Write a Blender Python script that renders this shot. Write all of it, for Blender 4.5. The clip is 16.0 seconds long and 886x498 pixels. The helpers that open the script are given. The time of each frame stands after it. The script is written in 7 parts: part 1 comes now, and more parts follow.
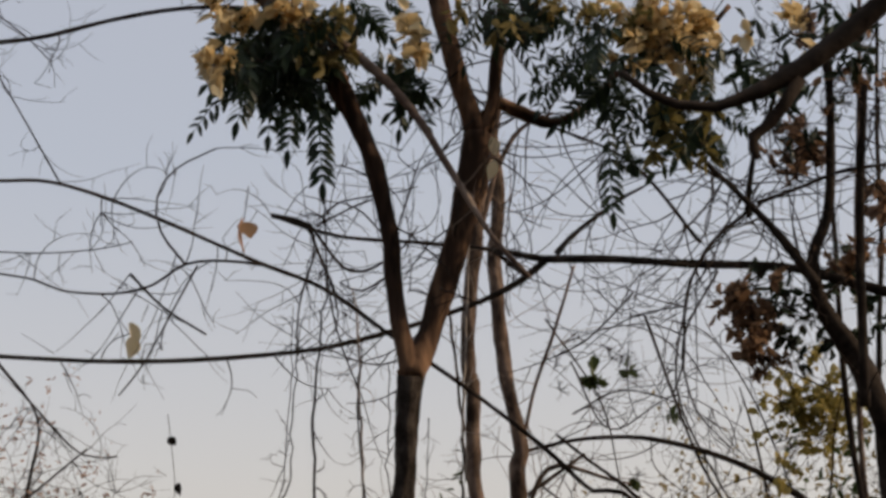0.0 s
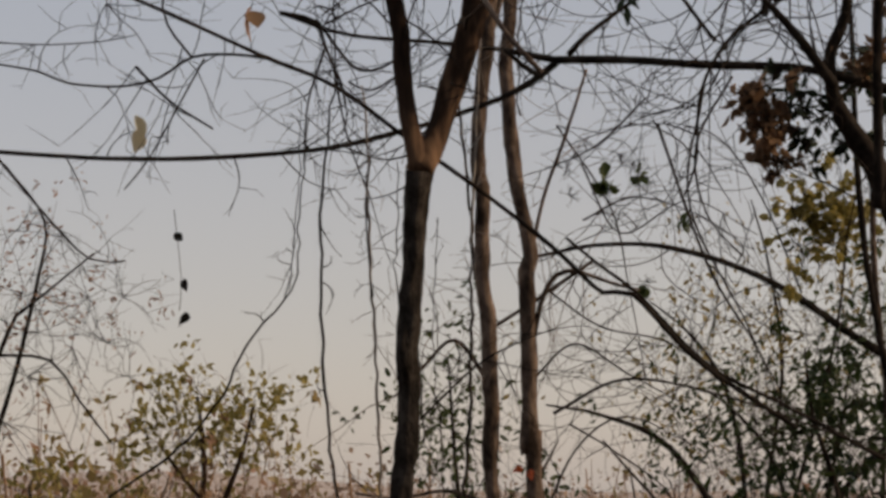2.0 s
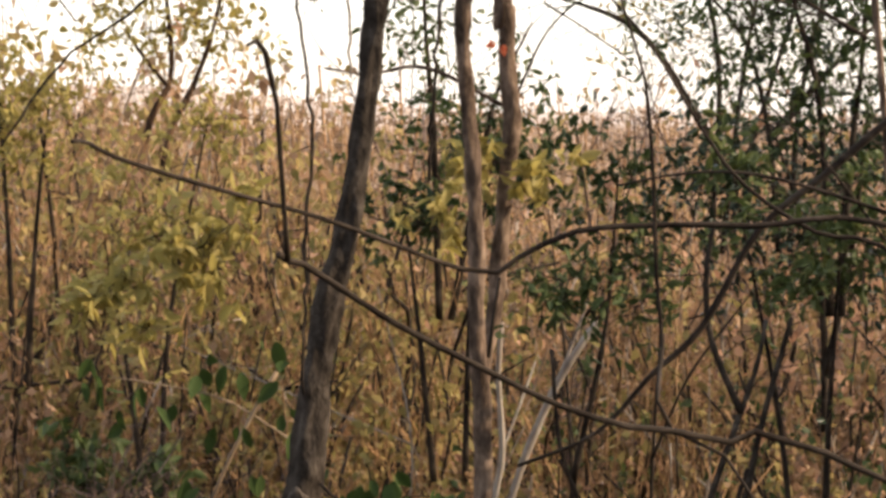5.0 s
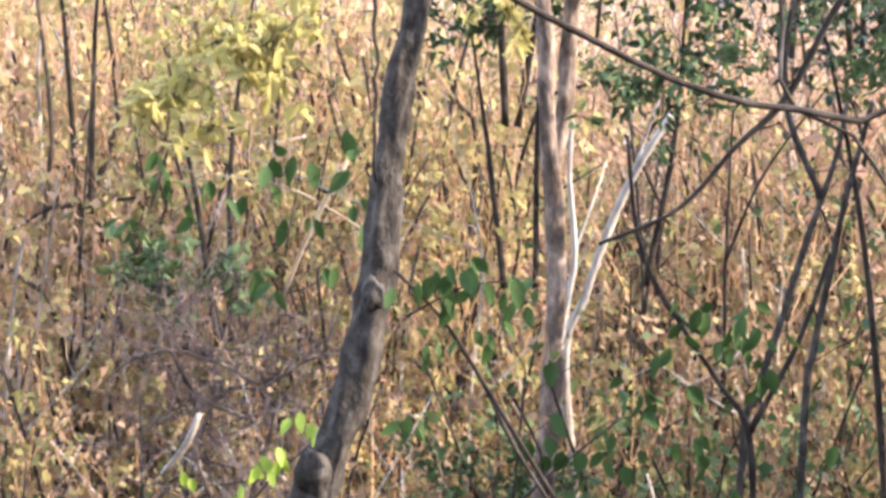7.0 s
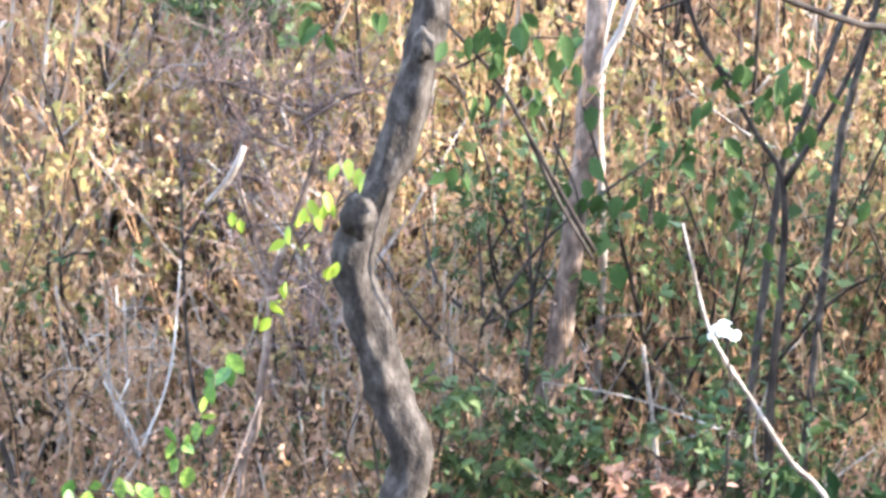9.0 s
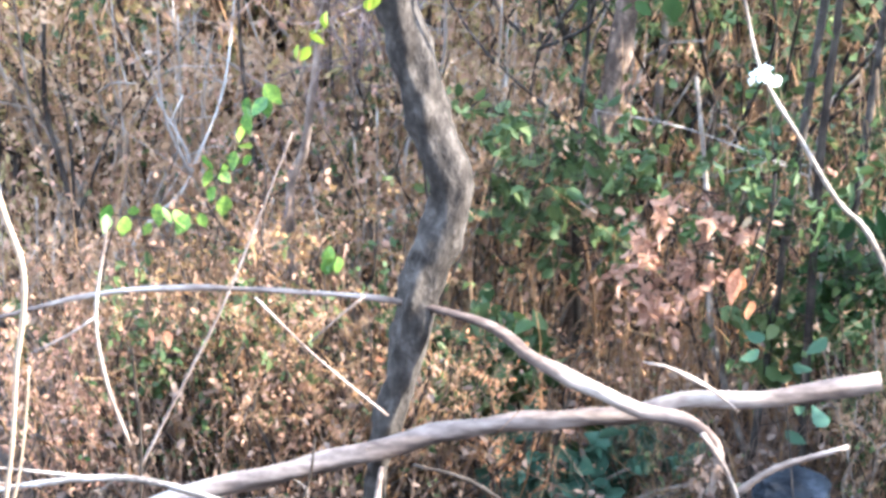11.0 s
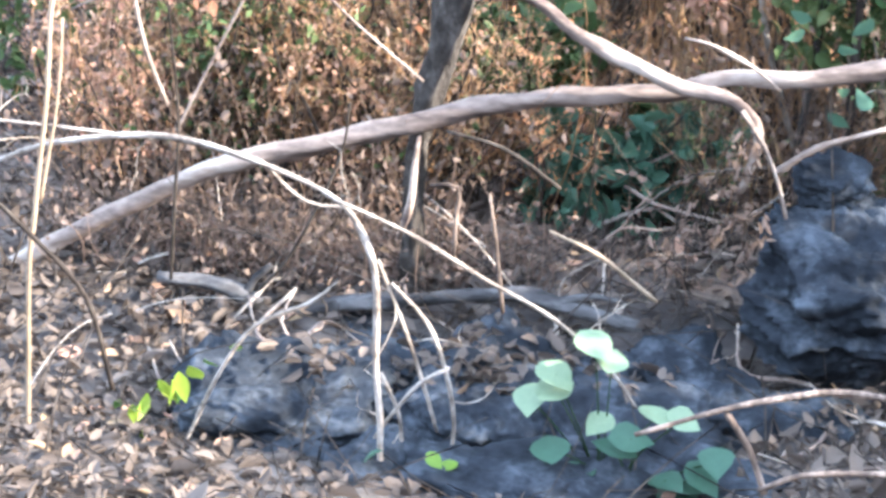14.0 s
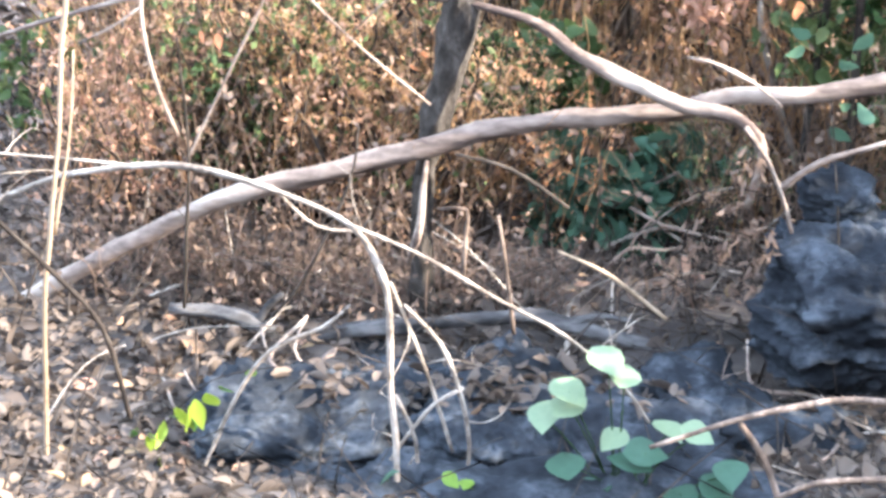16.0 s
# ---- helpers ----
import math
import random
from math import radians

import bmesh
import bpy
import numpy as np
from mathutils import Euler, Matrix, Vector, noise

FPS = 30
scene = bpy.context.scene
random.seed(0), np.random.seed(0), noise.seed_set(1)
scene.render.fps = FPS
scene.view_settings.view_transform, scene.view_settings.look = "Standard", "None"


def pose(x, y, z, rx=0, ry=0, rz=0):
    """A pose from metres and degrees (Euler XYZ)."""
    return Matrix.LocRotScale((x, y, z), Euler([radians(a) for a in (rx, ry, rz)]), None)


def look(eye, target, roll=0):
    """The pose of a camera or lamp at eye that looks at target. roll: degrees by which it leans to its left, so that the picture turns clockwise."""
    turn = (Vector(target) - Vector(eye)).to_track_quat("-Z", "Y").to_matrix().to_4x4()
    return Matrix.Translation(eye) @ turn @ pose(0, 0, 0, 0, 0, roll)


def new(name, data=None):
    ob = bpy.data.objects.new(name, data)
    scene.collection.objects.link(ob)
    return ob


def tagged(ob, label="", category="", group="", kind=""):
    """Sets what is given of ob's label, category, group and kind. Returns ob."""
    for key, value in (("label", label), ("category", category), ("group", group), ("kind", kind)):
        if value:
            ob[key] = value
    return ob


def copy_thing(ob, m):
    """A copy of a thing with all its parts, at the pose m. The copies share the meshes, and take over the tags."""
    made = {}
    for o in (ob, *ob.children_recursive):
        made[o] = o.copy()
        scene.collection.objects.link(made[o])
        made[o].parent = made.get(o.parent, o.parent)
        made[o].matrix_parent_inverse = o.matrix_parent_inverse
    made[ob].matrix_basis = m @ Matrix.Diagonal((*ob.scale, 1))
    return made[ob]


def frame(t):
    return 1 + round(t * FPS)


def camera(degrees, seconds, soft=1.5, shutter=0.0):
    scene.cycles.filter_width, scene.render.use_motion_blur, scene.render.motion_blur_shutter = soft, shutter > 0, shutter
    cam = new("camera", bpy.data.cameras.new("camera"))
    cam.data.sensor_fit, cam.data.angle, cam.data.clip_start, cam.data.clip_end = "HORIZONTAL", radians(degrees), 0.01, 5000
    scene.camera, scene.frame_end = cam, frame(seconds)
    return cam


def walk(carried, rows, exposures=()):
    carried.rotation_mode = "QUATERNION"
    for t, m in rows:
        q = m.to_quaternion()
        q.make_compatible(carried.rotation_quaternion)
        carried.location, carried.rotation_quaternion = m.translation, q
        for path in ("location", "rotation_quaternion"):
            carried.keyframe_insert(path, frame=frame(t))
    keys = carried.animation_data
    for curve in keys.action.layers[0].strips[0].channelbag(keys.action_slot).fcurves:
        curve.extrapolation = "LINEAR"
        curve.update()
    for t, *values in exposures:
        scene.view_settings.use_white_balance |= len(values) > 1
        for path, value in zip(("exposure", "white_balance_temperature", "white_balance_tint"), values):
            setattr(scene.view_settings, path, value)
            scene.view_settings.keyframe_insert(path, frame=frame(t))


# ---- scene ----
from mathutils.bvhtree import BVHTree
cam = camera(22.00, 16.0, soft=3.3)
WALK = [
    (0, pose(-0.006, -0.118, 3.077, 100.432, 1.252, -0.093)),
    (0.5, pose(-0.007, -0.112, 3.055, 99.857, 0.971, 0.220)),
    (1, pose(-0.003, -0.102, 3.046, 98.851, 0.888, 0.291)),
    (1.5, pose(-0.006, -0.068, 3.034, 97.577, 0.673, 0.229)),
    (2, pose(-0.004, -0.041, 3.016, 96.098, 0.637, 0.092)),
    (2.5, pose(-0.000, -0.000, 3.000, 93.673, 0.012, 0.001)),
    (3, pose(0.003, 0.026, 3.002, 91.883, -0.038, -0.074)),
    (3.5, pose(0.013, 0.025, 2.989, 90.614, 0.133, -0.214)),
    (4, pose(0.007, 0.029, 2.971, 89.357, -0.075, -0.442)),
    (4.2, pose(0.005, 0.043, 2.958, 88.719, -0.389, -0.554)),
    (6.3, pose(-0.024, 0.223, 2.792, 83.956, 1.553, 0.013)),
    (6.5, pose(-0.028, 0.236, 2.780, 83.605, 1.693, 0.318)),
    (7, pose(-0.048, 0.223, 2.743, 82.746, 1.235, 0.598)),
    (7.5, pose(-0.079, 0.183, 2.750, 80.856, 0.478, 0.813)),
    (8, pose(-0.114, 0.165, 2.817, 78.990, 0.180, 0.702)),
    (8.5, pose(-0.131, 0.177, 2.900, 76.537, 0.110, 0.671)),
    (9, pose(-0.138, 0.189, 2.954, 74.136, -0.704, 1.097)),
    (9.5, pose(-0.124, 0.227, 2.999, 72.008, -0.964, 1.631)),
    (10, pose(-0.101, 0.276, 3.036, 69.727, -1.315, 2.422)),
    (10.2, pose(-0.085, 0.294, 3.046, 68.825, -1.290, 2.672)),
    (12.3, pose(0.118, 0.194, 3.016, 63.316, -1.054, 6.356)),
    (12.5, pose(0.124, 0.187, 3.002, 62.861, -0.994, 6.469)),
    (13, pose(0.119, 0.195, 2.962, 61.715, -1.224, 6.425)),
    (13.5, pose(0.115, 0.215, 2.947, 59.998, -1.513, 6.738)),
    (14, pose(0.110, 0.229, 2.930, 59.283, -1.467, 6.658)),
    (14.5, pose(0.107, 0.228, 2.921, 59.127, -1.377, 6.572)),
    (15, pose(0.109, 0.194, 2.935, 60.076, -1.107, 7.025)),
    (15.5, pose(0.109, 0.177, 2.933, 60.470, -0.807, 6.481)),
    (16, pose(0.092, 0.167, 2.915, 60.355, -0.196, 5.880)),
]
EXPOSURES = [(0, -0.17, 7400, 17), (2, -0.45, 7650, 17), (3, -0.3, 7800, 16), (3.5, 0.1, 7750, 14), (4.2, 0.56, 7950, 14), (6.3, 2.83, 6150, 12), (7.5, 3.22, 5600, 11), (9, 3.88, 5400, 9), (10.2, 4.16, 5250, 7), (12.3, 3.9, 5150, 7), (16, 3.99, 5600, 7)]
walk(cam, WALK, EXPOSURES)

# ---- world and sun ----
SUN = Vector((0.88, -0.08, 0.47)).normalized()
world = bpy.data.worlds.new("world")
scene.world = world
world.use_nodes = True
wn = world.node_tree.nodes
sky = wn.new("ShaderNodeTexSky")
sky.sky_type = "NISHITA"
sky.sun_disc = False
sky.sun_elevation = math.asin(SUN.z)
sky.sun_rotation = math.atan2(SUN.x, SUN.y)
sky.air_density, sky.dust_density, sky.ozone_density = 1.0, 1.2, 1.0
wn["Background"].inputs["Strength"].default_value = 0.165
haze = wn.new("ShaderNodeMix")
haze.data_type = "RGBA"
haze.inputs["Factor"].default_value = 0.7
air = wn.new("ShaderNodeTexCoord")
split = wn.new("ShaderNodeSeparateXYZ")
height = wn.new("ShaderNodeValToRGB")
height.color_ramp.elements[0].position, height.color_ramp.elements[0].color = 0.0, (4.08, 4.0, 4.12, 1)
height.color_ramp.elements[1].position, height.color_ramp.elements[1].color = 0.22, (3.25, 3.72, 4.45, 1)
world.node_tree.links.new(air.outputs["Generated"], split.inputs[0])
world.node_tree.links.new(split.outputs["Z"], height.inputs[0])
world.node_tree.links.new(height.outputs[0], haze.inputs["B"])
world.node_tree.links.new(sky.outputs[0], haze.inputs["A"])
world.node_tree.links.new(haze.outputs["Result"], wn["Background"].inputs["Color"])
sun_data = bpy.data.lights.new("sun", "SUN")
sun_data.energy, sun_data.angle, sun_data.color = 2.9, radians(0.6), (1.0, 0.86, 0.68)
sun = new("sun", sun_data)
sun.matrix_world = look(SUN * 60, (0, 0, 0))


# ---- materials ----
def mat(name, cols, scale=8.0, rough=0.85, bump=0.3, stretch=(1, 1, 1), fine=60.0, island=0.0, translucent=0.0, spec=0.3, vary=0.0):
    """Procedural surface: two scales of noise between the given colours, fine relief, and light through thin leaves."""
    m = bpy.data.materials.new(name)
    m.use_nodes = True
    nt = m.node_tree
    n, l = nt.nodes, nt.links
    out, bsdf = n["Material Output"], n["Principled BSDF"]
    co = n.new("ShaderNodeTexCoord")
    mp = n.new("ShaderNodeMapping")
    mp.inputs["Scale"].default_value = stretch
    l.new(co.outputs["Object"], mp.inputs["Vector"])
    a, b = n.new("ShaderNodeTexNoise"), n.new("ShaderNodeTexNoise")
    a.inputs["Scale"].default_value, a.inputs["Detail"].default_value = scale, 5
    b.inputs["Scale"].default_value, b.inputs["Detail"].default_value = fine, 3
    l.new(mp.outputs[0], a.inputs["Vector"])
    l.new(mp.outputs[0], b.inputs["Vector"])
    mixf = n.new("ShaderNodeMath")
    mixf.operation = "MULTIPLY_ADD"
    l.new(b.outputs[0], mixf.inputs[0])
    mixf.inputs[1].default_value = 0.35
    l.new(a.outputs[0], mixf.inputs[2])
    fac = mixf.outputs[0]
    shift = n.new("ShaderNodeMath")
    shift.operation = "SUBTRACT"
    l.new(fac, shift.inputs[0])
    shift.inputs[1].default_value = 0.175
    fac = shift.outputs[0]
    if island:
        geo = n.new("ShaderNodeNewGeometry")
        mi = n.new("ShaderNodeMix")
        mi.inputs[0].default_value = island
        l.new(fac, mi.inputs[2])
        l.new(geo.outputs["Random Per Island"], mi.inputs[3])
        fac = mi.outputs[0]
    ramp = n.new("ShaderNodeValToRGB")
    el = ramp.color_ramp.elements
    lo, hi = (0.05, 0.95) if island else (0.3, 0.7)
    for i, c in enumerate(cols):
        pos = lo + (hi - lo) * i / (len(cols) - 1)
        e = el[i] if i < 2 else el.new(pos)
        e.position = pos
        e.color = (*c, 1)
    l.new(fac, ramp.inputs[0])
    colour = ramp.outputs[0]
    if vary:
        info, rng_, hsv = n.new("ShaderNodeObjectInfo"), n.new("ShaderNodeMapRange"), n.new("ShaderNodeHueSaturation")
        rng_.inputs["To Min"].default_value, rng_.inputs["To Max"].default_value = 1 - vary, 1 + vary
        hue = n.new("ShaderNodeMapRange")
        hue.inputs["To Min"].default_value, hue.inputs["To Max"].default_value = 0.5 + vary * 0.06, 0.5 - vary * 0.06
        l.new(info.outputs["Random"], rng_.inputs["Value"])
        l.new(info.outputs["Random"], hue.inputs["Value"])
        l.new(rng_.outputs[0], hsv.inputs["Value"])
        l.new(hue.outputs[0], hsv.inputs["Hue"])
        l.new(colour, hsv.inputs["Color"])
        colour = hsv.outputs[0]
    l.new(colour, bsdf.inputs["Base Color"])
    bsdf.inputs["Roughness"].default_value = rough
    bsdf.inputs["Specular IOR Level"].default_value = spec
    if bump:
        bp = n.new("ShaderNodeBump")
        bp.inputs["Strength"].default_value, bp.inputs["Distance"].default_value = bump, 0.01
        l.new(fac if not island else b.outputs[0], bp.inputs["Height"])
        l.new(bp.outputs[0], bsdf.inputs["Normal"])
    if translucent:
        tr, mx = n.new("ShaderNodeBsdfTranslucent"), n.new("ShaderNodeMixShader")
        l.new(colour, tr.inputs["Color"])
        mx.inputs[0].default_value = translucent
        l.new(bsdf.outputs[0], mx.inputs[1])
        l.new(tr.outputs[0], mx.inputs[2])
        l.new(mx.outputs[0], out.inputs["Surface"])
    return m


M_BARK = mat("bark", [(0.01892, 0.01477, 0.01174), (0.03689, 0.02946, 0.02375), (0.07568, 0.06171, 0.05036)], 34, 0.92, 1.0, (1, 1, 0.6), 140, spec=0.06)
M_BARK_RED = mat("bark_red", [(0.012, 0.008, 0.006), (0.052, 0.031, 0.021), (0.24, 0.14, 0.082)], 9, 0.9, 0.8, (1, 1, 0.22), 50, spec=0.08)
M_BARK_PALE = mat("bark_pale", [(0.132, 0.1024, 0.084), (0.252, 0.2096, 0.1736), (0.372, 0.3304, 0.2816)], 8, 0.85, 0.5, (1, 1, 0.4), 50)
M_TWIG = mat("twig", [(0.0099, 0.0073, 0.0059), (0.0264, 0.0191, 0.0145), (0.0495, 0.0383, 0.029)], 14, 0.85, 0.4, (1, 1, 1), 70, spec=0.08)
M_TWIG_PALE = mat("dry_twig", [(0.06, 0.042, 0.03), (0.19, 0.147, 0.112), (0.34, 0.28, 0.225)], 16, 0.85, 0.5, (1, 1, 1), 80)
M_LOG = mat("dead_log", [(0.05396, 0.03346, 0.02428), (0.1773, 0.1249, 0.09365), (0.3083, 0.2418, 0.1873)], 7, 0.85, 0.7, (0.4, 1, 1), 60)
M_STALK = mat("dry_stalk", [(0.101, 0.06435, 0.03696), (0.202, 0.1364, 0.08316), (0.2805, 0.2059, 0.134)], 10, 0.7, 0.2, (1, 1, 0.3), 60)
M_BRUSH = mat("brush_stem", [(0.1313, 0.06762, 0.03108), (0.2625, 0.1441, 0.0672), (0.399, 0.2401, 0.1176)], 3, 0.85, 0, (1, 1, 1), 30, island=0.6)
M_STRAW = mat("straw", [(0.1995, 0.09604, 0.03864), (0.315, 0.1646, 0.07224), (0.42, 0.243, 0.1142)], 3, 0.8, 0, (1, 1, 1), 30, island=0.45, translucent=0.5, vary=0.2)
M_LEAF = mat("leaf_green", [(0.024, 0.04, 0.013), (0.054, 0.079, 0.025), (0.112, 0.126, 0.043)], 3, 0.55, 0.1, (1, 1, 1), 40, island=0.6, translucent=0.35, vary=0.3, spec=0.2)
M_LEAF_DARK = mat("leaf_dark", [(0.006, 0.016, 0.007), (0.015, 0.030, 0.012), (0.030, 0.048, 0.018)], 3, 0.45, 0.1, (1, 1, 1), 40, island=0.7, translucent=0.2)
M_LEAF_OLIVE = mat("leaf_olive", [(0.1338, 0.1098, 0.03763), (0.2778, 0.2156, 0.07715), (0.4116, 0.3136, 0.1317)], 3, 0.6, 0, (1, 1, 1), 40, island=0.6, translucent=0.5, vary=0.3)
M_LEAF_LIME = mat("leaf_lime", [(0.07, 0.13, 0.015), (0.15, 0.22, 0.02), (0.27, 0.29, 0.03)], 6, 0.5, 0.1, (1, 1, 1), 40, island=0.6, translucent=0.45)
M_LEAF_BLUE = mat("leaf_mid_green", [(0.011, 0.026, 0.0075), (0.022, 0.043, 0.0115), (0.048, 0.072, 0.018)], 6, 0.7, 0.1, (1, 1, 1), 40, island=0.6, translucent=0.3, spec=0.12)
M_PETAL = mat("pale_petal", [(0.55, 0.38, 0.16), (0.74, 0.57, 0.3), (0.82, 0.72, 0.48)], 5, 0.7, 0.1, (1, 1, 1), 40, island=0.7, translucent=0.5)
M_DRY = mat("dry_leaf", [(0.189, 0.1058, 0.06048), (0.2835, 0.1666, 0.09744), (0.378, 0.2352, 0.1428)], 8, 0.75, 0.2, (1, 1, 1), 40, island=0.6, translucent=0.45, vary=0.3)
M_ROCK = mat("rock", [(0.008, 0.0085, 0.0098), (0.018, 0.0192, 0.022), (0.05, 0.053, 0.059)], 9, 0.92, 1.0, (1, 1, 1.8), 60, spec=0.06)
# green leaf with sunlight and sky sheen put into its pale colour
M_LEAF_LIT = mat("leaf_lit", [(0.088, 0.1232, 0.06336), (0.1584, 0.1954, 0.1056), (0.2552, 0.286, 0.1716)], 6, 0.5, 0.1, (1, 1, 1), 40, island=0.6, translucent=0.3, spec=0.3)
M_TWIG_MID = mat("grey_twig", [(0.01411, 0.00936, 0.007128), (0.02981, 0.0221, 0.01642), (0.054, 0.0401, 0.03103)], 20, 0.85, 0.5, (1, 1, 1), 90, spec=0.08)
M_LITTER = mat("litter_leaf", [(0.046, 0.0322, 0.02392), (0.07544, 0.05336, 0.03956), (0.138, 0.1012, 0.07636)], 8, 0.8, 0.2, (1, 1, 1), 40, island=0.7, translucent=0.3)
# brown hill paled towards the sky: distance haze is in this colour
M_HILL = mat("hill_haze_painted", [(0.36, 0.285, 0.235), (0.42, 0.34, 0.285), (0.48, 0.395, 0.335)], 0.02, 0.95, 0, (1, 1, 1), 0.2)
M_LEAF_YELLOW = mat("leaf_yellow", [(0.1995, 0.1686, 0.0462), (0.3465, 0.2793, 0.084), (0.504, 0.4018, 0.1512)], 6, 0.55, 0.1, (1, 1, 1), 40, island=0.6, translucent=0.55)
# dry leaves lightened so that the colour carries the distance haze
M_FAR = mat("far_leaf_haze_painted", [(0.17, 0.113, 0.072), (0.33, 0.228, 0.155), (0.48, 0.355, 0.26)], 0.3, 0.9, 0, (1, 1, 1), 3, island=0.6, translucent=0.3)
M_STRAW_PALE = mat("pale_straw", [(0.2625, 0.1519, 0.08736), (0.357, 0.2185, 0.131), (0.4305, 0.2842, 0.1764)], 3, 0.8, 0, (1, 1, 1), 30, island=0.4, translucent=0.5, vary=0.2)
M_TWIG_RED = mat("reddish_twig", [(0.05, 0.031, 0.026), (0.105, 0.068, 0.057), (0.19, 0.132, 0.112)], 14, 0.85, 0.3, (1, 1, 1), 70)
M_LEAF_TEAL = mat("leaf_teal", [(0.024, 0.052, 0.031), (0.048, 0.09, 0.054), (0.092, 0.145, 0.085)], 6, 0.5, 0.1, (1, 1, 1), 40, island=0.6, translucent=0.4, spec=0.2)
M_BARK_MID = mat("bark_brown", [(0.032, 0.0215, 0.016), (0.11, 0.076, 0.056), (0.26, 0.185, 0.138)], 22, 0.9, 1.0, (1, 1, 0.5), 85, spec=0.08)
M_WHITE = mat("white_petal", [(0.561, 0.544, 0.476), (0.646, 0.6375, 0.578), (0.697, 0.697, 0.663)], 10, 0.6, 0, (1, 1, 1), 40, translucent=0.3)
M_WEED = mat("withered_weed", [(0.135, 0.088, 0.062), (0.19, 0.126, 0.09), (0.25, 0.172, 0.127)], 2, 0.85, 0, (1, 1, 1), 20, island=0.3, translucent=0.5)
M_RUST = mat("rusty_leaf", [(0.2, 0.075, 0.035), (0.36, 0.14, 0.065), (0.5, 0.23, 0.12)], 10, 0.7, 0.1, (1, 1, 1), 40, translucent=0.3)
M_VINE = mat("vine_leaf", [(0.035, 0.075, 0.015), (0.08, 0.135, 0.022), (0.16, 0.215, 0.035)], 6, 0.5, 0.1, (1, 1, 1), 40, translucent=0.35, vary=0.45)
M_ROOT = mat("weathered_root", [(0.0225, 0.01965, 0.01838), (0.05625, 0.0495, 0.04575), (0.1125, 0.1005, 0.093)], 14, 0.92, 0.9, (0.5, 1, 1), 70, spec=0.06)
M_RED = mat("red_leaf", [(0.42, 0.05, 0.02), (0.6, 0.12, 0.05), (0.7, 0.25, 0.12)], 10, 0.6, 0, (1, 1, 1), 40, translucent=0.45)


def ground_mat():
    """Dark soil by the rocks, grading into paler pinkish leaf litter down the slope."""
    m = mat("ground_soil", [(0.018, 0.0145, 0.0125), (0.04, 0.031, 0.026), (0.08, 0.062, 0.05)], 2.5, 0.95, 1.0, (1, 1, 1), 25)
    n, l = m.node_tree.nodes, m.node_tree.links
    bsdf = n["Principled BSDF"]
    soil = bsdf.inputs["Base Color"].links[0].from_socket
    co = n["Texture Coordinate"]
    split, far = n.new("ShaderNodeSeparateXYZ"), n.new("ShaderNodeMapRange")
    l.new(co.outputs["Object"], split.inputs[0])
    l.new(split.outputs["Y"], far.inputs["Value"])
    far.inputs["From Min"].default_value, far.inputs["From Max"].default_value = 4.9, 7.0
    speck, ramp = n.new("ShaderNodeTexVoronoi"), n.new("ShaderNodeValToRGB")
    speck.inputs["Scale"].default_value = 24
    l.new(co.outputs["Object"], speck.inputs["Vector"])
    l.new(speck.outputs["Color"], ramp.inputs[0])
    el = ramp.color_ramp.elements
    el[0].position, el[0].color = 0.1, (0.17, 0.105, 0.072, 1)
    el[1].position, el[1].color = 0.9, (0.46, 0.33, 0.25, 1)
    el.new(0.5).color = (0.3, 0.2, 0.145, 1)
    mx = n.new("ShaderNodeMix")
    mx.data_type = "RGBA"
    l.new(far.outputs[0], mx.inputs["Factor"])
    l.new(soil, mx.inputs["A"])
    l.new(ramp.outputs[0], mx.inputs["B"])
    l.new(mx.outputs["Result"], bsdf.inputs["Base Color"])
    return m


M_GROUND = ground_mat()


# ---- mesh helpers ----
def finish(name, bm, material, smooth=True):
    me = bpy.data.meshes.new(name)
    bm.to_mesh(me)
    bm.free()
    me.materials.append(material)
    if smooth:
        me.polygons.foreach_set("use_smooth", [True] * len(me.polygons))
    return new(name, me)


def part(name, bm, material, parent, label="", smooth=True):
    ob = finish(name, bm, material, smooth)
    ob.parent = parent
    if label:
        ob["label"] = label
    return ob


def spline(pts, step):
    """Catmull-Rom through the points, about one sample a step."""
    pts = [Vector(q) for q in pts]
    if len(pts) == 2:
        pts = [pts[0], (pts[0] + pts[1]) / 2, pts[1]]
    ext = [pts[0] * 2 - pts[1], *pts, pts[-1] * 2 - pts[-2]]
    out = []
    for i in range(1, len(ext) - 2):
        a, b, c, d = ext[i - 1:i + 3]
        n = max(1, int((c - b).length / step))
        for k in range(n):
            u = k / n
            out.append(((i - 1 + u) / (len(pts) - 1), 0.5 * (2 * b + (c - a) * u + (2 * a - 5 * b + 4 * c - d) * u * u + (3 * b - a - 3 * c + d) * u ** 3)))
    out.append((1.0, pts[-1]))
    return out


def interp(values, u):
    x = u * (len(values) - 1)
    i = min(int(x), len(values) - 2)
    return values[i] + (values[i + 1] - values[i]) * (x - i)


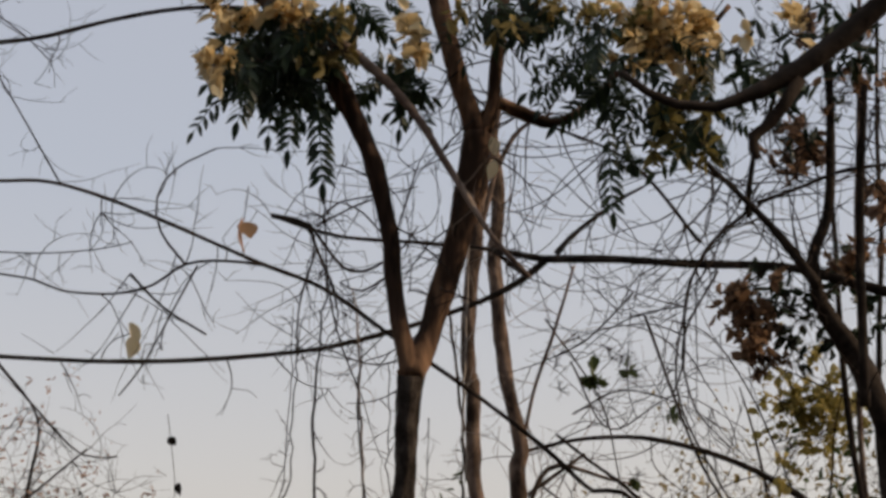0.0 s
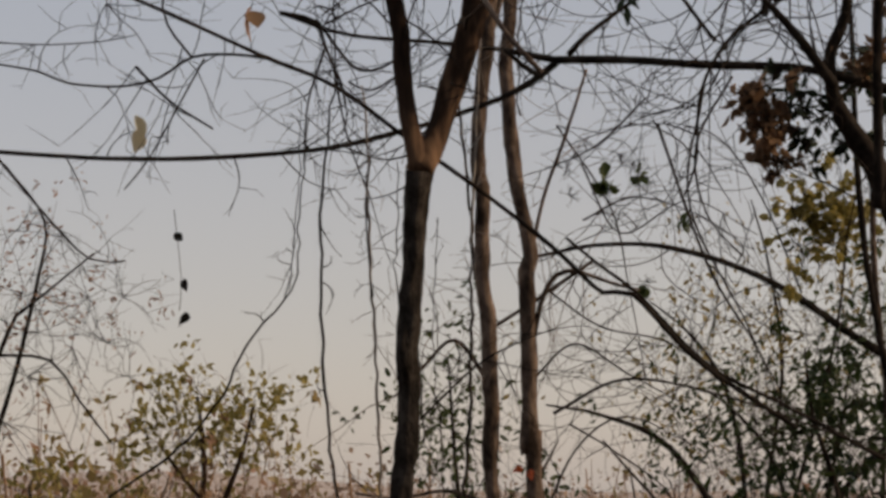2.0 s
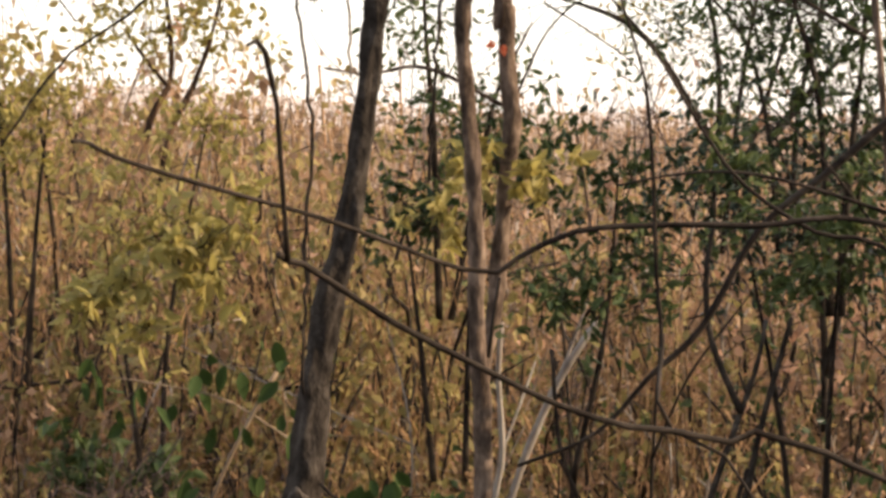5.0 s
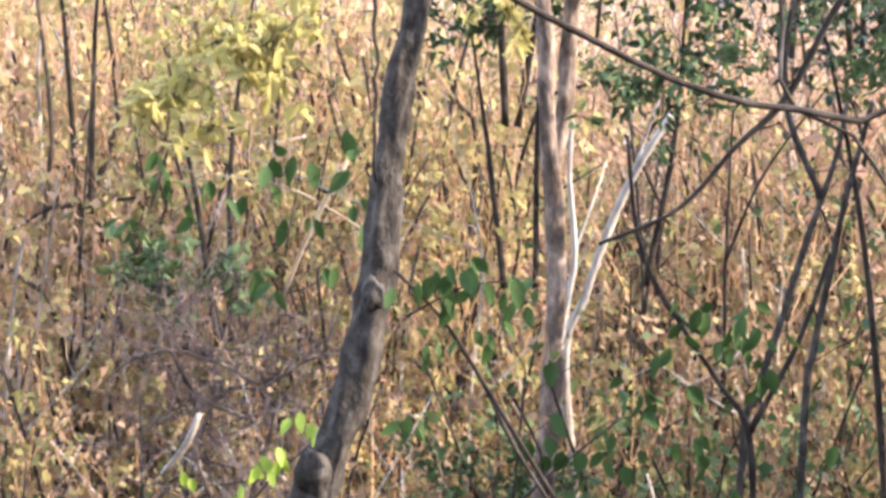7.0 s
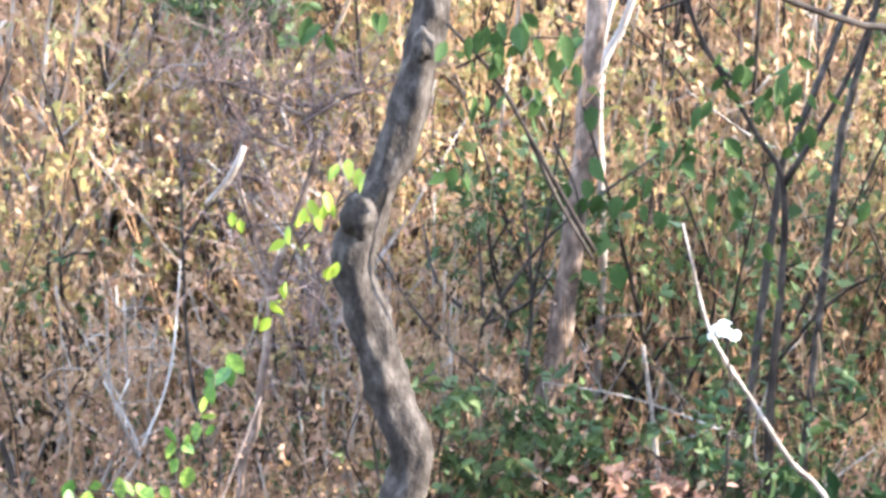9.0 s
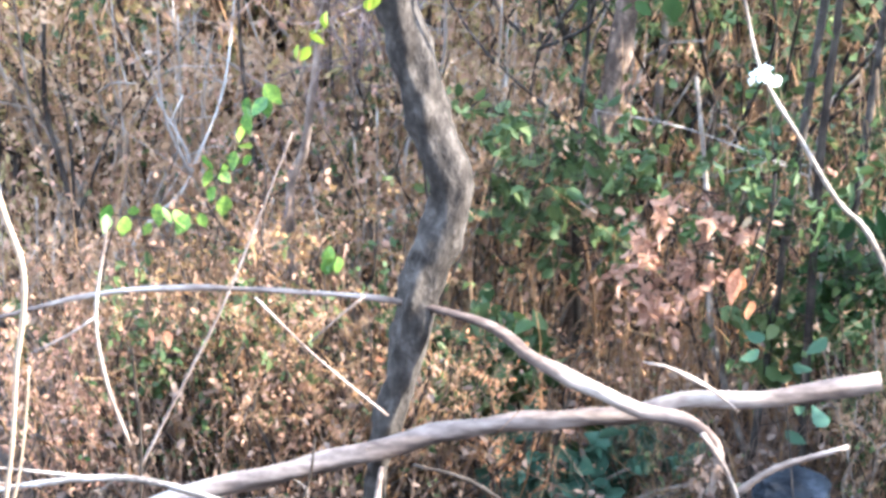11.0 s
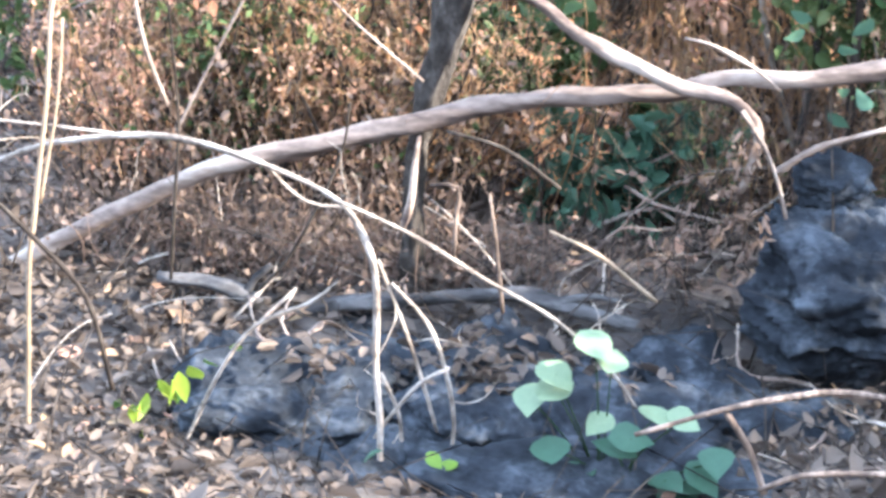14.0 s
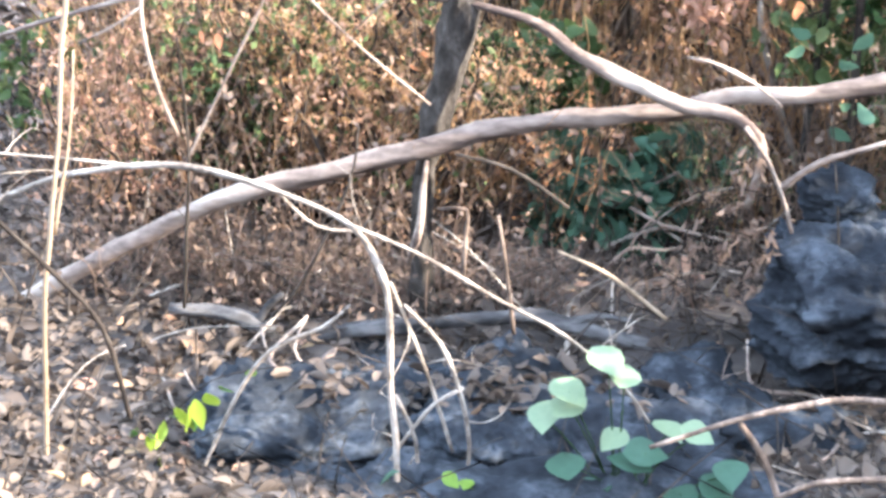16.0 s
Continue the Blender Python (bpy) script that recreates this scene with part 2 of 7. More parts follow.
def tube(bm, pts, radii, sides=6, step=0.06, rough=0.08, wobble=0.0, cap=True, flake=0.0):
    """A tapering limb along the points, with uneven girth."""
    rng = random.Random(int(abs(pts[0][0] * 7919 + pts[-1][2] * 104729) * 100) % 99991)
    sam = spline(pts, step)
    rings, side = [], None
    for k, (u, q) in enumerate(sam):
        nxt = sam[min(k + 1, len(sam) - 1)][1]
        prv = sam[max(k - 1, 0)][1]
        d = (nxt - prv).normalized()
        if side is None:
            side = d.orthogonal().normalized()
        side = (side - d * side.dot(d)).normalized()
        up = d.cross(side)
        r = interp(radii, u)
        if wobble:
            q = q + side * rng.gauss(0, wobble) + up * rng.gauss(0, wobble)
        ring = []
        for s in range(sides):
            a = 2 * math.pi * s / sides
            w = r * (1 + rough * noise.noise(Vector((math.cos(a) * 1.3, math.sin(a) * 1.3, 0)) + q * 9))
            if flake:
                w *= 1 + flake * noise.noise(Vector((math.cos(a) * 3, math.sin(a) * 3, 0)) + q * 22) + 0.5 * flake * noise.noise(Vector((math.cos(a) * 7, math.sin(a) * 7, 5)) + q * 45)
            ring.append(bm.verts.new(q + (side * math.cos(a) + up * math.sin(a)) * w))
        rings.append(ring)
    for a, b in zip(rings, rings[1:]):
        for s in range(sides):
            bm.faces.new((a[s], a[(s + 1) % sides], b[(s + 1) % sides], b[s]))
    if cap:
        bm.faces.new(rings[0][::-1])
        bm.faces.new(rings[-1])
    return [q for _, q in sam]


def knob(bm, c, r, seed=0):
    """A swollen knot on a limb."""
    made = bmesh.ops.create_icosphere(bm, subdivisions=3, radius=r)["verts"]
    for v in made:
        d = 1 + 0.35 * noise.noise(v.co / r * 1.4 + Vector((seed, 0, 0))) + 0.2 * noise.noise(v.co / r * 4 + Vector((seed, 0, 0)))
        v.co = Vector(c) + Vector((v.co.x * 0.9, v.co.y, v.co.z * 1.35)) * d


def leaf(bm, base, way, up, length, width, fold=0.25, droop=0.2):
    """One leaf blade: a pointed oval, folded along its rib and drooping."""
    way = way.normalized()
    side = way.cross(up)
    if side.length < 1e-4:
        side = way.orthogonal()
    side.normalize()
    nrm = side.cross(way)
    prof = ((0.0, 0.0), (0.08, 0.42), (0.24, 0.86), (0.42, 1.0), (0.64, 0.8), (0.85, 0.36), (1.0, 0.0))
    mid, lf, rt = [], [], []
    for u, w in prof:
        c = base + way * (length * u) - nrm * (droop * length * u * u)
        mid.append(bm.verts.new(c))
        if w:
            e = nrm * (fold * width * w * 0.5)
            lf.append(bm.verts.new(c + side * (width * w * 0.5) + e))
            rt.append(bm.verts.new(c - side * (width * w * 0.5) + e))
    n = len(lf)
    for edge, flip in ((lf, False), (rt, True)):
        bm.faces.new((mid[0], edge[0], mid[1]) if flip else (mid[0], mid[1], edge[0]))
        for i in range(n - 1):
            q = (mid[i + 1], mid[i + 2], edge[i + 1], edge[i])
            bm.faces.new(q[::-1] if flip else q)
        bm.faces.new((mid[n], edge[n - 1], mid[n + 1]) if flip else (mid[n], mid[n + 1], edge[n - 1]))


def rvec(rng):
    return Vector((rng.gauss(0, 1), rng.gauss(0, 1), rng.gauss(0, 1))).normalized()


def frond(bm, base, way, rng, length=0.28, pairs=8, size=0.055):
    """A pinnate leaf: pairs of drooping leaflets along a rib."""
    way = way.normalized()
    side = way.cross(Vector((rng.uniform(-0.5, 0.5), 1, rng.uniform(-0.3, 0.3)))).normalized()
    tip = base + way * length + Vector((0, 0, -length * 0.25))
    tube(bm, [base, (base + tip) / 2 + Vector((0, 0, length * 0.06)), tip], [0.0022, 0.001], 3, length / 3, 0)
    for i in range(pairs):
        u = 0.15 + 0.85 * i / pairs
        c = base.lerp(tip, u)
        k = size * (1 - 0.35 * abs(u - 0.5))
        for s in (-1, 1):
            leaf(bm, c, side * s + way * 0.55 + Vector((0, 0, -0.35)), rvec(rng) * 0.4 + Vector((0, -0.6, 0.6)), k, k * 0.36)
    leaf(bm, tip, way + Vector((0, 0, -0.6)), Vector((0, -1, 0.4)), size, size * 0.36)


def twigs(bm, path, rng, count, length, radius, spread=1.0, fork=2, lift=0.0):
    """Fine bare twigs growing from a path, each forking on."""
    tips = []
    for _ in range(count):
        q = path[rng.randrange(len(path))]
        d = (rvec(rng) * spread + Vector((0, 0, lift))).normalized()
        d.y *= 0.5
        k = length * rng.uniform(0.4, 1.0)
        curl = rvec(rng) * 0.34
        pts, way = [q], d
        for _ in range(5):
            way = (way + curl + rvec(rng) * 0.2).normalized()
            pts.append(pts[-1] + way * k / 5)
        run = tube(bm, pts, [radius, radius * 0.8, radius * 0.6, radius * 0.35], 3, k / 11, 0)
        tips.append(pts[-1])
        for _ in range(fork):
            m = rng.randrange(2, len(run))
            e = k * rng.uniform(0.2, 0.5)
            side = (d + rvec(rng) * 0.9).normalized()
            a = run[m] + side * e * 0.5
            b = a + (side + curl + rvec(rng) * 0.35).normalized() * e * 0.5
            tube(bm, [run[m], a, b], [radius * 0.6, radius * 0.45, radius * 0.25], 3, e / 4, 0, cap=False)
            tips.append(b)
    return tips


def empty(name, at, label, category, group=""):
    e = new(name)
    e.location = at
    bpy.context.view_layer.update()
    return tagged(e, label, category, group)


def thing(name, bm, material, label, category, group="", kind=""):
    return tagged(finish(name, bm, material), label, category, group, kind)


# ---- ground and distance ----
def ground_z(x, y):
    if y < 4.4:
        z = min(0.34 * (4.4 - y), 1.5)
        # unseen bank behind the camera, added to block sky light from that side
        if y < -1.2:
            z += 26 * (1 - math.exp((y + 1.2) * 0.034))
    else:
        z = -0.06 * min(y - 4.4, 20) - 0.012 * max(0, y - 24.4) * (1 if y < 120 else 120 / y)
    return z + 0.05 * noise.noise(Vector((x * 1.1, y * 1.1, 0))) + 0.02 * noise.noise(Vector((x * 5, y * 5, 3)))


def build_ground():
    bm = bmesh.new()
    xs = [-1500, -500, -150, -50, -25, -15, -9, -6, -4] + [-3 + 0.1 * i for i in range(61)] + [4, 6, 9, 15, 25, 50, 150, 500, 1500]
    ys = [-1500, -300, -140, -80, -50, -36, -26, -19, -14, -10, -7, -5, -3.5, -2.4, -1.6, -1.2, -0.6] + [0.12 * i for i in range(80)] + [10, 11, 12, 14, 17, 21, 26, 35, 50, 80, 150, 400, 900, 2500]
    grid = [[bm.verts.new((x, y, ground_z(x, y))) for x in xs] for y in ys]
    for a, b in zip(grid, grid[1:]):
        for i in range(len(xs) - 1):
            bm.faces.new((a[i], a[i + 1], b[i + 1], b[i]))
    tagged(finish("ground", bm, M_GROUND), "brown leaf-strewn forest soil falling away downhill, with an added unseen bank behind", "ground", kind="structure")


build_ground()


def build_hill():
    bm = bmesh.new()
    rows = []
    for k in range(8):
        rows.append([bm.verts.new((x, 700 + 60 * k, -6 + (3 + 9 * (0.5 + 0.5 * noise.noise(Vector((x * 0.004, 7, 0)))) + 14 * math.exp(-((x + 150) / 120) ** 2)) * math.sin(math.pi / 2 * k / 7))) for x in range(-900, 901, 30)])
    for a, b in zip(rows, rows[1:]):
        for i in range(len(a) - 1):
            bm.faces.new((a[i], a[i + 1], b[i + 1], b[i]))
    tagged(finish("backdrop_hill", bm, M_HILL), "low brown hills far beyond the trees, haze put into their pale colour", "hill", kind="structure")


build_hill()


# ---- the main tree ----
def build_main_tree():
    tree = empty("tree", (0, 0, 0), "forked crooked tree with dark flaking bark and leafy crown", "tree")
    rng = random.Random(3)
    bm = bmesh.new()
    low = [(-0.442, 4.97, -0.059), (-0.445, 4.97, 0.225), (-0.431, 4.97, 0.413), (-0.389, 4.97, 0.598), (-0.353, 4.97, 0.82), (-0.292, 4.97, 1.021)]
    mid = [(-0.279, 5, 1.095), (-0.326, 5, 1.248), (-0.385, 5, 1.444), (-0.409, 5, 1.585), (-0.389, 5, 1.699)]
    up1 = [(-0.394, 5.03, 1.693), (-0.321, 5.03, 1.796), (-0.285, 5.03, 1.935), (-0.259, 5.03, 2.059)]
    up2 = [(-0.254, 5.05, 2.053), (-0.238, 5.05, 2.205), (-0.213, 5.05, 2.397), (-0.182, 5.05, 2.54), (-0.144, 5.05, 2.658)]
    up3 = [(-0.162, 5.04, 2.598), (-0.13, 5.04, 2.797), (-0.103, 5.04, 3.02), (-0.083, 5.04, 3.242), (-0.072, 5.04, 3.391)]
    up4 = [(-0.089, 5, 3.335), (-0.073, 5, 3.509), (-0.052, 5, 3.685)]
    fork = ((-0.058, 4.97, 3.726))
    path = low[:-1] + mid[:-1] + up1[1:-1] + up2[:-1] + up3[:-1] + up4[:2] + [fork]
    n = len(path)
    radii = [0.0331, 0.0254, 0.0264, 0.0403, 0.0477, 0.0562, 0.0509, 0.0486, 0.0460, 0.0425, 0.0400] + [0.0387] * 2 + [0.0329] * 2 + [0.0275] * 3
    radii = radii[:n] + [0.0273] * (n - len(radii))
    radii = [r * 0.93 for r in radii]
    tube(bm, path, radii, 28, 0.014, 0.4, flake=0.16)
    knob(bm, ((-0.261, 4.97, 2.044)), 0.0273, 1)
    knob(bm, ((-0.399, 4.98, 1.667)), 0.0400, 2)
    knob(bm, ((-0.277, 5, 1.108)), 0.0297, 3)
    part("trunk", bm, M_BARK, tree)
    limbs = [
        ([fork, (-0.085, 4.97, 3.887), (-0.097, 4.97, 4.03), (-0.118, 4.97, 4.162), (-0.155, 4.97, 4.282), (-0.208, 4.97, 4.403), (-0.265, 4.97, 4.485), (-0.336, 4.97, 4.567), (-0.414, 4.97, 4.651)], [0.0236, 0.0198, 0.0186, 0.0198, 0.0223, 0.0260, 0.0248, 0.0248, 0.0223]),
        ([fork, (-0.015, 5.02, 3.828), (0.027, 5.02, 3.945), (0.064, 5.02, 4.076), (0.098, 5.02, 4.208), (0.11, 5.02, 4.295)], [0.0285, 0.0285, 0.0285, 0.0298, 0.0310, 0.0322]),
        ([(0.11, 5.02, 4.281), (0.084, 5.02, 4.369), (0.054, 5.02, 4.478), (0.024, 5.02, 4.615), (0.013, 5.02, 4.698)], [0.0273, 0.0236, 0.0236, 0.0236, 0.0211]),
        ([(0.115, 5.02, 4.281), (0.146, 5.02, 4.368), (0.162, 5.02, 4.489), (0.179, 5.02, 4.626)], [0.0198, 0.0161, 0.0149, 0.0124]),
        ([(0.148, 5.1, 4.391), (0.225, 5.1, 4.355), (0.291, 5.1, 4.334), (0.372, 5.1, 4.372), (0.444, 5.1, 4.45), (0.535, 5.1, 4.473), (0.624, 5.1, 4.51), (0.715, 5.1, 4.611)], [0.0149, 0.0161, 0.0124, 0.0099, 0.0087, 0.0074, 0.0068, 0.0056]),
    ]
    tw = bmesh.new()
    for pts, rr in limbs:
        bm = bmesh.new()
        run = tube(bm, pts, rr, 14, 0.02, 0.3, flake=0.14)
        twigs(tw, run, rng, 9, 0.35, 0.003)
        part("branch", bm, M_BARK_RED, tree)
    tagged(part("twig_spray", tw, M_TWIG, tree), kind="stuff")
    bm = bmesh.new()
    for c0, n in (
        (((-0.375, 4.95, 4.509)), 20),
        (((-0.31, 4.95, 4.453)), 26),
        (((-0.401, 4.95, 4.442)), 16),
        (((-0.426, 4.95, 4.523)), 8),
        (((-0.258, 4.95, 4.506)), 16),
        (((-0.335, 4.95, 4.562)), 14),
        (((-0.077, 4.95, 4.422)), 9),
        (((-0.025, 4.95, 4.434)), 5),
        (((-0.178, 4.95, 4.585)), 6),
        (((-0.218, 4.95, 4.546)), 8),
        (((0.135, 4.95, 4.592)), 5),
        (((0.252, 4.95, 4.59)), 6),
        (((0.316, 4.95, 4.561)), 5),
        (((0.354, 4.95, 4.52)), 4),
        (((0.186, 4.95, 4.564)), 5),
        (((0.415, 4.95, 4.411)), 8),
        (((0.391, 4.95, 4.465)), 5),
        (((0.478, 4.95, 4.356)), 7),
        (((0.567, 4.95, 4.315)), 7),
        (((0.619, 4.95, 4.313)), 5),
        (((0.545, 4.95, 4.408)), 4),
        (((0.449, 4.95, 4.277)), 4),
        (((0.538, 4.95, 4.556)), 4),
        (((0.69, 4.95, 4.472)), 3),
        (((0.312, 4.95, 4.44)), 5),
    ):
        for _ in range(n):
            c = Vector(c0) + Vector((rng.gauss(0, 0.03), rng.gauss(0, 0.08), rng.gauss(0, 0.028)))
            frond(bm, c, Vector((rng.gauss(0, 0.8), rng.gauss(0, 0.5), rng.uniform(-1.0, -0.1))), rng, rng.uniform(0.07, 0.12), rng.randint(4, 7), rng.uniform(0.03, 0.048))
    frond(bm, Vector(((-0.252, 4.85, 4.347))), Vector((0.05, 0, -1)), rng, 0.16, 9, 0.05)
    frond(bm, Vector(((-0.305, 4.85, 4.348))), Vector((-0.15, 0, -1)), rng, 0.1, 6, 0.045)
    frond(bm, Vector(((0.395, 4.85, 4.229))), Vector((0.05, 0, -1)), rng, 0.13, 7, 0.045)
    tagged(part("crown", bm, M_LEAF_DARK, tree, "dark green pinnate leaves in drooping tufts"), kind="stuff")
    return tree


build_main_tree()


# ---- limbs, vines and dead wood ----
def limb_thing(name, runs, material, label, category, group="", sides=8, rough=0.25, fine=0, fine_len=0.2, fine_r=0.002, seed=1, lift=0.0, names=("stem", "branch"), flake=0.0, wobble=0.0, spray=None):
    """A bare woody thing: its first run is the stem and the others are its branches, each with fine twigs."""
    root = empty(name, (0, 0, 0), label, category, group)
    rng = random.Random(seed)
    tw = bmesh.new()
    for k, (pts, rr) in enumerate(runs):
        bm = bmesh.new()
        run = tube(bm, pts, rr, sides, 0.025 if flake else 0.03, rough, wobble, flake=flake)
        part(names[0] if k == 0 else names[1], bm, material, root)
        if fine:
            twigs(tw, run, rng, fine, fine_len, fine_r, lift=lift)
    if fine:
        tagged(part("twig_spray", tw, spray or material, root), kind="stuff")
    else:
        tw.free()
    return root


def build_upper_branches():
    limb_thing("branch", [([(-0.328, 4.85, 4.556), (-0.227, 4.85, 4.49), (-0.114, 4.85, 4.396), (-0.027, 4.85, 4.29), (0.034, 4.85, 4.185), (0.094, 4.85, 4.08), (0.143, 4.85, 4.003), (0.213, 4.85, 3.922)], [0.0124, 0.0112, 0.0087, 0.0062, 0.0056])], M_LOG, "smooth tan branch arching down across the trunk", "branch", fine=4)
    limb_thing("branch", [
        ([(-0.432, 6, 4.304), (-0.255, 6, 4.245), (-0.023, 6, 4.221), (0.161, 6, 4.198), (0.299, 6, 4.17), (0.357, 5.933, 4.157), (0.498, 5.8, 4.127), (0.705, 5.667, 4.087), (0.901, 5.533, 4.049), (1.153, 5.4, 3.95)], [0.0052, 0.0052, 0.0067, 0.0119, 0.0104, 0.0112, 0.0134]),
        ([(-1.247, 5.9, 3.931), (-1.159, 5.913, 3.921), (-0.86, 5.925, 3.903), (-0.589, 5.938, 3.906), (-0.317, 5.95, 3.928), (-0.104, 5.962, 3.976), (0.049, 5.975, 4.024), (0.204, 5.988, 4.089), (0.307, 6, 4.164)], [0.0060, 0.0060, 0.0067, 0.0074, 0.0104]),
        ([(0.338, 6, 4.182), (0.378, 6, 4.228), (0.458, 6, 4.29), (0.537, 6, 4.343), (0.584, 6, 4.366)], [0.0089, 0.0060, 0.0037]),
        ([(0.267, 6, 4.121), (0.214, 6, 4.153), (0.164, 6, 4.202)], [0.0089, 0.0060]),
    ], M_TWIG, "long dark bare branch reaching level across the sky", "branch", fine=7, fine_len=0.3, fine_r=0.0025, seed=5)
    limb_thing("branch", [
        ([(-1.136, 5.2, 4.249), (-1.036, 5.24, 4.253), (-0.921, 5.28, 4.256), (-0.776, 5.32, 4.215), (-0.615, 5.36, 4.15), (-0.439, 5.4, 4.073), (-0.262, 5.44, 4.001), (-0.097, 5.48, 3.883), (0.083, 5.52, 3.757), (0.263, 5.56, 3.617), (0.389, 5.6, 3.505), (0.463, 5.6, 3.5), (0.639, 5.7, 3.334), (0.891, 5.8, 3.171)], [0.0041, 0.0048, 0.0055, 0.0061, 0.0068]),
        ([(-0.51, 5.2, 4.313), (-0.611, 5.2, 4.263), (-0.654, 5.2, 4.195), (-0.645, 5.2, 4.112), (-0.587, 5.2, 4.032)], [0.0019, 0.0031]),
        ([(-0.397, 5.2, 4.025), (-0.491, 5.2, 4.038), (-0.587, 5.2, 4.032), (-0.665, 5.2, 3.984), (-0.758, 5.2, 3.965), (-0.878, 5.2, 3.975), (-0.945, 5.2, 4.003), (-1.066, 5.2, 4.026)], [0.0037, 0.0025]),
        ([(-0.718, 5.2, 4.012), (-0.638, 5.2, 3.929), (-0.538, 5.2, 3.863)], [0.0037, 0.0025]),
        ([(-0.558, 5.2, 4.029), (-0.624, 5.2, 3.908), (-0.691, 5.2, 3.789), (-0.744, 5.2, 3.723)], [0.0025, 0.0019]),
        ([(-0.786, 5.2, 4.195), (-0.788, 5.2, 4.129)], [0.0019, 0.0012]),
    ], M_TWIG, "thin dark branch with looping bare shoots", "branch", fine=5, fine_len=0.3, fine_r=0.0018, seed=6)
    limb_thing("branch", [([(-1.115, 5.2, 4.578), (-1.033, 5.2, 4.586), (-0.924, 5.2, 4.598), (-0.788, 5.2, 4.63), (-0.652, 5.2, 4.655), (-0.529, 5.2, 4.663), (-0.419, 5.2, 4.656)], [0.0062, 0.0056, 0.0056])], M_TWIG, "dark bare branch at the top of the view", "branch", fine=6, fine_len=0.2)
    limb_thing("branch", [
        ([(-0.439, 6, 4.306), (-0.347, 6, 4.283), (-0.317, 6, 4.212), (-0.279, 6, 4.117), (-0.258, 6, 4.023)], [0.0074, 0.0045, 0.0022]),
        ([(-0.339, 6, 4.283), (-0.225, 6, 4.147), (-0.101, 6, 4.192), (-0.038, 6, 4.269)], [0.0045, 0.0022]),
        ([(-0.316, 6, 4.275), (-0.191, 6, 4.335), (-0.036, 6, 4.379)], [0.0037, 0.0015]),
        ([(-0.317, 6, 4.212), (-0.365, 6, 4.057), (-0.374, 6, 3.902)], [0.0037, 0.0015]),
        ([(-0.294, 6, 4.149), (-0.258, 6, 3.962), (-0.2, 6, 3.806)], [0.0037, 0.0015]),
        ([(-0.102, 6, 4.145), (-0.195, 6, 4.092), (-0.256, 6, 4.117)], [0.0037, 0.0022]),
    ], M_TWIG, "tangle of bare twigs hanging from a dark branch", "branch", fine=12, fine_len=0.35, fine_r=0.0018, seed=9)


build_upper_branches()


def build_twig_arcs():
    for k, (pts, r) in enumerate((
        ([(0.25, 6.9, 3.342), (0.388, 6.9, 3.462), (0.541, 6.9, 3.376), (0.695, 6.9, 3.29)], 0.0043),
        ([(-0.073, 6, 3.208), (0.069, 6, 3.342), (0.173, 6, 3.402), (0.285, 6, 3.446)], 0.0037),
        ([(0.362, 7.2, 4.186), (0.532, 7.2, 3.914), (0.584, 7.2, 3.661), (0.636, 7.2, 3.356)], 0.0035),
        ([(0.84, 7.2, 4.313), (0.783, 7.2, 3.932), (0.959, 7.2, 3.536), (1.073, 7.2, 3.249)], 0.0043),
        ([(0.705, 7.4, 4.218), (0.859, 7.4, 3.754), (1.004, 7.4, 3.495), (1.166, 7.4, 3.183)], 0.0052),
        ([(0.278, 7, 2.896), (0.392, 7, 3.138), (0.548, 7, 3.242), (0.756, 7, 3.155)], 0.0043),
        ([(0.429, 7, 3.853), (0.587, 7, 3.924), (0.779, 7, 3.871), (0.918, 7, 3.783)], 0.0035),
        ([(0.307, 7, 3.643), (0.48, 7, 3.521), (0.689, 7, 3.468), (0.879, 7, 3.312), (1.033, 7, 3.103)], 0.0035),
        ([(0.596, 6.6, 4.166), (0.456, 6.6, 4.032), (0.32, 6.6, 3.967), (0.218, 6.6, 3.936)], 0.0035),
        ([(0.852, 6.6, 4.229), (0.742, 6.6, 4.026), (0.767, 6.6, 3.823), (0.878, 6.6, 3.687)], 0.0043),
        ([(0.379, 6.2, 3.913), (0.483, 6.2, 3.721), (0.675, 6.2, 3.811), (0.86, 6.2, 3.712)], 0.0030),
        ([(1.009, 6.4, 3.568), (0.908, 6.4, 3.83), (0.786, 6.4, 4.013), (0.625, 6.4, 4.066)], 0.0030),
        ([(0.318, 6.8, 3.248), (0.536, 6.8, 3.348), (0.822, 6.8, 3.297), (1.108, 6.8, 3.195), (1.343, 6.8, 3.094)], 0.0052),
        ([(0.389, 7.2, 3.227), (0.531, 7.2, 3.138), (0.691, 7.2, 3.013), (0.744, 7.2, 2.853)], 0.0035))):
        limb_thing("bare_shoot", [(pts, [r, r * 0.8, r * 0.4])], M_TWIG, "thin dark arching shoot with bare twigs", "branch", "arching shoots", sides=5, fine=11, fine_len=0.34, fine_r=0.0019, seed=400 + k)
    limb_thing("branch", [
        ([(-1.074, 5.2, 4.566), (-0.99, 5.2, 4.424), (-0.935, 5.2, 4.325), (-0.887, 5.2, 4.238)], [0.0019, 0.0025]),
        ([(-1.066, 5.2, 4.074), (-0.919, 5.2, 4.066), (-0.785, 5.2, 4.074), (-0.712, 5.2, 4.089)], [0.0019, 0.0012]),
        ([(-1.075, 5.2, 4.679), (-0.979, 5.2, 4.606), (-0.91, 5.2, 4.534)], [0.0019, 0.0012]),
    ], M_TWIG, "thin bare twigs reaching in from the side", "branch", fine=9, fine_len=0.22, fine_r=0.0013, seed=430)


build_twig_arcs()


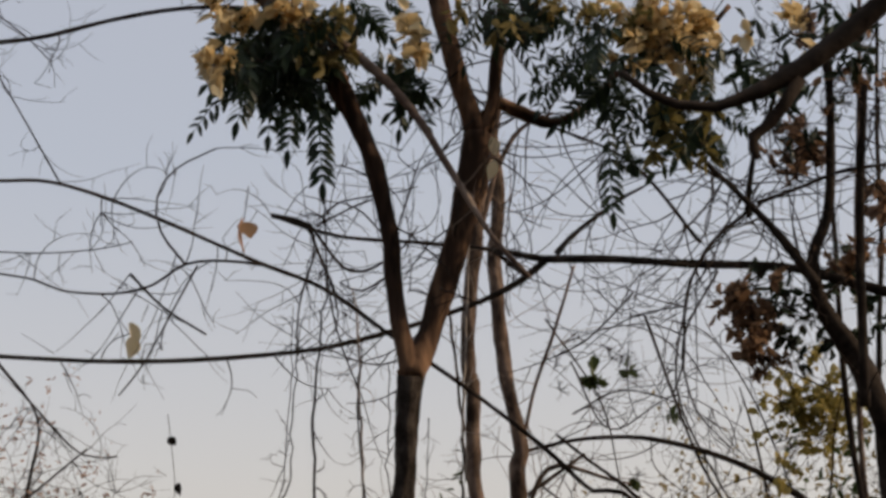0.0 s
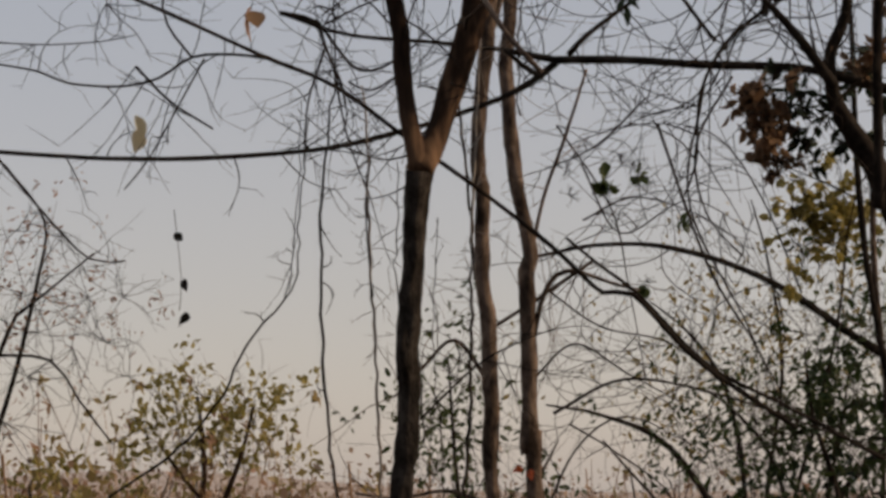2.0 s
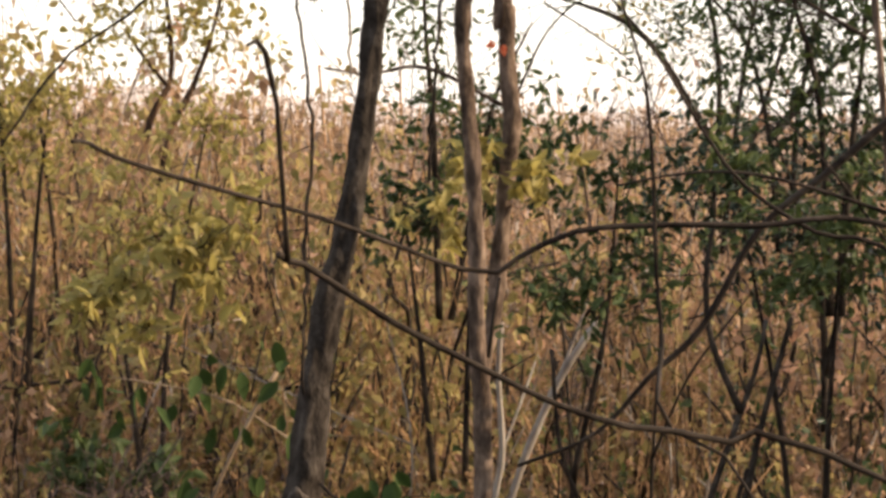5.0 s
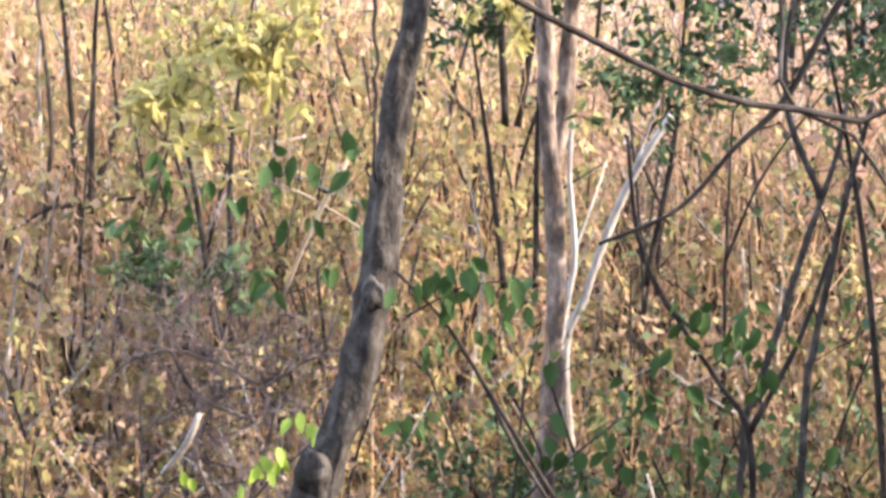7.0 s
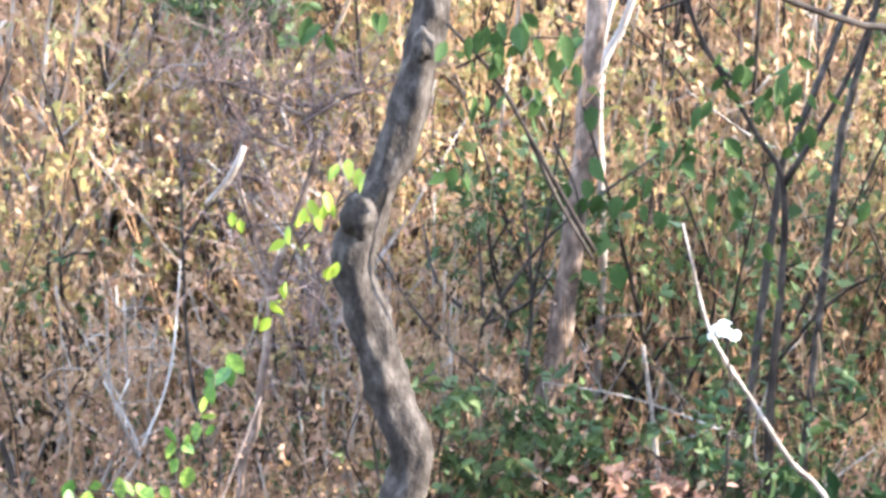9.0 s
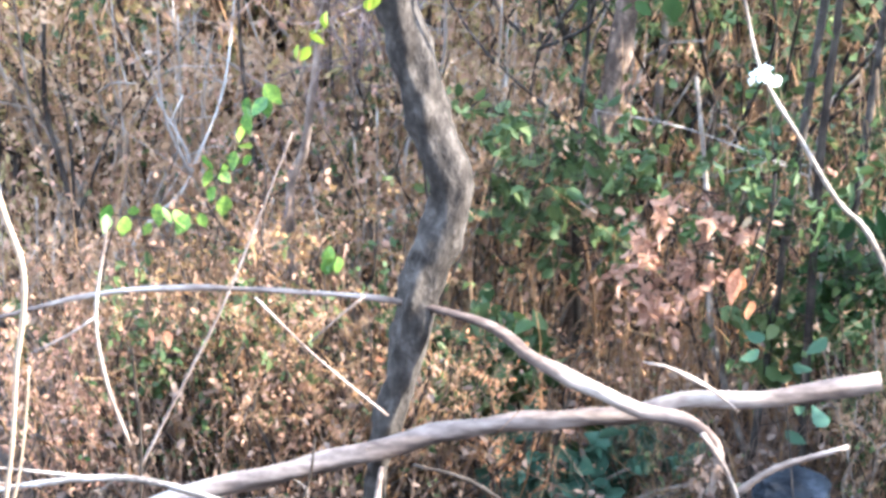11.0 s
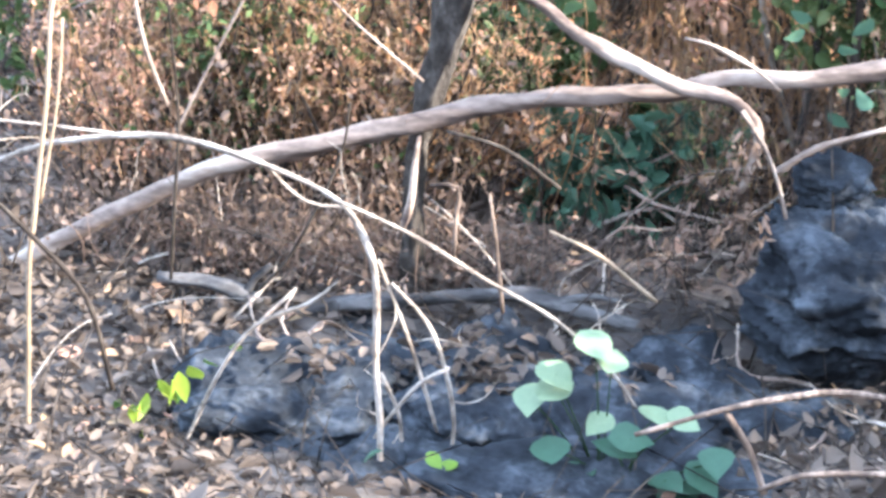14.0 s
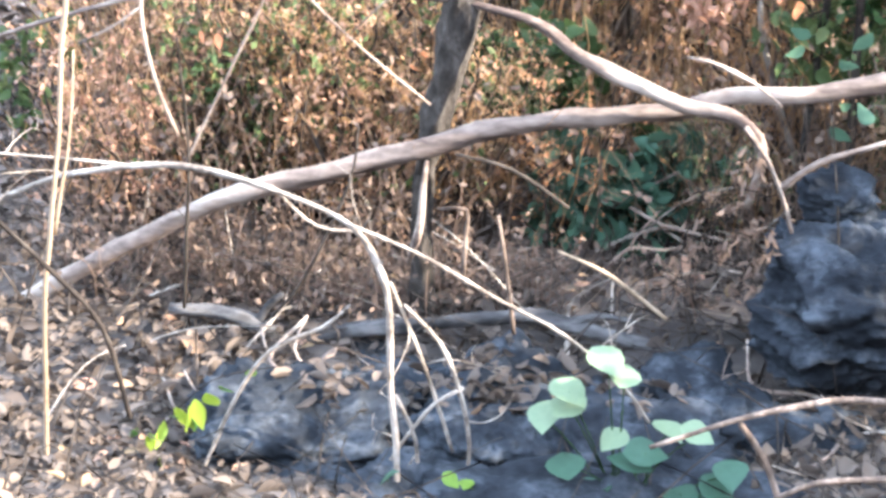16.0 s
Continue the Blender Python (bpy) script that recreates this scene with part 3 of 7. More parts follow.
def build_vines():
    limb_thing("vine", [([(-0.248, 5, 4.187), (-0.246, 5, 3.947), (-0.262, 5, 3.792), (-0.277, 5, 3.638), (-0.277, 5, 3.572), (-0.276, 5, 3.347), (-0.265, 5, 3.173), (-0.24, 5, 2.951), (-0.227, 5, 2.785), (-0.246, 5, 2.613), (-0.238, 5, 2.576), (-0.255, 5, 2.28)], [0.0019, 0.0032, 0.0037, 0.0042, 0.0037])], M_TWIG, "dark hanging vine with short side shoots", "vine", "hanging vines", sides=6, wobble=0.0025, fine=14, fine_len=0.1, seed=2)
    limb_thing("vine", [([(-0.305, 5, 3.861), (-0.317, 5, 3.76), (-0.329, 5, 3.547), (-0.343, 5, 3.469), (-0.446, 5, 3.347), (-0.495, 5, 3.235), (-0.618, 5, 3.096), (-0.741, 5, 3.015), (-0.851, 5, 2.883), (-0.894, 5, 2.815)], [0.0014, 0.0019, 0.0028, 0.0032, 0.0028])], M_TWIG, "thin dark vine sagging away from the tree", "vine", "hanging vines", sides=6, wobble=0.0025, fine=3, fine_len=0.08, seed=3)
    for k, (pts, r) in enumerate((
        ([(-0.202, 5.6, 4.035), (-0.194, 5.6, 3.838), (-0.187, 5.6, 3.557), (-0.172, 5.6, 3.277), (-0.161, 5.6, 2.972)], 0.0036),
        ([(-0.117, 5.6, 3.838), (-0.124, 5.6, 3.557), (-0.11, 5.6, 3.445), (-0.068, 5.6, 3.319), (-0.061, 5.6, 3.138)], 0.0021),
        ([(0.03, 5.7, 4.068), (0.065, 5.7, 3.709), (0.058, 5.7, 3.282), (0.039, 5.7, 3), (0.022, 5.7, 2.719)], 0.0047),
        ([(0.215, 5.6, 4.633), (0.223, 5.6, 4.393), (0.187, 5.6, 4.157), (0.189, 5.6, 3.952)], 0.0021),
        ([(0.093, 5.6, 4.159), (0.083, 5.6, 3.955), (0.069, 5.6, 3.753), (0.073, 5.6, 3.54)], 0.0036),
        ([(-0.355, 5.6, 3.993), (-0.369, 5.6, 3.763), (-0.388, 5.6, 3.521)], 0.0015),
        ([(-0.185, 5.6, 3.902), (-0.199, 5.6, 3.73), (-0.184, 5.6, 3.5)], 0.0021),
        ([(-0.019, 5.6, 3.697), (-0.033, 5.6, 3.389), (-0.013, 5.6, 3.083), (-0.019, 5.6, 2.862)], 0.0015))):
        limb_thing("vine", [(pts, [r * 0.7, r, r])], M_BARK_PALE if k in (0, 4) else M_TWIG, "pale dry vine hanging straight down" if k in (0, 4) else "thin dark vine hanging beside the trunks", "vine", "hanging vines", sides=5, wobble=0.003, fine=10, fine_len=0.12, fine_r=0.0015, seed=20 + k)


build_vines()


def build_slender_trees():
    limb_thing("slender_tree", [
        ([(0.201, 6.4, 4.731), (0.177, 6.4, 4.578), (0.144, 6.4, 4.444), (0.123, 6.4, 4.276), (0.102, 6.4, 4.077), (0.095, 6.4, 3.913), (0.106, 6.4, 3.877), (0.105, 6.4, 3.636), (0.121, 6.4, 3.476), (0.124, 6.4, 3.285), (0.12, 6.4, 3.095), (0.133, 6.4, 2.928), (0.148, 6.4, 2.755), (0.159, 6.4, 2.5), (0.162, 6.4, 2.27), (0.178, 6.4, 2.05), (0.182, 6.4, 1.86), (0.168, 6.4, 1.68), (0.158, 6.4, 1.5), (0.138, 6.4, 1.3), (0.115, 6.4, 1.08), (0.086, 6.4, 0.83), (0.046, 6.4, 0.66), (0.02, 6.4, 0.4), (0.0, 6.4, -0.15)], [0.0159, 0.0206, 0.0222, 0.0222, 0.0222, 0.0270, 0.0333, 0.0349]),
        ([(0.132, 6.4, 4.309), (0.195, 6.4, 4.51), (0.264, 6.4, 4.628), (0.365, 6.4, 4.677)], [0.0095, 0.0040]),
        ([(0.124, 6.4, 3.317), (0.025, 6.4, 3.444), (-0.07, 6.4, 3.365), (-0.149, 6.4, 3.285)], [0.0071, 0.0032]),
    ], M_BARK_MID, "slender brown tree trunk leaning slightly", "tree", "slender trees", sides=12, rough=0.35, flake=0.12, fine=6, fine_len=0.4, seed=11, names=("trunk", "branch"))
    limb_thing("slender_tree", [
        ([(0.189, 6.7, 4.683), (0.205, 6.7, 4.488), (0.19, 6.7, 4.313), (0.201, 6.7, 4.052), (0.225, 6.7, 3.88), (0.257, 6.7, 3.709), (0.244, 6.7, 3.666), (0.243, 6.7, 3.415), (0.242, 6.7, 3.132), (0.248, 6.7, 3.208), (0.256, 6.7, 3.01), (0.27, 6.7, 2.878), (0.247, 6.7, 2.614), (0.216, 6.7, 2.282), (0.184, 6.7, 2.135), (0.184, 6.7, 1.775), (0.15, 6.7, 1.155), (0.116, 6.7, 0.694), (0.12, 6.75, -0.15)], [0.0199, 0.0233, 0.0249, 0.0249, 0.0199]),
        ([(0.251, 6.7, 3.432), (0.293, 6.7, 3.599), (0.36, 6.7, 3.666), (0.51, 6.7, 3.624), (0.577, 6.7, 3.607)], [0.0080, 0.0066, 0.0035]),
        ([(0.244, 6.7, 3.666), (0.294, 6.7, 3.884), (0.362, 6.7, 4.069), (0.43, 6.7, 4.272)], [0.0066, 0.0042]),
        ([(0.135, 6.7, 3.499), (0.243, 6.7, 3.565), (0.344, 6.7, 3.632), (0.444, 6.7, 3.699)], [0.0058, 0.0050]),
        ([(0.258, 6.7, 2.901), (0.026, 6.7, 3.016), (-0.139, 6.7, 3), (-0.272, 6.7, 3.016)], [0.0066, 0.0033]),
    ], M_BARK_MID, "slender brown tree trunk with bare side branches", "tree", "slender trees", sides=12, rough=0.35, flake=0.12, fine=8, fine_len=0.4, seed=12, names=("trunk", "branch"))
    for pts, r in (([(0.543, 6.9, 2.275), (0.483, 6.9, 2.19), (0.411, 6.9, 2.066), (0.327, 6.9, 1.876), (0.28, 6.9, 1.734), (0.219, 6.9, 1.549), (0.25, 6.95, 0.9), (0.2, 6.95, -0.15)], 0.0130), ([(0.245, 6.8, 2.271), (0.236, 6.8, 2.123), (0.248, 6.8, 1.891), (0.228, 6.8, 1.759), (0.199, 6.8, 1.559), (0.15, 6.85, 0.8), (0.15, 6.85, -0.15)], 0.0095)):
        limb_thing("pale_tree", [(pts, [r * 0.8, r, r]), ([pts[2], tuple(Vector(pts[2]) + Vector((0.04, 0.02, 0.1))), tuple(Vector(pts[2]) + Vector((0.1, 0.05, 0.26)))], [r * 0.5, r * 0.3])], M_BARK_PALE, "pale sunlit bare stem standing in the brush", "tree", "pale stems", names=("trunk", "branch"))


build_slender_trees()


def build_right_tree():
    limb_thing("bare_tree", [
        ([(0.997, 5.4, 4.62), (0.994, 5.4, 4.344), (0.977, 5.4, 4.159), (0.937, 5.4, 4.06), (0.951, 5.4, 3.933), (1.034, 5.4, 3.792), (1.105, 5.4, 3.583), (1.123, 5.4, 3.392), (1.229, 5.4, 3.192), (1.4, 5.45, 2.3), (1.5, 5.45, 1.2), (1.5, 5.45, -0.1)], [0.0107, 0.0125, 0.0155, 0.0250, 0.0390, 0.0440, 0.0460, 0.0480]),
        ([(0.863, 5.3, 4.515), (0.832, 5.3, 4.397), (0.8, 5.3, 4.346), (0.779, 5.3, 4.249), (0.766, 5.3, 4.178), (0.768, 5.3, 4.138)], [0.0045, 0.0060, 0.0075]),
        ([(0.645, 5.2, 4.263), (0.761, 5.2, 4.144), (0.837, 5.2, 4.053), (0.912, 5.2, 3.943)], [0.0052, 0.0090, 0.0142]),
        ([(1.066, 5.3, 4.461), (1.036, 5.3, 4.109), (1.029, 5.3, 3.888), (1.025, 5.3, 3.67)], [0.0090, 0.0116, 0.0129]),
        ([(0.775, 5.3, 4.157), (0.675, 5.3, 4.075), (0.609, 5.3, 3.952), (0.595, 5.3, 3.788), (0.565, 5.3, 3.707)], [0.0052, 0.0026]),
        ([(0.789, 5.3, 4.171), (0.901, 5.3, 4.21), (1.013, 5.3, 4.25), (1.138, 5.3, 4.261)], [0.0052, 0.0039]),
        ([(0.469, 5.3, 4.431), (0.603, 5.3, 4.301), (0.736, 5.3, 4.214)], [0.0032, 0.0052]),
        ([(0.648, 5.3, 4.076), (0.491, 5.3, 4.275), (0.315, 5.3, 4.364), (0.178, 5.3, 4.409)], [0.0045, 0.0026]),
    ], M_TWIG, "dark bare tree with crooked limbs and many twigs", "tree", fine=16, fine_len=0.45, fine_r=0.0026, seed=15, names=("trunk", "branch"))
    for run, seed in (([(1.168, 5.8, 4.9), (1.146, 5.8, 4.512), (1.123, 5.8, 4.205), (1.117, 5.8, 3.903), (1.107, 5.8, 3.49), (1.2, 5.8, 2.4), (1.32, 5.8, 0.0)], 201), ([(1.056, 5.7, 4.88), (1.048, 5.7, 4.52), (1.042, 5.7, 4.293), (1.046, 5.7, 4.157), (1.047, 5.7, 3.949), (1.055, 5.7, 3.715), (1.1, 5.7, 3.35), (1.3, 5.72, 2.3), (1.42, 5.75, 0.0)], 202), ([(1.237, 5.9, 4.93), (1.211, 5.9, 4.472), (1.207, 5.9, 4.192), (1.184, 5.9, 3.886), (1.175, 5.9, 3.496), (1.3, 5.9, 2.4), (1.42, 5.9, 0.0)], 203)):
        limb_thing("sapling", [(run, [0.0050, 0.0070, 0.0085, 0.0110])], M_BARK_MID if seed == 201 else M_TWIG, "slender upright bare stem beside the dark tree", "sapling", "saplings of the slope", fine=14, fine_len=0.35, fine_r=0.0022, seed=seed)
    limb_thing("branch", [([(0.272, 7, 3.739), (0.464, 7, 3.774), (0.673, 7, 3.769), (0.9, 7, 3.704), (1.073, 7, 3.617), (1.246, 7, 3.494), (1.453, 7, 3.364)], [0.0052, 0.0078, 0.0104, 0.0174])], M_TWIG, "dark arching branch with bare side twigs", "branch", fine=16, fine_len=0.5, fine_r=0.0028, seed=16)
    limb_thing("branch", [([(0.334, 6.2, 3.709), (0.426, 6.2, 3.632), (0.534, 6.2, 3.546), (0.717, 6.2, 3.353), (0.932, 6.2, 3.238), (1.191, 6.2, 3.092)], [0.0044, 0.0052, 0.0058])], M_TWIG, "dark branch slanting down into the bushes", "branch", fine=10, fine_len=0.4, seed=17)
    limb_thing("branch", [([(1.018, 4.6, 2.965), (0.937, 4.6, 2.886), (0.805, 4.6, 2.772), (0.67, 4.6, 2.657), (0.56, 4.6, 2.467), (0.46, 4.6, 2.371), (0.349, 4.6, 2.254), (0.195, 4.6, 2.189)], [0.0094, 0.0081, 0.0065, 0.0034])], M_TWIG, "stout dark branch leaning across the undergrowth", "branch", fine=5, fine_len=0.3, seed=18)


build_right_tree()


def build_scrub_stems():
    limb_thing("twiggy_shrub", [
        ([(-0.528, 5.7, 1.684), (-0.57, 5.7, 1.539), (-0.648, 5.7, 1.302), (-0.671, 5.7, 1.121), (-0.701, 5.7, 0.905), (-0.739, 5.7, 0.716), (-0.68, 5.7, -0.1)], [0.0052, 0.0097, 0.0119, 0.0134]),
        ([(-0.655, 5.7, 1.272), (-0.697, 5.7, 1.419), (-0.738, 5.7, 1.564), (-0.723, 5.7, 1.68)], [0.0074, 0.0037]),
        ([(-0.591, 5.7, 1.422), (-0.541, 5.7, 1.275), (-0.57, 5.7, 1.094)], [0.0045, 0.0045]),
        ([(-0.575, 5.7, 1.722), (-0.684, 5.7, 1.78), (-0.807, 5.7, 1.811), (-0.891, 5.7, 1.784)], [0.0060, 0.0022]),
        ([(-0.605, 5.7, 1.638), (-0.728, 5.7, 1.697), (-0.792, 5.7, 1.838), (-0.747, 5.7, 1.949)], [0.0060, 0.0022]),
        ([(-0.576, 5.7, 1.708), (-0.463, 5.7, 1.776), (-0.379, 5.7, 1.802)], [0.0060, 0.0022]),
    ], M_BARK_MID, "leafless shrub with dense reddish-brown twigs", "shrub", spray=M_TWIG_RED, fine=45, fine_len=0.45, fine_r=0.0018, seed=51, lift=0.3)
    limb_thing("pale_stub", [([(-0.701, 5.5, 1.691), (-0.732, 5.5, 1.621), (-0.795, 5.5, 1.547)], [0.0069, 0.0097, 0.0056])], M_TWIG_PALE, "short pale broken branch caught in the scrub", "branch")
    limb_thing("sapling", [([(0.841, 5.6, 2.389), (0.814, 5.6, 2.256), (0.747, 5.6, 2.069), (0.687, 5.6, 1.88), (0.625, 5.6, 1.69), (0.584, 5.6, 1.469), (0.48, 5.6, -0.1)], [0.0052, 0.0082, 0.0104, 0.0112]), ([(0.781, 5.6, 2.163), (0.708, 5.6, 2.339), (0.695, 5.6, 2.498), (0.715, 5.6, 2.63)], [0.0089, 0.0052])], M_BARK, "dark leaning sapling in the undergrowth", "sapling", "saplings of the slope", fine=8, fine_len=0.4, seed=52)
    limb_thing("sapling", [([(0.953, 5.9, 2.368), (0.891, 5.9, 2.143), (0.848, 5.9, 1.945), (0.806, 5.9, 1.744), (0.777, 5.9, 1.483), (0.7, 5.9, -0.1)], [0.0060, 0.0097, 0.0112])], M_BARK, "dark leaning sapling in the undergrowth", "sapling", "saplings of the slope", fine=8, fine_len=0.4, seed=53)
    limb_thing("sapling", [([(-0.074, 5.2, 1.89), (-0.021, 5.2, 1.787), (0.039, 5.2, 1.656), (0.127, 5.2, 1.511)], [0.0037, 0.0056, 0.0037])], M_TWIG, "thin dark stem leaning before the slender tree", "sapling", "saplings of the slope", seed=54)
    limb_thing("sapling", [([(0.288, 5.7, 1.143), (0.323, 5.7, 0.916), (0.356, 5.7, 0.666), (0.383, 5.7, 0.408), (0.55, 5.7, -0.1)], [0.0050, 0.0074, 0.0087])], M_TWIG_PALE, "upright pale dead stem by the rocks", "sapling", "saplings of the slope", seed=55, fine=4)


build_scrub_stems()


def build_near_twigs():
    limb_thing("near_branch", [
        ([(1.5, 1.3, 0.7), (1.45, 1.25, 2.2), (1.1, 1.15, 3.35), (0.62, 1.1, 3.62), (0.36, 1.08, 3.52), (0.233, 1.08, 3.419), (0.221, 1.08, 3.409), (0.197, 1.08, 3.392), (0.171, 1.08, 3.379), (0.15, 1.08, 3.372), (0.129, 1.08, 3.374), (0.114, 1.08, 3.381), (0.099, 1.08, 3.393)], [0.0200, 0.0160, 0.0120, 0.0085, 0.0065, 0.0058, 0.0056, 0.0055, 0.0046, 0.0034, 0.0032, 0.0028, 0.0022]),
        ([(0.196, 1.08, 3.387), (0.186, 1.08, 3.372), (0.178, 1.08, 3.362), (0.169, 1.08, 3.356), (0.169, 1.08, 3.349), (0.171, 1.08, 3.343)], [0.0042, 0.0034, 0.0030, 0.0026]),
    ], M_TWIG_MID, "dark crooked branch close overhead", "branch", rough=0.4, flake=0.1, names=("branch", "side_branch"))
    limb_thing("dry_branch", [
        ([(-0.277, 1.92, 2.868), (-0.273, 1.983, 2.866), (-0.26, 2.047, 2.853), (-0.186, 2.11, 2.826), (-0.092, 2.173, 2.796), (-0.018, 2.237, 2.765), (0.037, 2.3, 2.741), (0.074, 2.3, 2.737), (0.093, 2.3, 2.751), (0.149, 2.3, 2.777), (0.222, 2.3, 2.783), (0.318, 2.3, 2.782), (0.486, 2.3, 2.77), (0.85, 2.25, 2.55), (1.15, 2.2, 1.9), (1.25, 2.2, 0.7)], [0.0018, 0.0023, 0.0024, 0.0029, 0.0029, 0.0034, 0.0037]),
        ([(0.004, 2.3, 2.755), (0.001, 2.3, 2.728)], [0.0013, 0.0009]),
        ([(0.022, 2.3, 2.745), (0.025, 2.3, 2.723)], [0.0016, 0.0011]),
        ([(0.072, 2.2, 2.74), (0.066, 2.2, 2.699), (0.062, 2.2, 2.666)], [0.0017, 0.0020]),
    ], M_TWIG_MID, "thin dead branch lying across bare air", "branch", rough=0.3, names=("branch", "side_twig"))
    limb_thing("dry_branch", [
        ([(-0.113, 1.9, 2.78), (-0.107, 1.929, 2.773), (-0.096, 1.958, 2.768), (-0.024, 1.987, 2.718), (0.05, 2.016, 2.677), (0.114, 2.038, 2.644), (0.178, 2.053, 2.622), (0.217, 2.069, 2.616), (0.27, 2.084, 2.604), (0.356, 2.1, 2.592), (0.75, 2.1, 2.35), (1.05, 2.05, 1.7), (1.15, 2.0, 0.75)], [0.0030, 0.0027, 0.0030, 0.0031, 0.0038]),
        ([(-0.133, 1.85, 2.942), (-0.127, 1.862, 2.946), (-0.121, 1.874, 2.937), (-0.113, 1.886, 2.898), (-0.11, 1.898, 2.842), (-0.106, 1.91, 2.774)], [0.0014, 0.0025, 0.0018, 0.0022]),
        ([(0.173, 2.17, 3.039), (0.18, 2.17, 2.991), (0.201, 2.17, 2.923), (0.21, 2.17, 2.828), (0.213, 2.17, 2.743), (0.219, 2.17, 2.679), (0.207, 2.1, 2.639), (0.219, 2.1, 2.615)], [0.0008, 0.0014, 0.0019, 0.0019, 0.0023]),
        ([(0.218, 2.08, 2.615), (0.264, 2.08, 2.593), (0.296, 2.08, 2.545), (0.347, 2.08, 2.511)], [0.0017, 0.0019]),
    ], M_TWIG_MID, "dead branch with two upright broken side shoots", "branch", rough=0.3, names=("branch", "side_shoot"))
    limb_thing("dry_branch", [
        ([(0.211, 3.1, 3.085), (0.243, 3.1, 3.047), (0.304, 3.1, 2.976), (0.374, 3.1, 2.862), (0.428, 3.1, 2.794), (0.52, 3.1, 2.734), (0.657, 3.1, 2.68), (1.0, 3.1, 2.3), (1.3, 3.1, 1.3), (1.35, 3.1, 0.4)], [0.0014, 0.0024, 0.0031, 0.0035]),
        ([(0.259, 3.1, 2.795), (0.329, 3.1, 2.809), (0.412, 3.1, 2.813), (0.504, 3.1, 2.795), (0.657, 3.1, 2.746)], [0.0014, 0.0021, 0.0028]),
        ([(0.449, 3.1, 2.908), (0.526, 3.1, 2.833), (0.627, 3.1, 2.704)], [0.0010, 0.0017]),
    ], M_TWIG, "thin bare shoots rising from the bank", "branch", rough=0.2, names=("branch", "side_shoot"))


build_near_twigs()


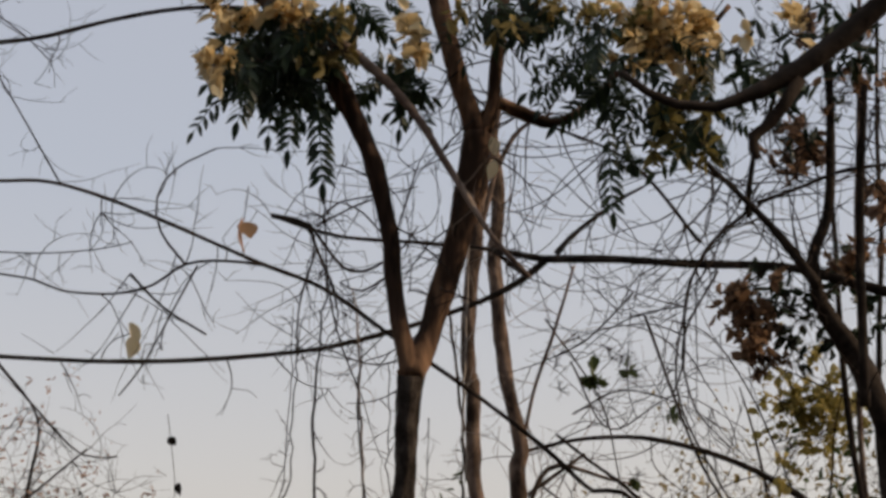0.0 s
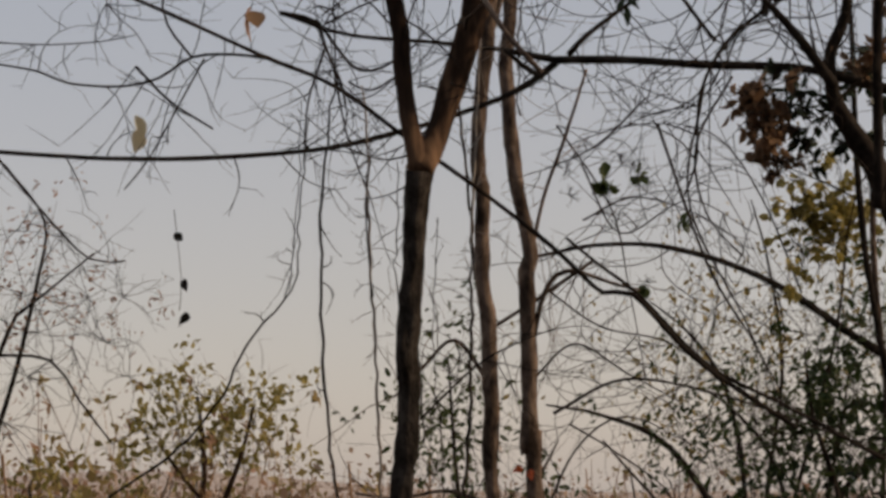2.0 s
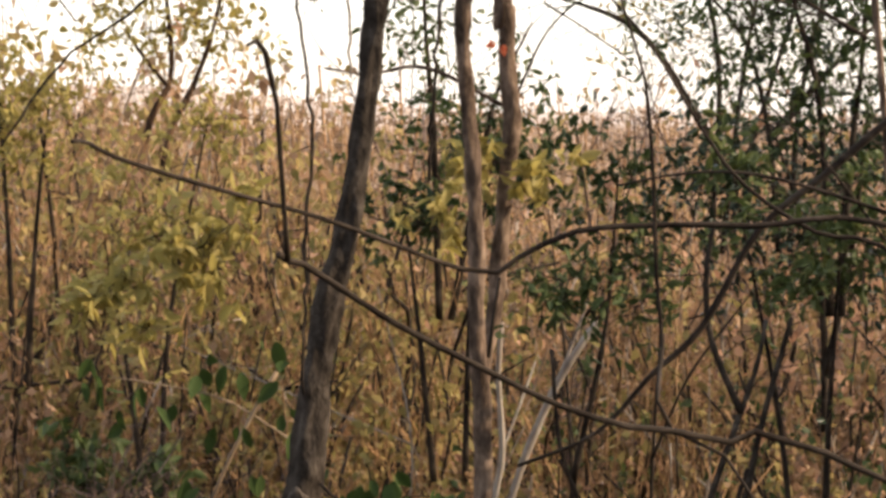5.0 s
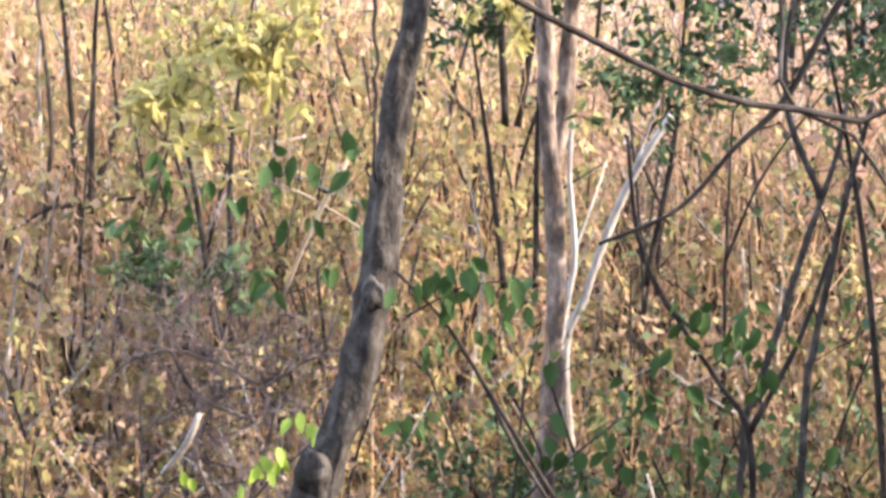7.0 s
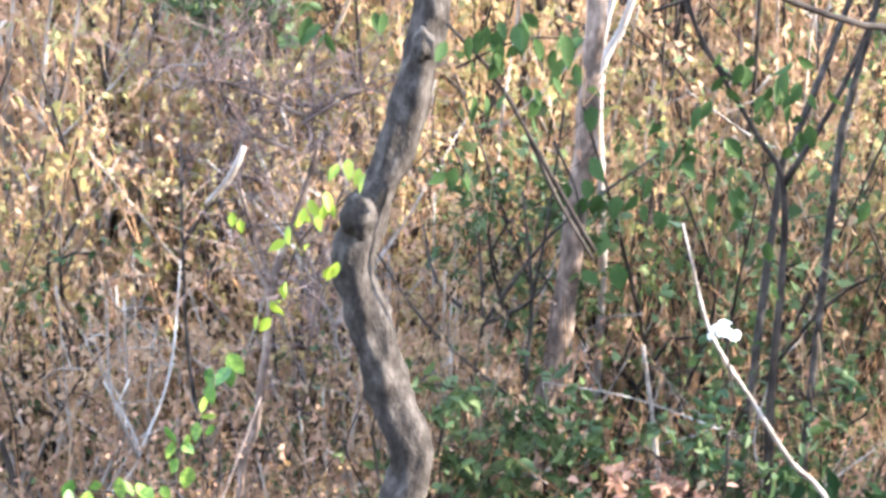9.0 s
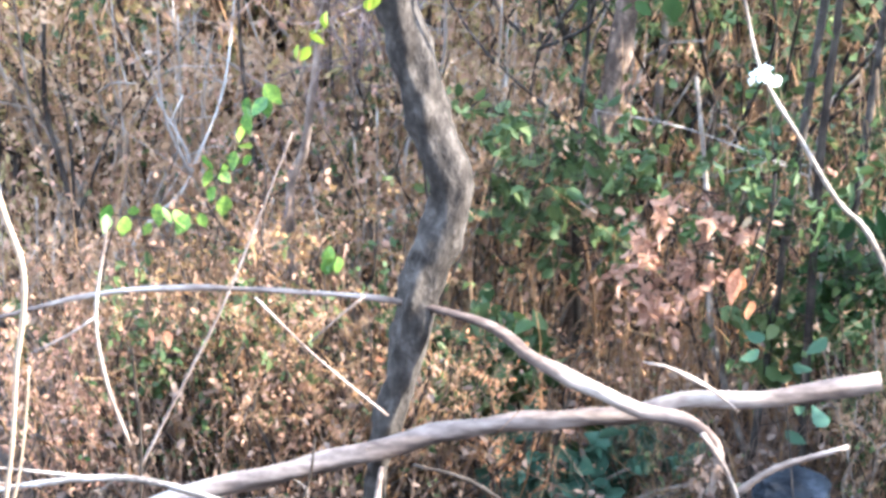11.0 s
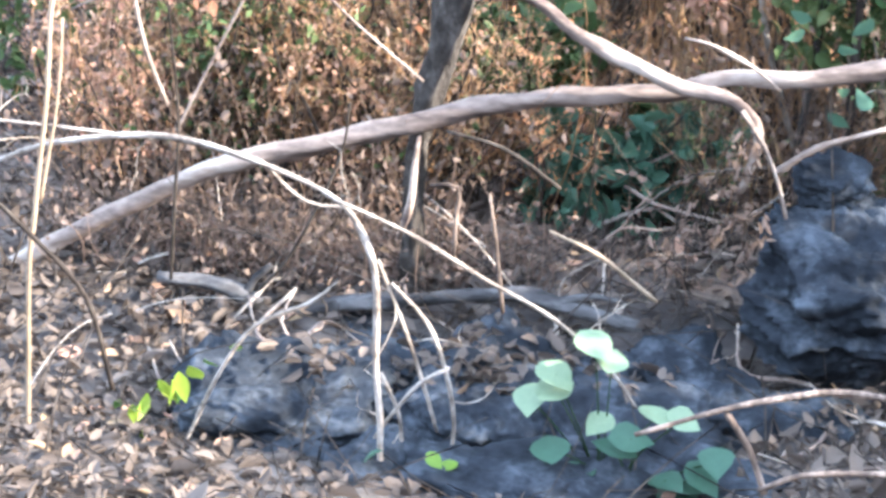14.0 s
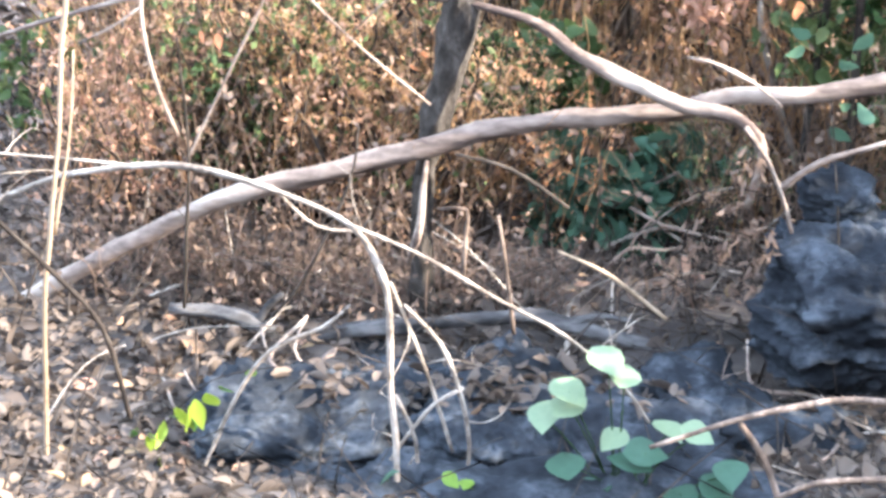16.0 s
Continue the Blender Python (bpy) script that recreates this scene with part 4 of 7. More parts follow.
def build_fallen_wood():
    limb_thing("fallen_log", [([(-1.659, 4.95, -0.197), (-1.513, 4.942, -0.08), (-1.326, 4.933, 0.052), (-1.13, 4.925, 0.181), (-0.913, 4.917, 0.308), (-0.69, 4.908, 0.387), (-0.472, 4.9, 0.464), (-0.234, 4.9, 0.544), (0, 4.9, 0.585), (0.155, 4.9, 0.608), (0.281, 4.9, 0.651), (0.434, 4.9, 0.659), (0.706, 4.9, 0.723)], [0.0220, 0.0225, 0.0240, 0.0245, 0.0215, 0.0195, 0.0215])], M_LOG, "long pale fallen trunk lying across the ground", "log", sides=18, rough=0.35, flake=0.06, names=("log", "snag"))
    limb_thing("fallen_branch", [
        ([(-1.572, 5.1, 0.594), (-1.303, 5.073, 0.701), (-1.112, 5.046, 0.771), (-0.901, 5.019, 0.812), (-0.681, 4.992, 0.828), (-0.425, 4.965, 0.832), (-0.291, 4.938, 0.824), (-0.171, 4.912, 0.802), (-0.076, 4.885, 0.743), (0.044, 4.858, 0.693), (0.176, 4.831, 0.651), (0.292, 4.804, 0.638), (0.347, 4.777, 0.577), (0.319, 4.75, 0.443)], [0.0042, 0.0054, 0.0063, 0.0060, 0.0072, 0.0127, 0.0165, 0.0175, 0.0149, 0.0068]),
        ([(0.304, 4.75, 0.645), (0.361, 4.75, 0.563), (0.408, 4.75, 0.45), (0.455, 4.75, 0.274)], [0.0059, 0.0038]),
        ([(0.388, 4.85, 0.652), (0.33, 4.85, 0.702), (0.275, 4.85, 0.731), (0.215, 4.85, 0.757), (0.166, 4.85, 0.765)], [0.0023, 0.0032, 0.0056, 0.0040, 0.0020]),
        ([(0.394, 4.8, 0.47), (0.478, 4.8, 0.54), (0.635, 4.8, 0.605)], [0.0085, 0.0059]),
    ], M_LOG, "crooked dead branch resting on the fallen trunk", "branch", sides=12, rough=0.6, flake=0.15, names=("branch", "side_branch"))
    limb_thing("dead_branch", [
        ([(-1.346, 4.3, 0.589), (-1.26, 4.273, 0.633), (-1.102, 4.245, 0.711), (-0.902, 4.218, 0.76), (-0.757, 4.191, 0.759), (-0.614, 4.164, 0.73), (-0.496, 4.136, 0.687), (-0.436, 4.109, 0.614), (-0.411, 4.082, 0.513), (-0.409, 4.055, 0.367), (-0.394, 4.027, 0.247), (-0.39, 4, 0.095)], [0.0044, 0.0064, 0.0064, 0.0060, 0.0072, 0.0064, 0.0072]),
        ([(-0.502, 4.1, 0.713), (-0.355, 4.1, 0.651), (-0.195, 4.1, 0.556), (-0.056, 4.1, 0.478), (0.063, 4.1, 0.37), (0.125, 4.1, 0.278)], [0.0040, 0.0040, 0.0040, 0.0028]),
        ([(-0.412, 4.1, 0.581), (-0.355, 4.1, 0.424), (-0.314, 4.1, 0.288), (-0.284, 4.1, 0.176)], [0.0040, 0.0036]),
        ([(-0.384, 4.1, 0.53), (-0.309, 4.1, 0.441), (-0.267, 4.1, 0.319), (-0.249, 4.1, 0.193), (-0.259, 4.1, 0.062)], [0.0040, 0.0044]),
        ([(-0.494, 4.1, 0.523), (-0.553, 4.1, 0.465), (-0.661, 4.1, 0.403), (-0.737, 4.1, 0.286), (-0.832, 4.1, 0.062)], [0.0028, 0.0052, 0.0044, 0.0040]),
        ([(-0.262, 4.1, 0.337), (-0.32, 4.1, 0.295), (-0.386, 4.1, 0.198), (-0.465, 4.1, 0.046)], [0.0044, 0.0044, 0.0040]),
        ([(-0.667, 4.2, 0.733), (-0.576, 4.2, 0.647), (-0.483, 4.2, 0.639)], [0.0032, 0.0032]),
        ([(-0.403, 4.1, 0.31), (-0.362, 4.1, 0.199), (-0.359, 4.1, 0.039)], [0.0040, 0.0044]),
        ([(-1.283, 4.3, 0.725), (-1.079, 4.3, 0.717), (-0.911, 4.3, 0.709)], [0.0028, 0.0040]),
    ], M_TWIG_PALE, "bleached dead branch arching to the ground in many forks", "branch", sides=9, rough=0.6, fine=2, fine_len=0.22, fine_r=0.0022, names=("stem", "side_branch"))
    limb_thing("dry_stalk", [
        ([(-1.108, 4.05, 1.509), (-1.078, 4.05, 1.488), (-1.056, 4.05, 1.453), (-1.039, 4.05, 1.386), (-1.016, 4.05, 1.31), (-1.013, 4.05, 1.243), (-1.021, 4.05, 1.172), (-1.035, 4.05, 1.093), (-1.045, 4.05, 1.0), (-1.056, 4.05, 0.9), (-1.076, 4.05, 0.784), (-1.096, 4.05, 0.651), (-1.117, 4.05, 0.516), (-1.147, 4.05, ground_z(-1.147, 4.05) - 0.03)], [0.0045, 0.0060, 0.0055, 0.0045, 0.0050, 0.0055]),
        ([(-1.015, 4.06, 1.083), (-1.027, 4.06, 0.972), (-1.045, 4.06, 0.857), (-1.06, 4.06, 0.792), (-1.086, 4.06, 0.673)], [0.0018, 0.0030, 0.0040]),
        ([(-1.136, 4.05, 1.498), (-1.111, 4.05, 1.472), (-1.081, 4.05, 1.44), (-1.055, 4.05, 1.419)], [0.0022, 0.0035, 0.0045]),
    ], M_STALK, "tall straw-coloured dry stalk standing in front of the log", "stalk", sides=8)
    limb_thing("dry_shoot", [
        ([(-0.933, 4.4, 1.22), (-0.962, 4.4, 1.028), (-0.944, 4.4, 0.872), (-0.901, 4.4, 0.735)], [0.0026, 0.0046, 0.0039]),
        ([(-0.962, 4.4, 1.028), (-1.018, 4.4, 0.985), (-1.099, 4.4, 0.938)], [0.0033, 0.0023]),
        ([(-0.557, 4.4, 1.449), (-0.693, 4.4, 1.085), (-0.793, 4.4, 0.87), (-0.885, 4.4, 0.674)], [0.0020, 0.0030, 0.0033]),
        ([(-0.634, 4.4, 1.089), (-0.518, 4.4, 0.969), (-0.363, 4.4, 0.836)], [0.0026, 0.0026]),
        ([(-0.413, 4.4, 1.104), (-0.471, 4.4, 1.049), (-0.523, 4.4, 0.994)], [0.0023, 0.0023]),
    ], M_LOG, "pale dead shoots crossing in front of the brush", "twig", sides=6)
    limb_thing("dry_shoot", [([(-1.217, 4, 0.77), (-1.176, 4, 0.728), (-1.082, 4, 0.624), (-0.987, 4, 0.497), (-0.943, 4, 0.281)], [0.0045, 0.0056])], M_TWIG, "thin brown dead shoot stuck in the leaf litter", "twig", sides=6)
    limb_thing("fallen_branch", [
        ([(0.125, 3.75, 0.458), (0.28, 3.75, 0.53), (0.382, 3.75, 0.566), (0.483, 3.75, 0.591), (0.608, 3.75, 0.585)], [0.0045, 0.0068, 0.0068]),
        ([(0.29, 3.75, 0.524), (0.338, 3.75, 0.451), (0.377, 3.75, 0.349)], [0.0060, 0.0068]),
        ([(0.362, 3.7, 0.391), (0.443, 3.7, 0.436), (0.597, 3.7, 0.454)], [0.0053, 0.0060]),
    ], M_BARK_MID, "curved brown dead branch lying by the rocks", "branch", sides=8, names=("branch", "side_branch"))
    limb_thing("fallen_branch", [([(-1.05, 4.84, 0.036), (-0.883, 4.84, 0.023), (-0.746, 4.84, -0.049), (-0.606, 4.84, 0.001), (-0.412, 4.84, 0.03), (-0.316, 4.84, 0.049), (-0.153, 4.84, 0.067), (0.052, 4.84, 0.021), (0.19, 4.84, -0.018)], [0.0135, 0.0235, 0.0195, 0.0145, 0.0185, 0.0160]), ([(-0.835, 4.84, 0.001), (-0.812, 4.84, 0.051), (-0.769, 4.84, 0.094)], [0.0120, 0.0067]), ([(-0.085, 4.84, 0.059), (-0.004, 4.84, 0.08), (0.077, 4.84, 0.07)], [0.0107, 0.0054])], M_ROOT, "weathered grey root lying behind the rocks", "root", sides=12, rough=0.5, flake=0.15)
    limb_thing("dead_stick", [([(-0.395, 4.62, 0.589), (-0.404, 4.62, 0.518), (-0.408, 4.62, 0.445), (-0.423, 4.62, 0.371), (-0.436, 4.62, 0.326)], [0.0043, 0.0065, 0.0083, 0.0039])], M_LOG, "pale broken stub standing against the trunk", "stick", sides=9, rough=0.6, flake=0.12)
    limb_thing("dead_stick", [([(-0.366, 4.6, 0.48), (-0.305, 4.6, 0.483), (-0.306, 4.6, 0.393), (-0.308, 4.6, 0.297)], [0.0037, 0.0050, 0.0037])], M_BARK_MID, "thin brown snapped stick under the fallen trunk", "stick", sides=6)
    limb_thing("dead_stick", [([(-0.225, 4.5, 0.528), (-0.209, 4.5, 0.416), (-0.186, 4.5, 0.228)], [0.0031, 0.0056, 0.0050])], M_BARK_MID, "thin brown stick stuck in the leaf litter", "stick", sides=6)
    limb_thing("dead_stick", [([(-0.097, 4.6, 0.39), (0.02, 4.6, 0.334), (0.153, 4.6, 0.228)], [0.0031, 0.0056, 0.0050])], M_STALK, "straw-coloured stick leaning by the rocks", "stick", sides=6)
    limb_thing("dry_shoot", [([(-0.311, 4.4, 0.724), (-0.191, 4.4, 0.694), (-0.069, 4.4, 0.61)], [0.0031, 0.0050, 0.0037])], M_TWIG_MID, "thin grey dead shoot under the fallen trunk", "twig", sides=6)
    limb_thing("dry_shoot", [([(-0.704, 4.35, 0.329), (-0.628, 4.35, 0.436), (-0.53, 4.35, 0.665), (-0.507, 4.35, 0.8)], [0.0037, 0.0037, 0.0025])], M_TWIG_MID, "thin bent dead shoot before the fallen trunk", "twig", sides=6)
    limb_thing("dry_shoot", [([(-0.898, 4.35, 0.34), (-0.882, 4.35, 0.539), (-0.868, 4.35, 0.744), (-0.88, 4.35, 0.989)], [0.0043, 0.0037, 0.0025])], M_TWIG, "thin dark upright dead shoot before the log", "twig", sides=6)
    limb_thing("white_stick", [([(0.337, 5.3, 1.573), (0.37, 5.3, 1.451), (0.417, 5.3, 1.3), (0.519, 5.3, 1.141), (0.622, 5.3, 0.986), (0.699, 5.3, 0.91), (0.809, 5.3, 0.7), (0.95, 5.3, 0.4), (1.06, 5.3, -0.1)], [0.0026, 0.0048, 0.0062, 0.0074, 0.0080])], M_TWIG_PALE, "bare whitish stick leaning in the undergrowth", "stick", sides=7)


build_fallen_wood()


# ---- undergrowth ----
def mesh_from(name, verts, faces, material):
    me = bpy.data.meshes.new(name)
    me.from_pydata([tuple(v) for v in verts], [], [tuple(f) for f in faces])
    me.materials.append(material)
    me.polygons.foreach_set("use_smooth", [True] * len(me.polygons))
    return new(name, me)


def stem_arrays(base, tip, bow, r0, r1, segs=4):
    """Many bowed three-sided stems at once: vertices and quads."""
    n = len(base)
    u = np.linspace(0, 1, segs + 1)
    c = base[:, None] * (1 - u)[None, :, None] + tip[:, None] * u[None, :, None] + bow[:, None] * (np.sin(np.pi * u))[None, :, None]
    r = r0[:, None] * (1 - u)[None] + r1[:, None] * u[None]
    ang = np.arange(3) * 2 * np.pi / 3 + 0.5
    off = np.stack([np.cos(ang), np.sin(ang), np.zeros(3)], 1)
    v = c[:, :, None, :] + r[:, :, None, None] * off[None, None]
    k = np.arange(n)[:, None, None] * (segs + 1) * 3 + np.arange(segs)[None, :, None] * 3
    s = np.arange(3)[None, None]
    q = np.stack([k + s, k + (s + 1) % 3, k + 3 + (s + 1) % 3, k + 3 + s], -1)
    return v.reshape(-1, 3), q.reshape(-1, 4), c


def leaf_arrays(c, way, size, aspect, rs, small=False):
    """Many small folded leaves: six corners and two halves each, or one bent blade for the smallest."""
    n = len(c)
    way = way / np.linalg.norm(way, axis=1, keepdims=True)
    side = np.cross(way, rs.normal(size=(n, 3)))
    side /= np.linalg.norm(side, axis=1, keepdims=True)
    nrm = np.cross(side, way)
    L = size[:, None]
    w = L * aspect[:, None] / 2
    tip = c + way * L - nrm * L * 0.15
    fold = nrm * w * 0.4
    if small:
        v = np.stack([c, c + way * L * 0.45 + side * w + fold, tip, c + way * L * 0.45 - side * w + fold], 1)
        return v.reshape(-1, 3), np.arange(n)[:, None] * 4 + np.array([[0, 3, 2, 1]])
    l1, r1 = c + way * L * 0.25 + side * w * 0.85 + fold, c + way * L * 0.25 - side * w * 0.85 + fold
    l2, r2 = c + way * L * 0.62 + side * w * 0.85 + fold * 0.7, c + way * L * 0.62 - side * w * 0.85 + fold * 0.7
    v = np.stack([c, l1, l2, tip, r2, r1], 1)
    k = np.arange(n)[:, None] * 6
    f = np.concatenate([k + np.array([[0, 3, 2, 1]]), k + np.array([[0, 5, 4, 3]])], 0)
    return v.reshape(-1, 3), f


def slope_z(x, y):
    return np.array([ground_z(float(a), float(b)) for a, b in zip(x, y)])


def brush_top(a):
    """Height of the scrub's skyline, as a slope seen along the bearing a (metres aside per metre away)."""
    return np.interp(a, [-0.4, -0.16, -0.1, -0.05, 0.03, 0.07, 0.12, 0.2, 0.4], [0.002, -0.001, -0.005, -0.01, -0.014, -0.014, -0.032, -0.036, -0.03])


def shrub_kind(seed, stems, leaf_material, leaves, leaf_size, label, stem_material):
    """One bushy shrub a metre high: single stems, fine twigs and small leaves."""
    rng, rs = random.Random(seed), np.random.RandomState(seed)
    root = empty("dry_shrub", (0, 0, 0), label, "shrub", "shrubs of the slope")
    paths = []
    for k in range(stems):
        ang, out = rng.uniform(0, 6.28), rng.uniform(0.08, 0.42)
        d = Vector((math.cos(ang), math.sin(ang), 0))
        pts = [d * 0.03]
        for j in range(1, 6):
            u = j / 5
            pts.append(d * (0.03 + out * u ** 1.3) + Vector((rng.gauss(0, 0.045), rng.gauss(0, 0.045), u * rng.uniform(0.75, 1.05))))
        bm = bmesh.new()
        r = rng.uniform(0.004, 0.009)
        paths += tube(bm, pts, [r, r * 0.75, r * 0.3], 5, 0.06, 0.2)[3:]
        part("stem", bm, stem_material, root)
    c = np.array([tuple(q) for q in paths])
    m = 210
    b0 = c[rs.randint(0, len(c), m)]
    d = rs.normal(size=(m, 3)) + np.array([0, 0, 0.4])
    d /= np.linalg.norm(d, axis=1, keepdims=True)
    ln = rs.uniform(0.05, 0.28, m)
    r = rs.uniform(0.0007, 0.002, m)
    v, q, cc = stem_arrays(b0, b0 + d * ln[:, None], rs.normal(0, 0.1, (m, 3)) * ln[:, None], r, r * 0.4, 2)
    ob = mesh_from("twig_spray", v, q, M_BRUSH)
    ob.parent = root
    tagged(ob, kind="stuff")
    tips = cc[:, 1:].reshape(-1, 3)
    p = tips[rs.randint(0, len(tips), leaves)] + rs.normal(0, 0.008, (leaves, 3))
    v, f = leaf_arrays(p, rs.normal(size=(leaves, 3)) + np.array([0, 0, -0.5]), rs.uniform(0.5, 1.2, leaves) * leaf_size, rs.uniform(0.4, 0.7, leaves), rs, True)
    ob = mesh_from("foliage", v, f, leaf_material)
    ob.parent = root
    tagged(ob, kind="stuff")
    return root


def build_scrub():
    rng = random.Random(21)
    dry = [shrub_kind(1, 8, M_DRY, 900, 0.024, "dry brown shrub with shrivelled leaves on the slope", M_TWIG_MID), shrub_kind(2, 10, M_STRAW, 850, 0.024, "leggy straw-coloured shrub on the slope", M_TWIG_MID)]
    straw = [shrub_kind(7, 11, M_STRAW_PALE, 1000, 0.024, "bleached straw-pale shrub catching the sun", M_TWIG_PALE)]
    olive = [shrub_kind(3, 8, M_LEAF_OLIVE, 1200, 0.024, "sunlit shrub with small olive-yellow leaves", M_TWIG_MID), shrub_kind(4, 7, M_LEAF_OLIVE, 900, 0.022, "airy shrub with olive-yellow leaves", M_TWIG_MID)]
    green = [shrub_kind(5, 7, M_LEAF, 620, 0.036, "shrub with small dark green leaves", M_TWIG), shrub_kind(6, 9, M_LEAF, 450, 0.031, "shaded twiggy shrub with dark leaves", M_TWIG)]
    first = {}
    for k in range(250):
        y = 5.35 + 10.5 * rng.random() ** 1.35
        a = rng.uniform(-0.27, 0.29)
        x = a * y
        if a > 0.06 and y > 8.0 and rng.random() < 0.3:
            continue
        g = ground_z(x, y)
        lid = 3.0 + float(brush_top(a)) * y - g
        h = lid * rng.uniform(0.55, 1.08) if y > 8.5 else min(lid, 0.45 + 0.75 * (y - 5.35) * rng.uniform(0.5, 1.0) + rng.uniform(0, 0.4))
        if -0.012 < a < 0.05 and y < 6.35:
            h = min(h, 0.5)
        w = rng.random() + 0.5 * noise.noise(Vector((x * 0.9, y * 0.5, 2)))
        if a < 0.0:
            kinds = olive if w > 0.12 and y > 6.6 else green if w > 0.7 else dry
        elif a < 0.08:
            kinds = green if w > (0.45 if y < 8 else 0.6) else olive if w > 0.2 else dry
        else:
            kinds = green if w > (0.5 if y < 6.2 else 0.1 if y < 7.3 else 0.75) else olive if w > 0.3 else dry
        if kinds is dry and y > 6.2 and rng.random() < 0.7 or kinds is olive and rng.random() < 0.2:
            kinds = straw
        if a < -0.1 and kinds is dry and y > 5.8:
            kinds = straw
        src = rng.choice(kinds)
        m = Matrix.Translation((x, y, g - 0.02)) @ Euler((rng.gauss(0, 0.12), rng.gauss(0, 0.12), rng.uniform(0, 6.28))).to_matrix().to_4x4() @ Matrix.Diagonal((h * rng.uniform(0.7, 1.0), h * rng.uniform(0.7, 1.0), h, 1))
        if src in first:
            copy_thing(src, m)
        else:
            first[src] = m
    for src, m in first.items():
        src.matrix_basis = m
    rs = np.random.RandomState(7)
    # the joined rest: thin stems, twigs and scattered leaves
    n = 1500
    y = 5.6 + 11 * rs.rand(n) ** 1.3
    a = rs.uniform(-0.27, 0.28, n)
    x = a * y
    g = slope_z(x, y)
    lid = np.minimum(3.0 + brush_top(a) * y - g, 0.5 + 0.8 * (y - 5.6))
    h = np.maximum(lid, 0.3) * rs.uniform(0.35, 1.0, n)
    base = np.stack([x, y, g - 0.03], 1)
    tip = base + np.stack([rs.normal(0, 0.2, n), rs.normal(0, 0.15, n), np.ones(n)], 1) * h[:, None]
    r0 = rs.gamma(3, 0.0013, n) + 0.002
    v, q, c = stem_arrays(base, tip, rs.normal(0, 0.1, (n, 3)) * h[:, None] * np.array([1, 1, 0.2]), r0, r0 * 0.3, 6)
    tagged(mesh_from("scrub_stems", v, q, M_BRUSH), "thin dry brown stems filling the scrub", "scrub", kind="stuff")
    m = 5200
    b0 = c[rs.randint(0, n, m), rs.randint(2, 7, m)]
    d = rs.normal(size=(m, 3)) + np.array([0, 0, 0.5])
    d /= np.linalg.norm(d, axis=1, keepdims=True)
    ln = rs.uniform(0.08, 0.45, m)
    r = rs.uniform(0.001, 0.0025, m)
    v, q, cc = stem_arrays(b0, b0 + d * ln[:, None], rs.normal(0, 0.08, (m, 3)) * ln[:, None], r, r * 0.4, 3)
    tagged(mesh_from("scrub_twigs", v, q, M_BRUSH), "tangled fine twigs filling the dry scrub", "scrub", kind="stuff")
    tips = cc[:, 1:].reshape(-1, 3)
    tips = tips[(tips[:, 0] / tips[:, 1] < 0.05) | (tips[:, 1] > 7.8)]
    cnt = 12000
    p = tips[rs.randint(0, len(tips), cnt)] + rs.normal(0, 0.03, (cnt, 3))
    v, f = leaf_arrays(p, rs.normal(size=(cnt, 3)) + np.array([0, 0, -0.5]), rs.uniform(0.016, 0.04, cnt), rs.uniform(0.4, 0.65, cnt), rs)
    tagged(mesh_from("scrub_leaves", v, f, M_DRY), "shrivelled brown leaves still hanging in the scrub", "leaves", kind="stuff")
    # straw and dead grass stalks
    n = 1500
    y = 5.4 + 7 * rs.rand(n) ** 1.4
    x = rs.uniform(-0.28, 0.3, n) * y
    base = np.stack([x, y, slope_z(x, y) - 0.02], 1)
    h = rs.gamma(3, 0.13, n) + 0.08
    tip = base + np.stack([rs.normal(0, 0.7, n), rs.normal(0, 0.5, n), np.ones(n)], 1) * h[:, None]
    r = rs.uniform(0.001, 0.0025, n)
    v, q, _ = stem_arrays(base, tip, rs.normal(0, 0.1, (n, 3)) * h[:, None], r, r * 0.5, 4)
    tagged(mesh_from("dead_grass", v, q, M_STRAW), "pale dead grass stalks in the scrub", "grass", kind="stuff")
    # far woods down the slope
    n = 900
    y = 16 + 75 * rs.rand(n) ** 1.2
    a = rs.uniform(-0.3, 0.32, n)
    x = a * y
    g = slope_z(x, y)
    top = 3.0 + (brush_top(a) * 0.3 - 0.004 + rs.normal(0, 0.009, n)) * y
    cnt = 70000
    i = rs.randint(0, n, cnt)
    u = rs.rand(cnt) ** 0.7
    p = np.stack([x[i] + rs.normal(0, 0.045, cnt) * y[i] ** 0.8 * 0.8, y[i] + rs.normal(0, 0.6, cnt), g[i] + (top - g)[i] * u], 1)
    v, f = leaf_arrays(p, rs.normal(size=(cnt, 3)), rs.uniform(0.04, 0.1, cnt) * (y[i] / 16) ** 0.6, rs.uniform(0.4, 0.8, cnt), rs, True)
    tagged(mesh_from("far_woods", v, f, M_FAR), "dry woods far down the slope, haze put into their pale colour", "woods", kind="stuff")
    base = np.stack([x, y, g], 1)
    tip = base + np.stack([rs.normal(0, 0.3, n), rs.normal(0, 0.3, n), top - g], 1)
    v, q, _ = stem_arrays(base, tip, rs.normal(0, 0.15, (n, 3)), np.full(n, 0.03), np.full(n, 0.01), 5)
    tagged(mesh_from("far_trunks", v, q, M_BRUSH), "thin trunks of the woods far down the slope", "woods", kind="stuff")


build_scrub()


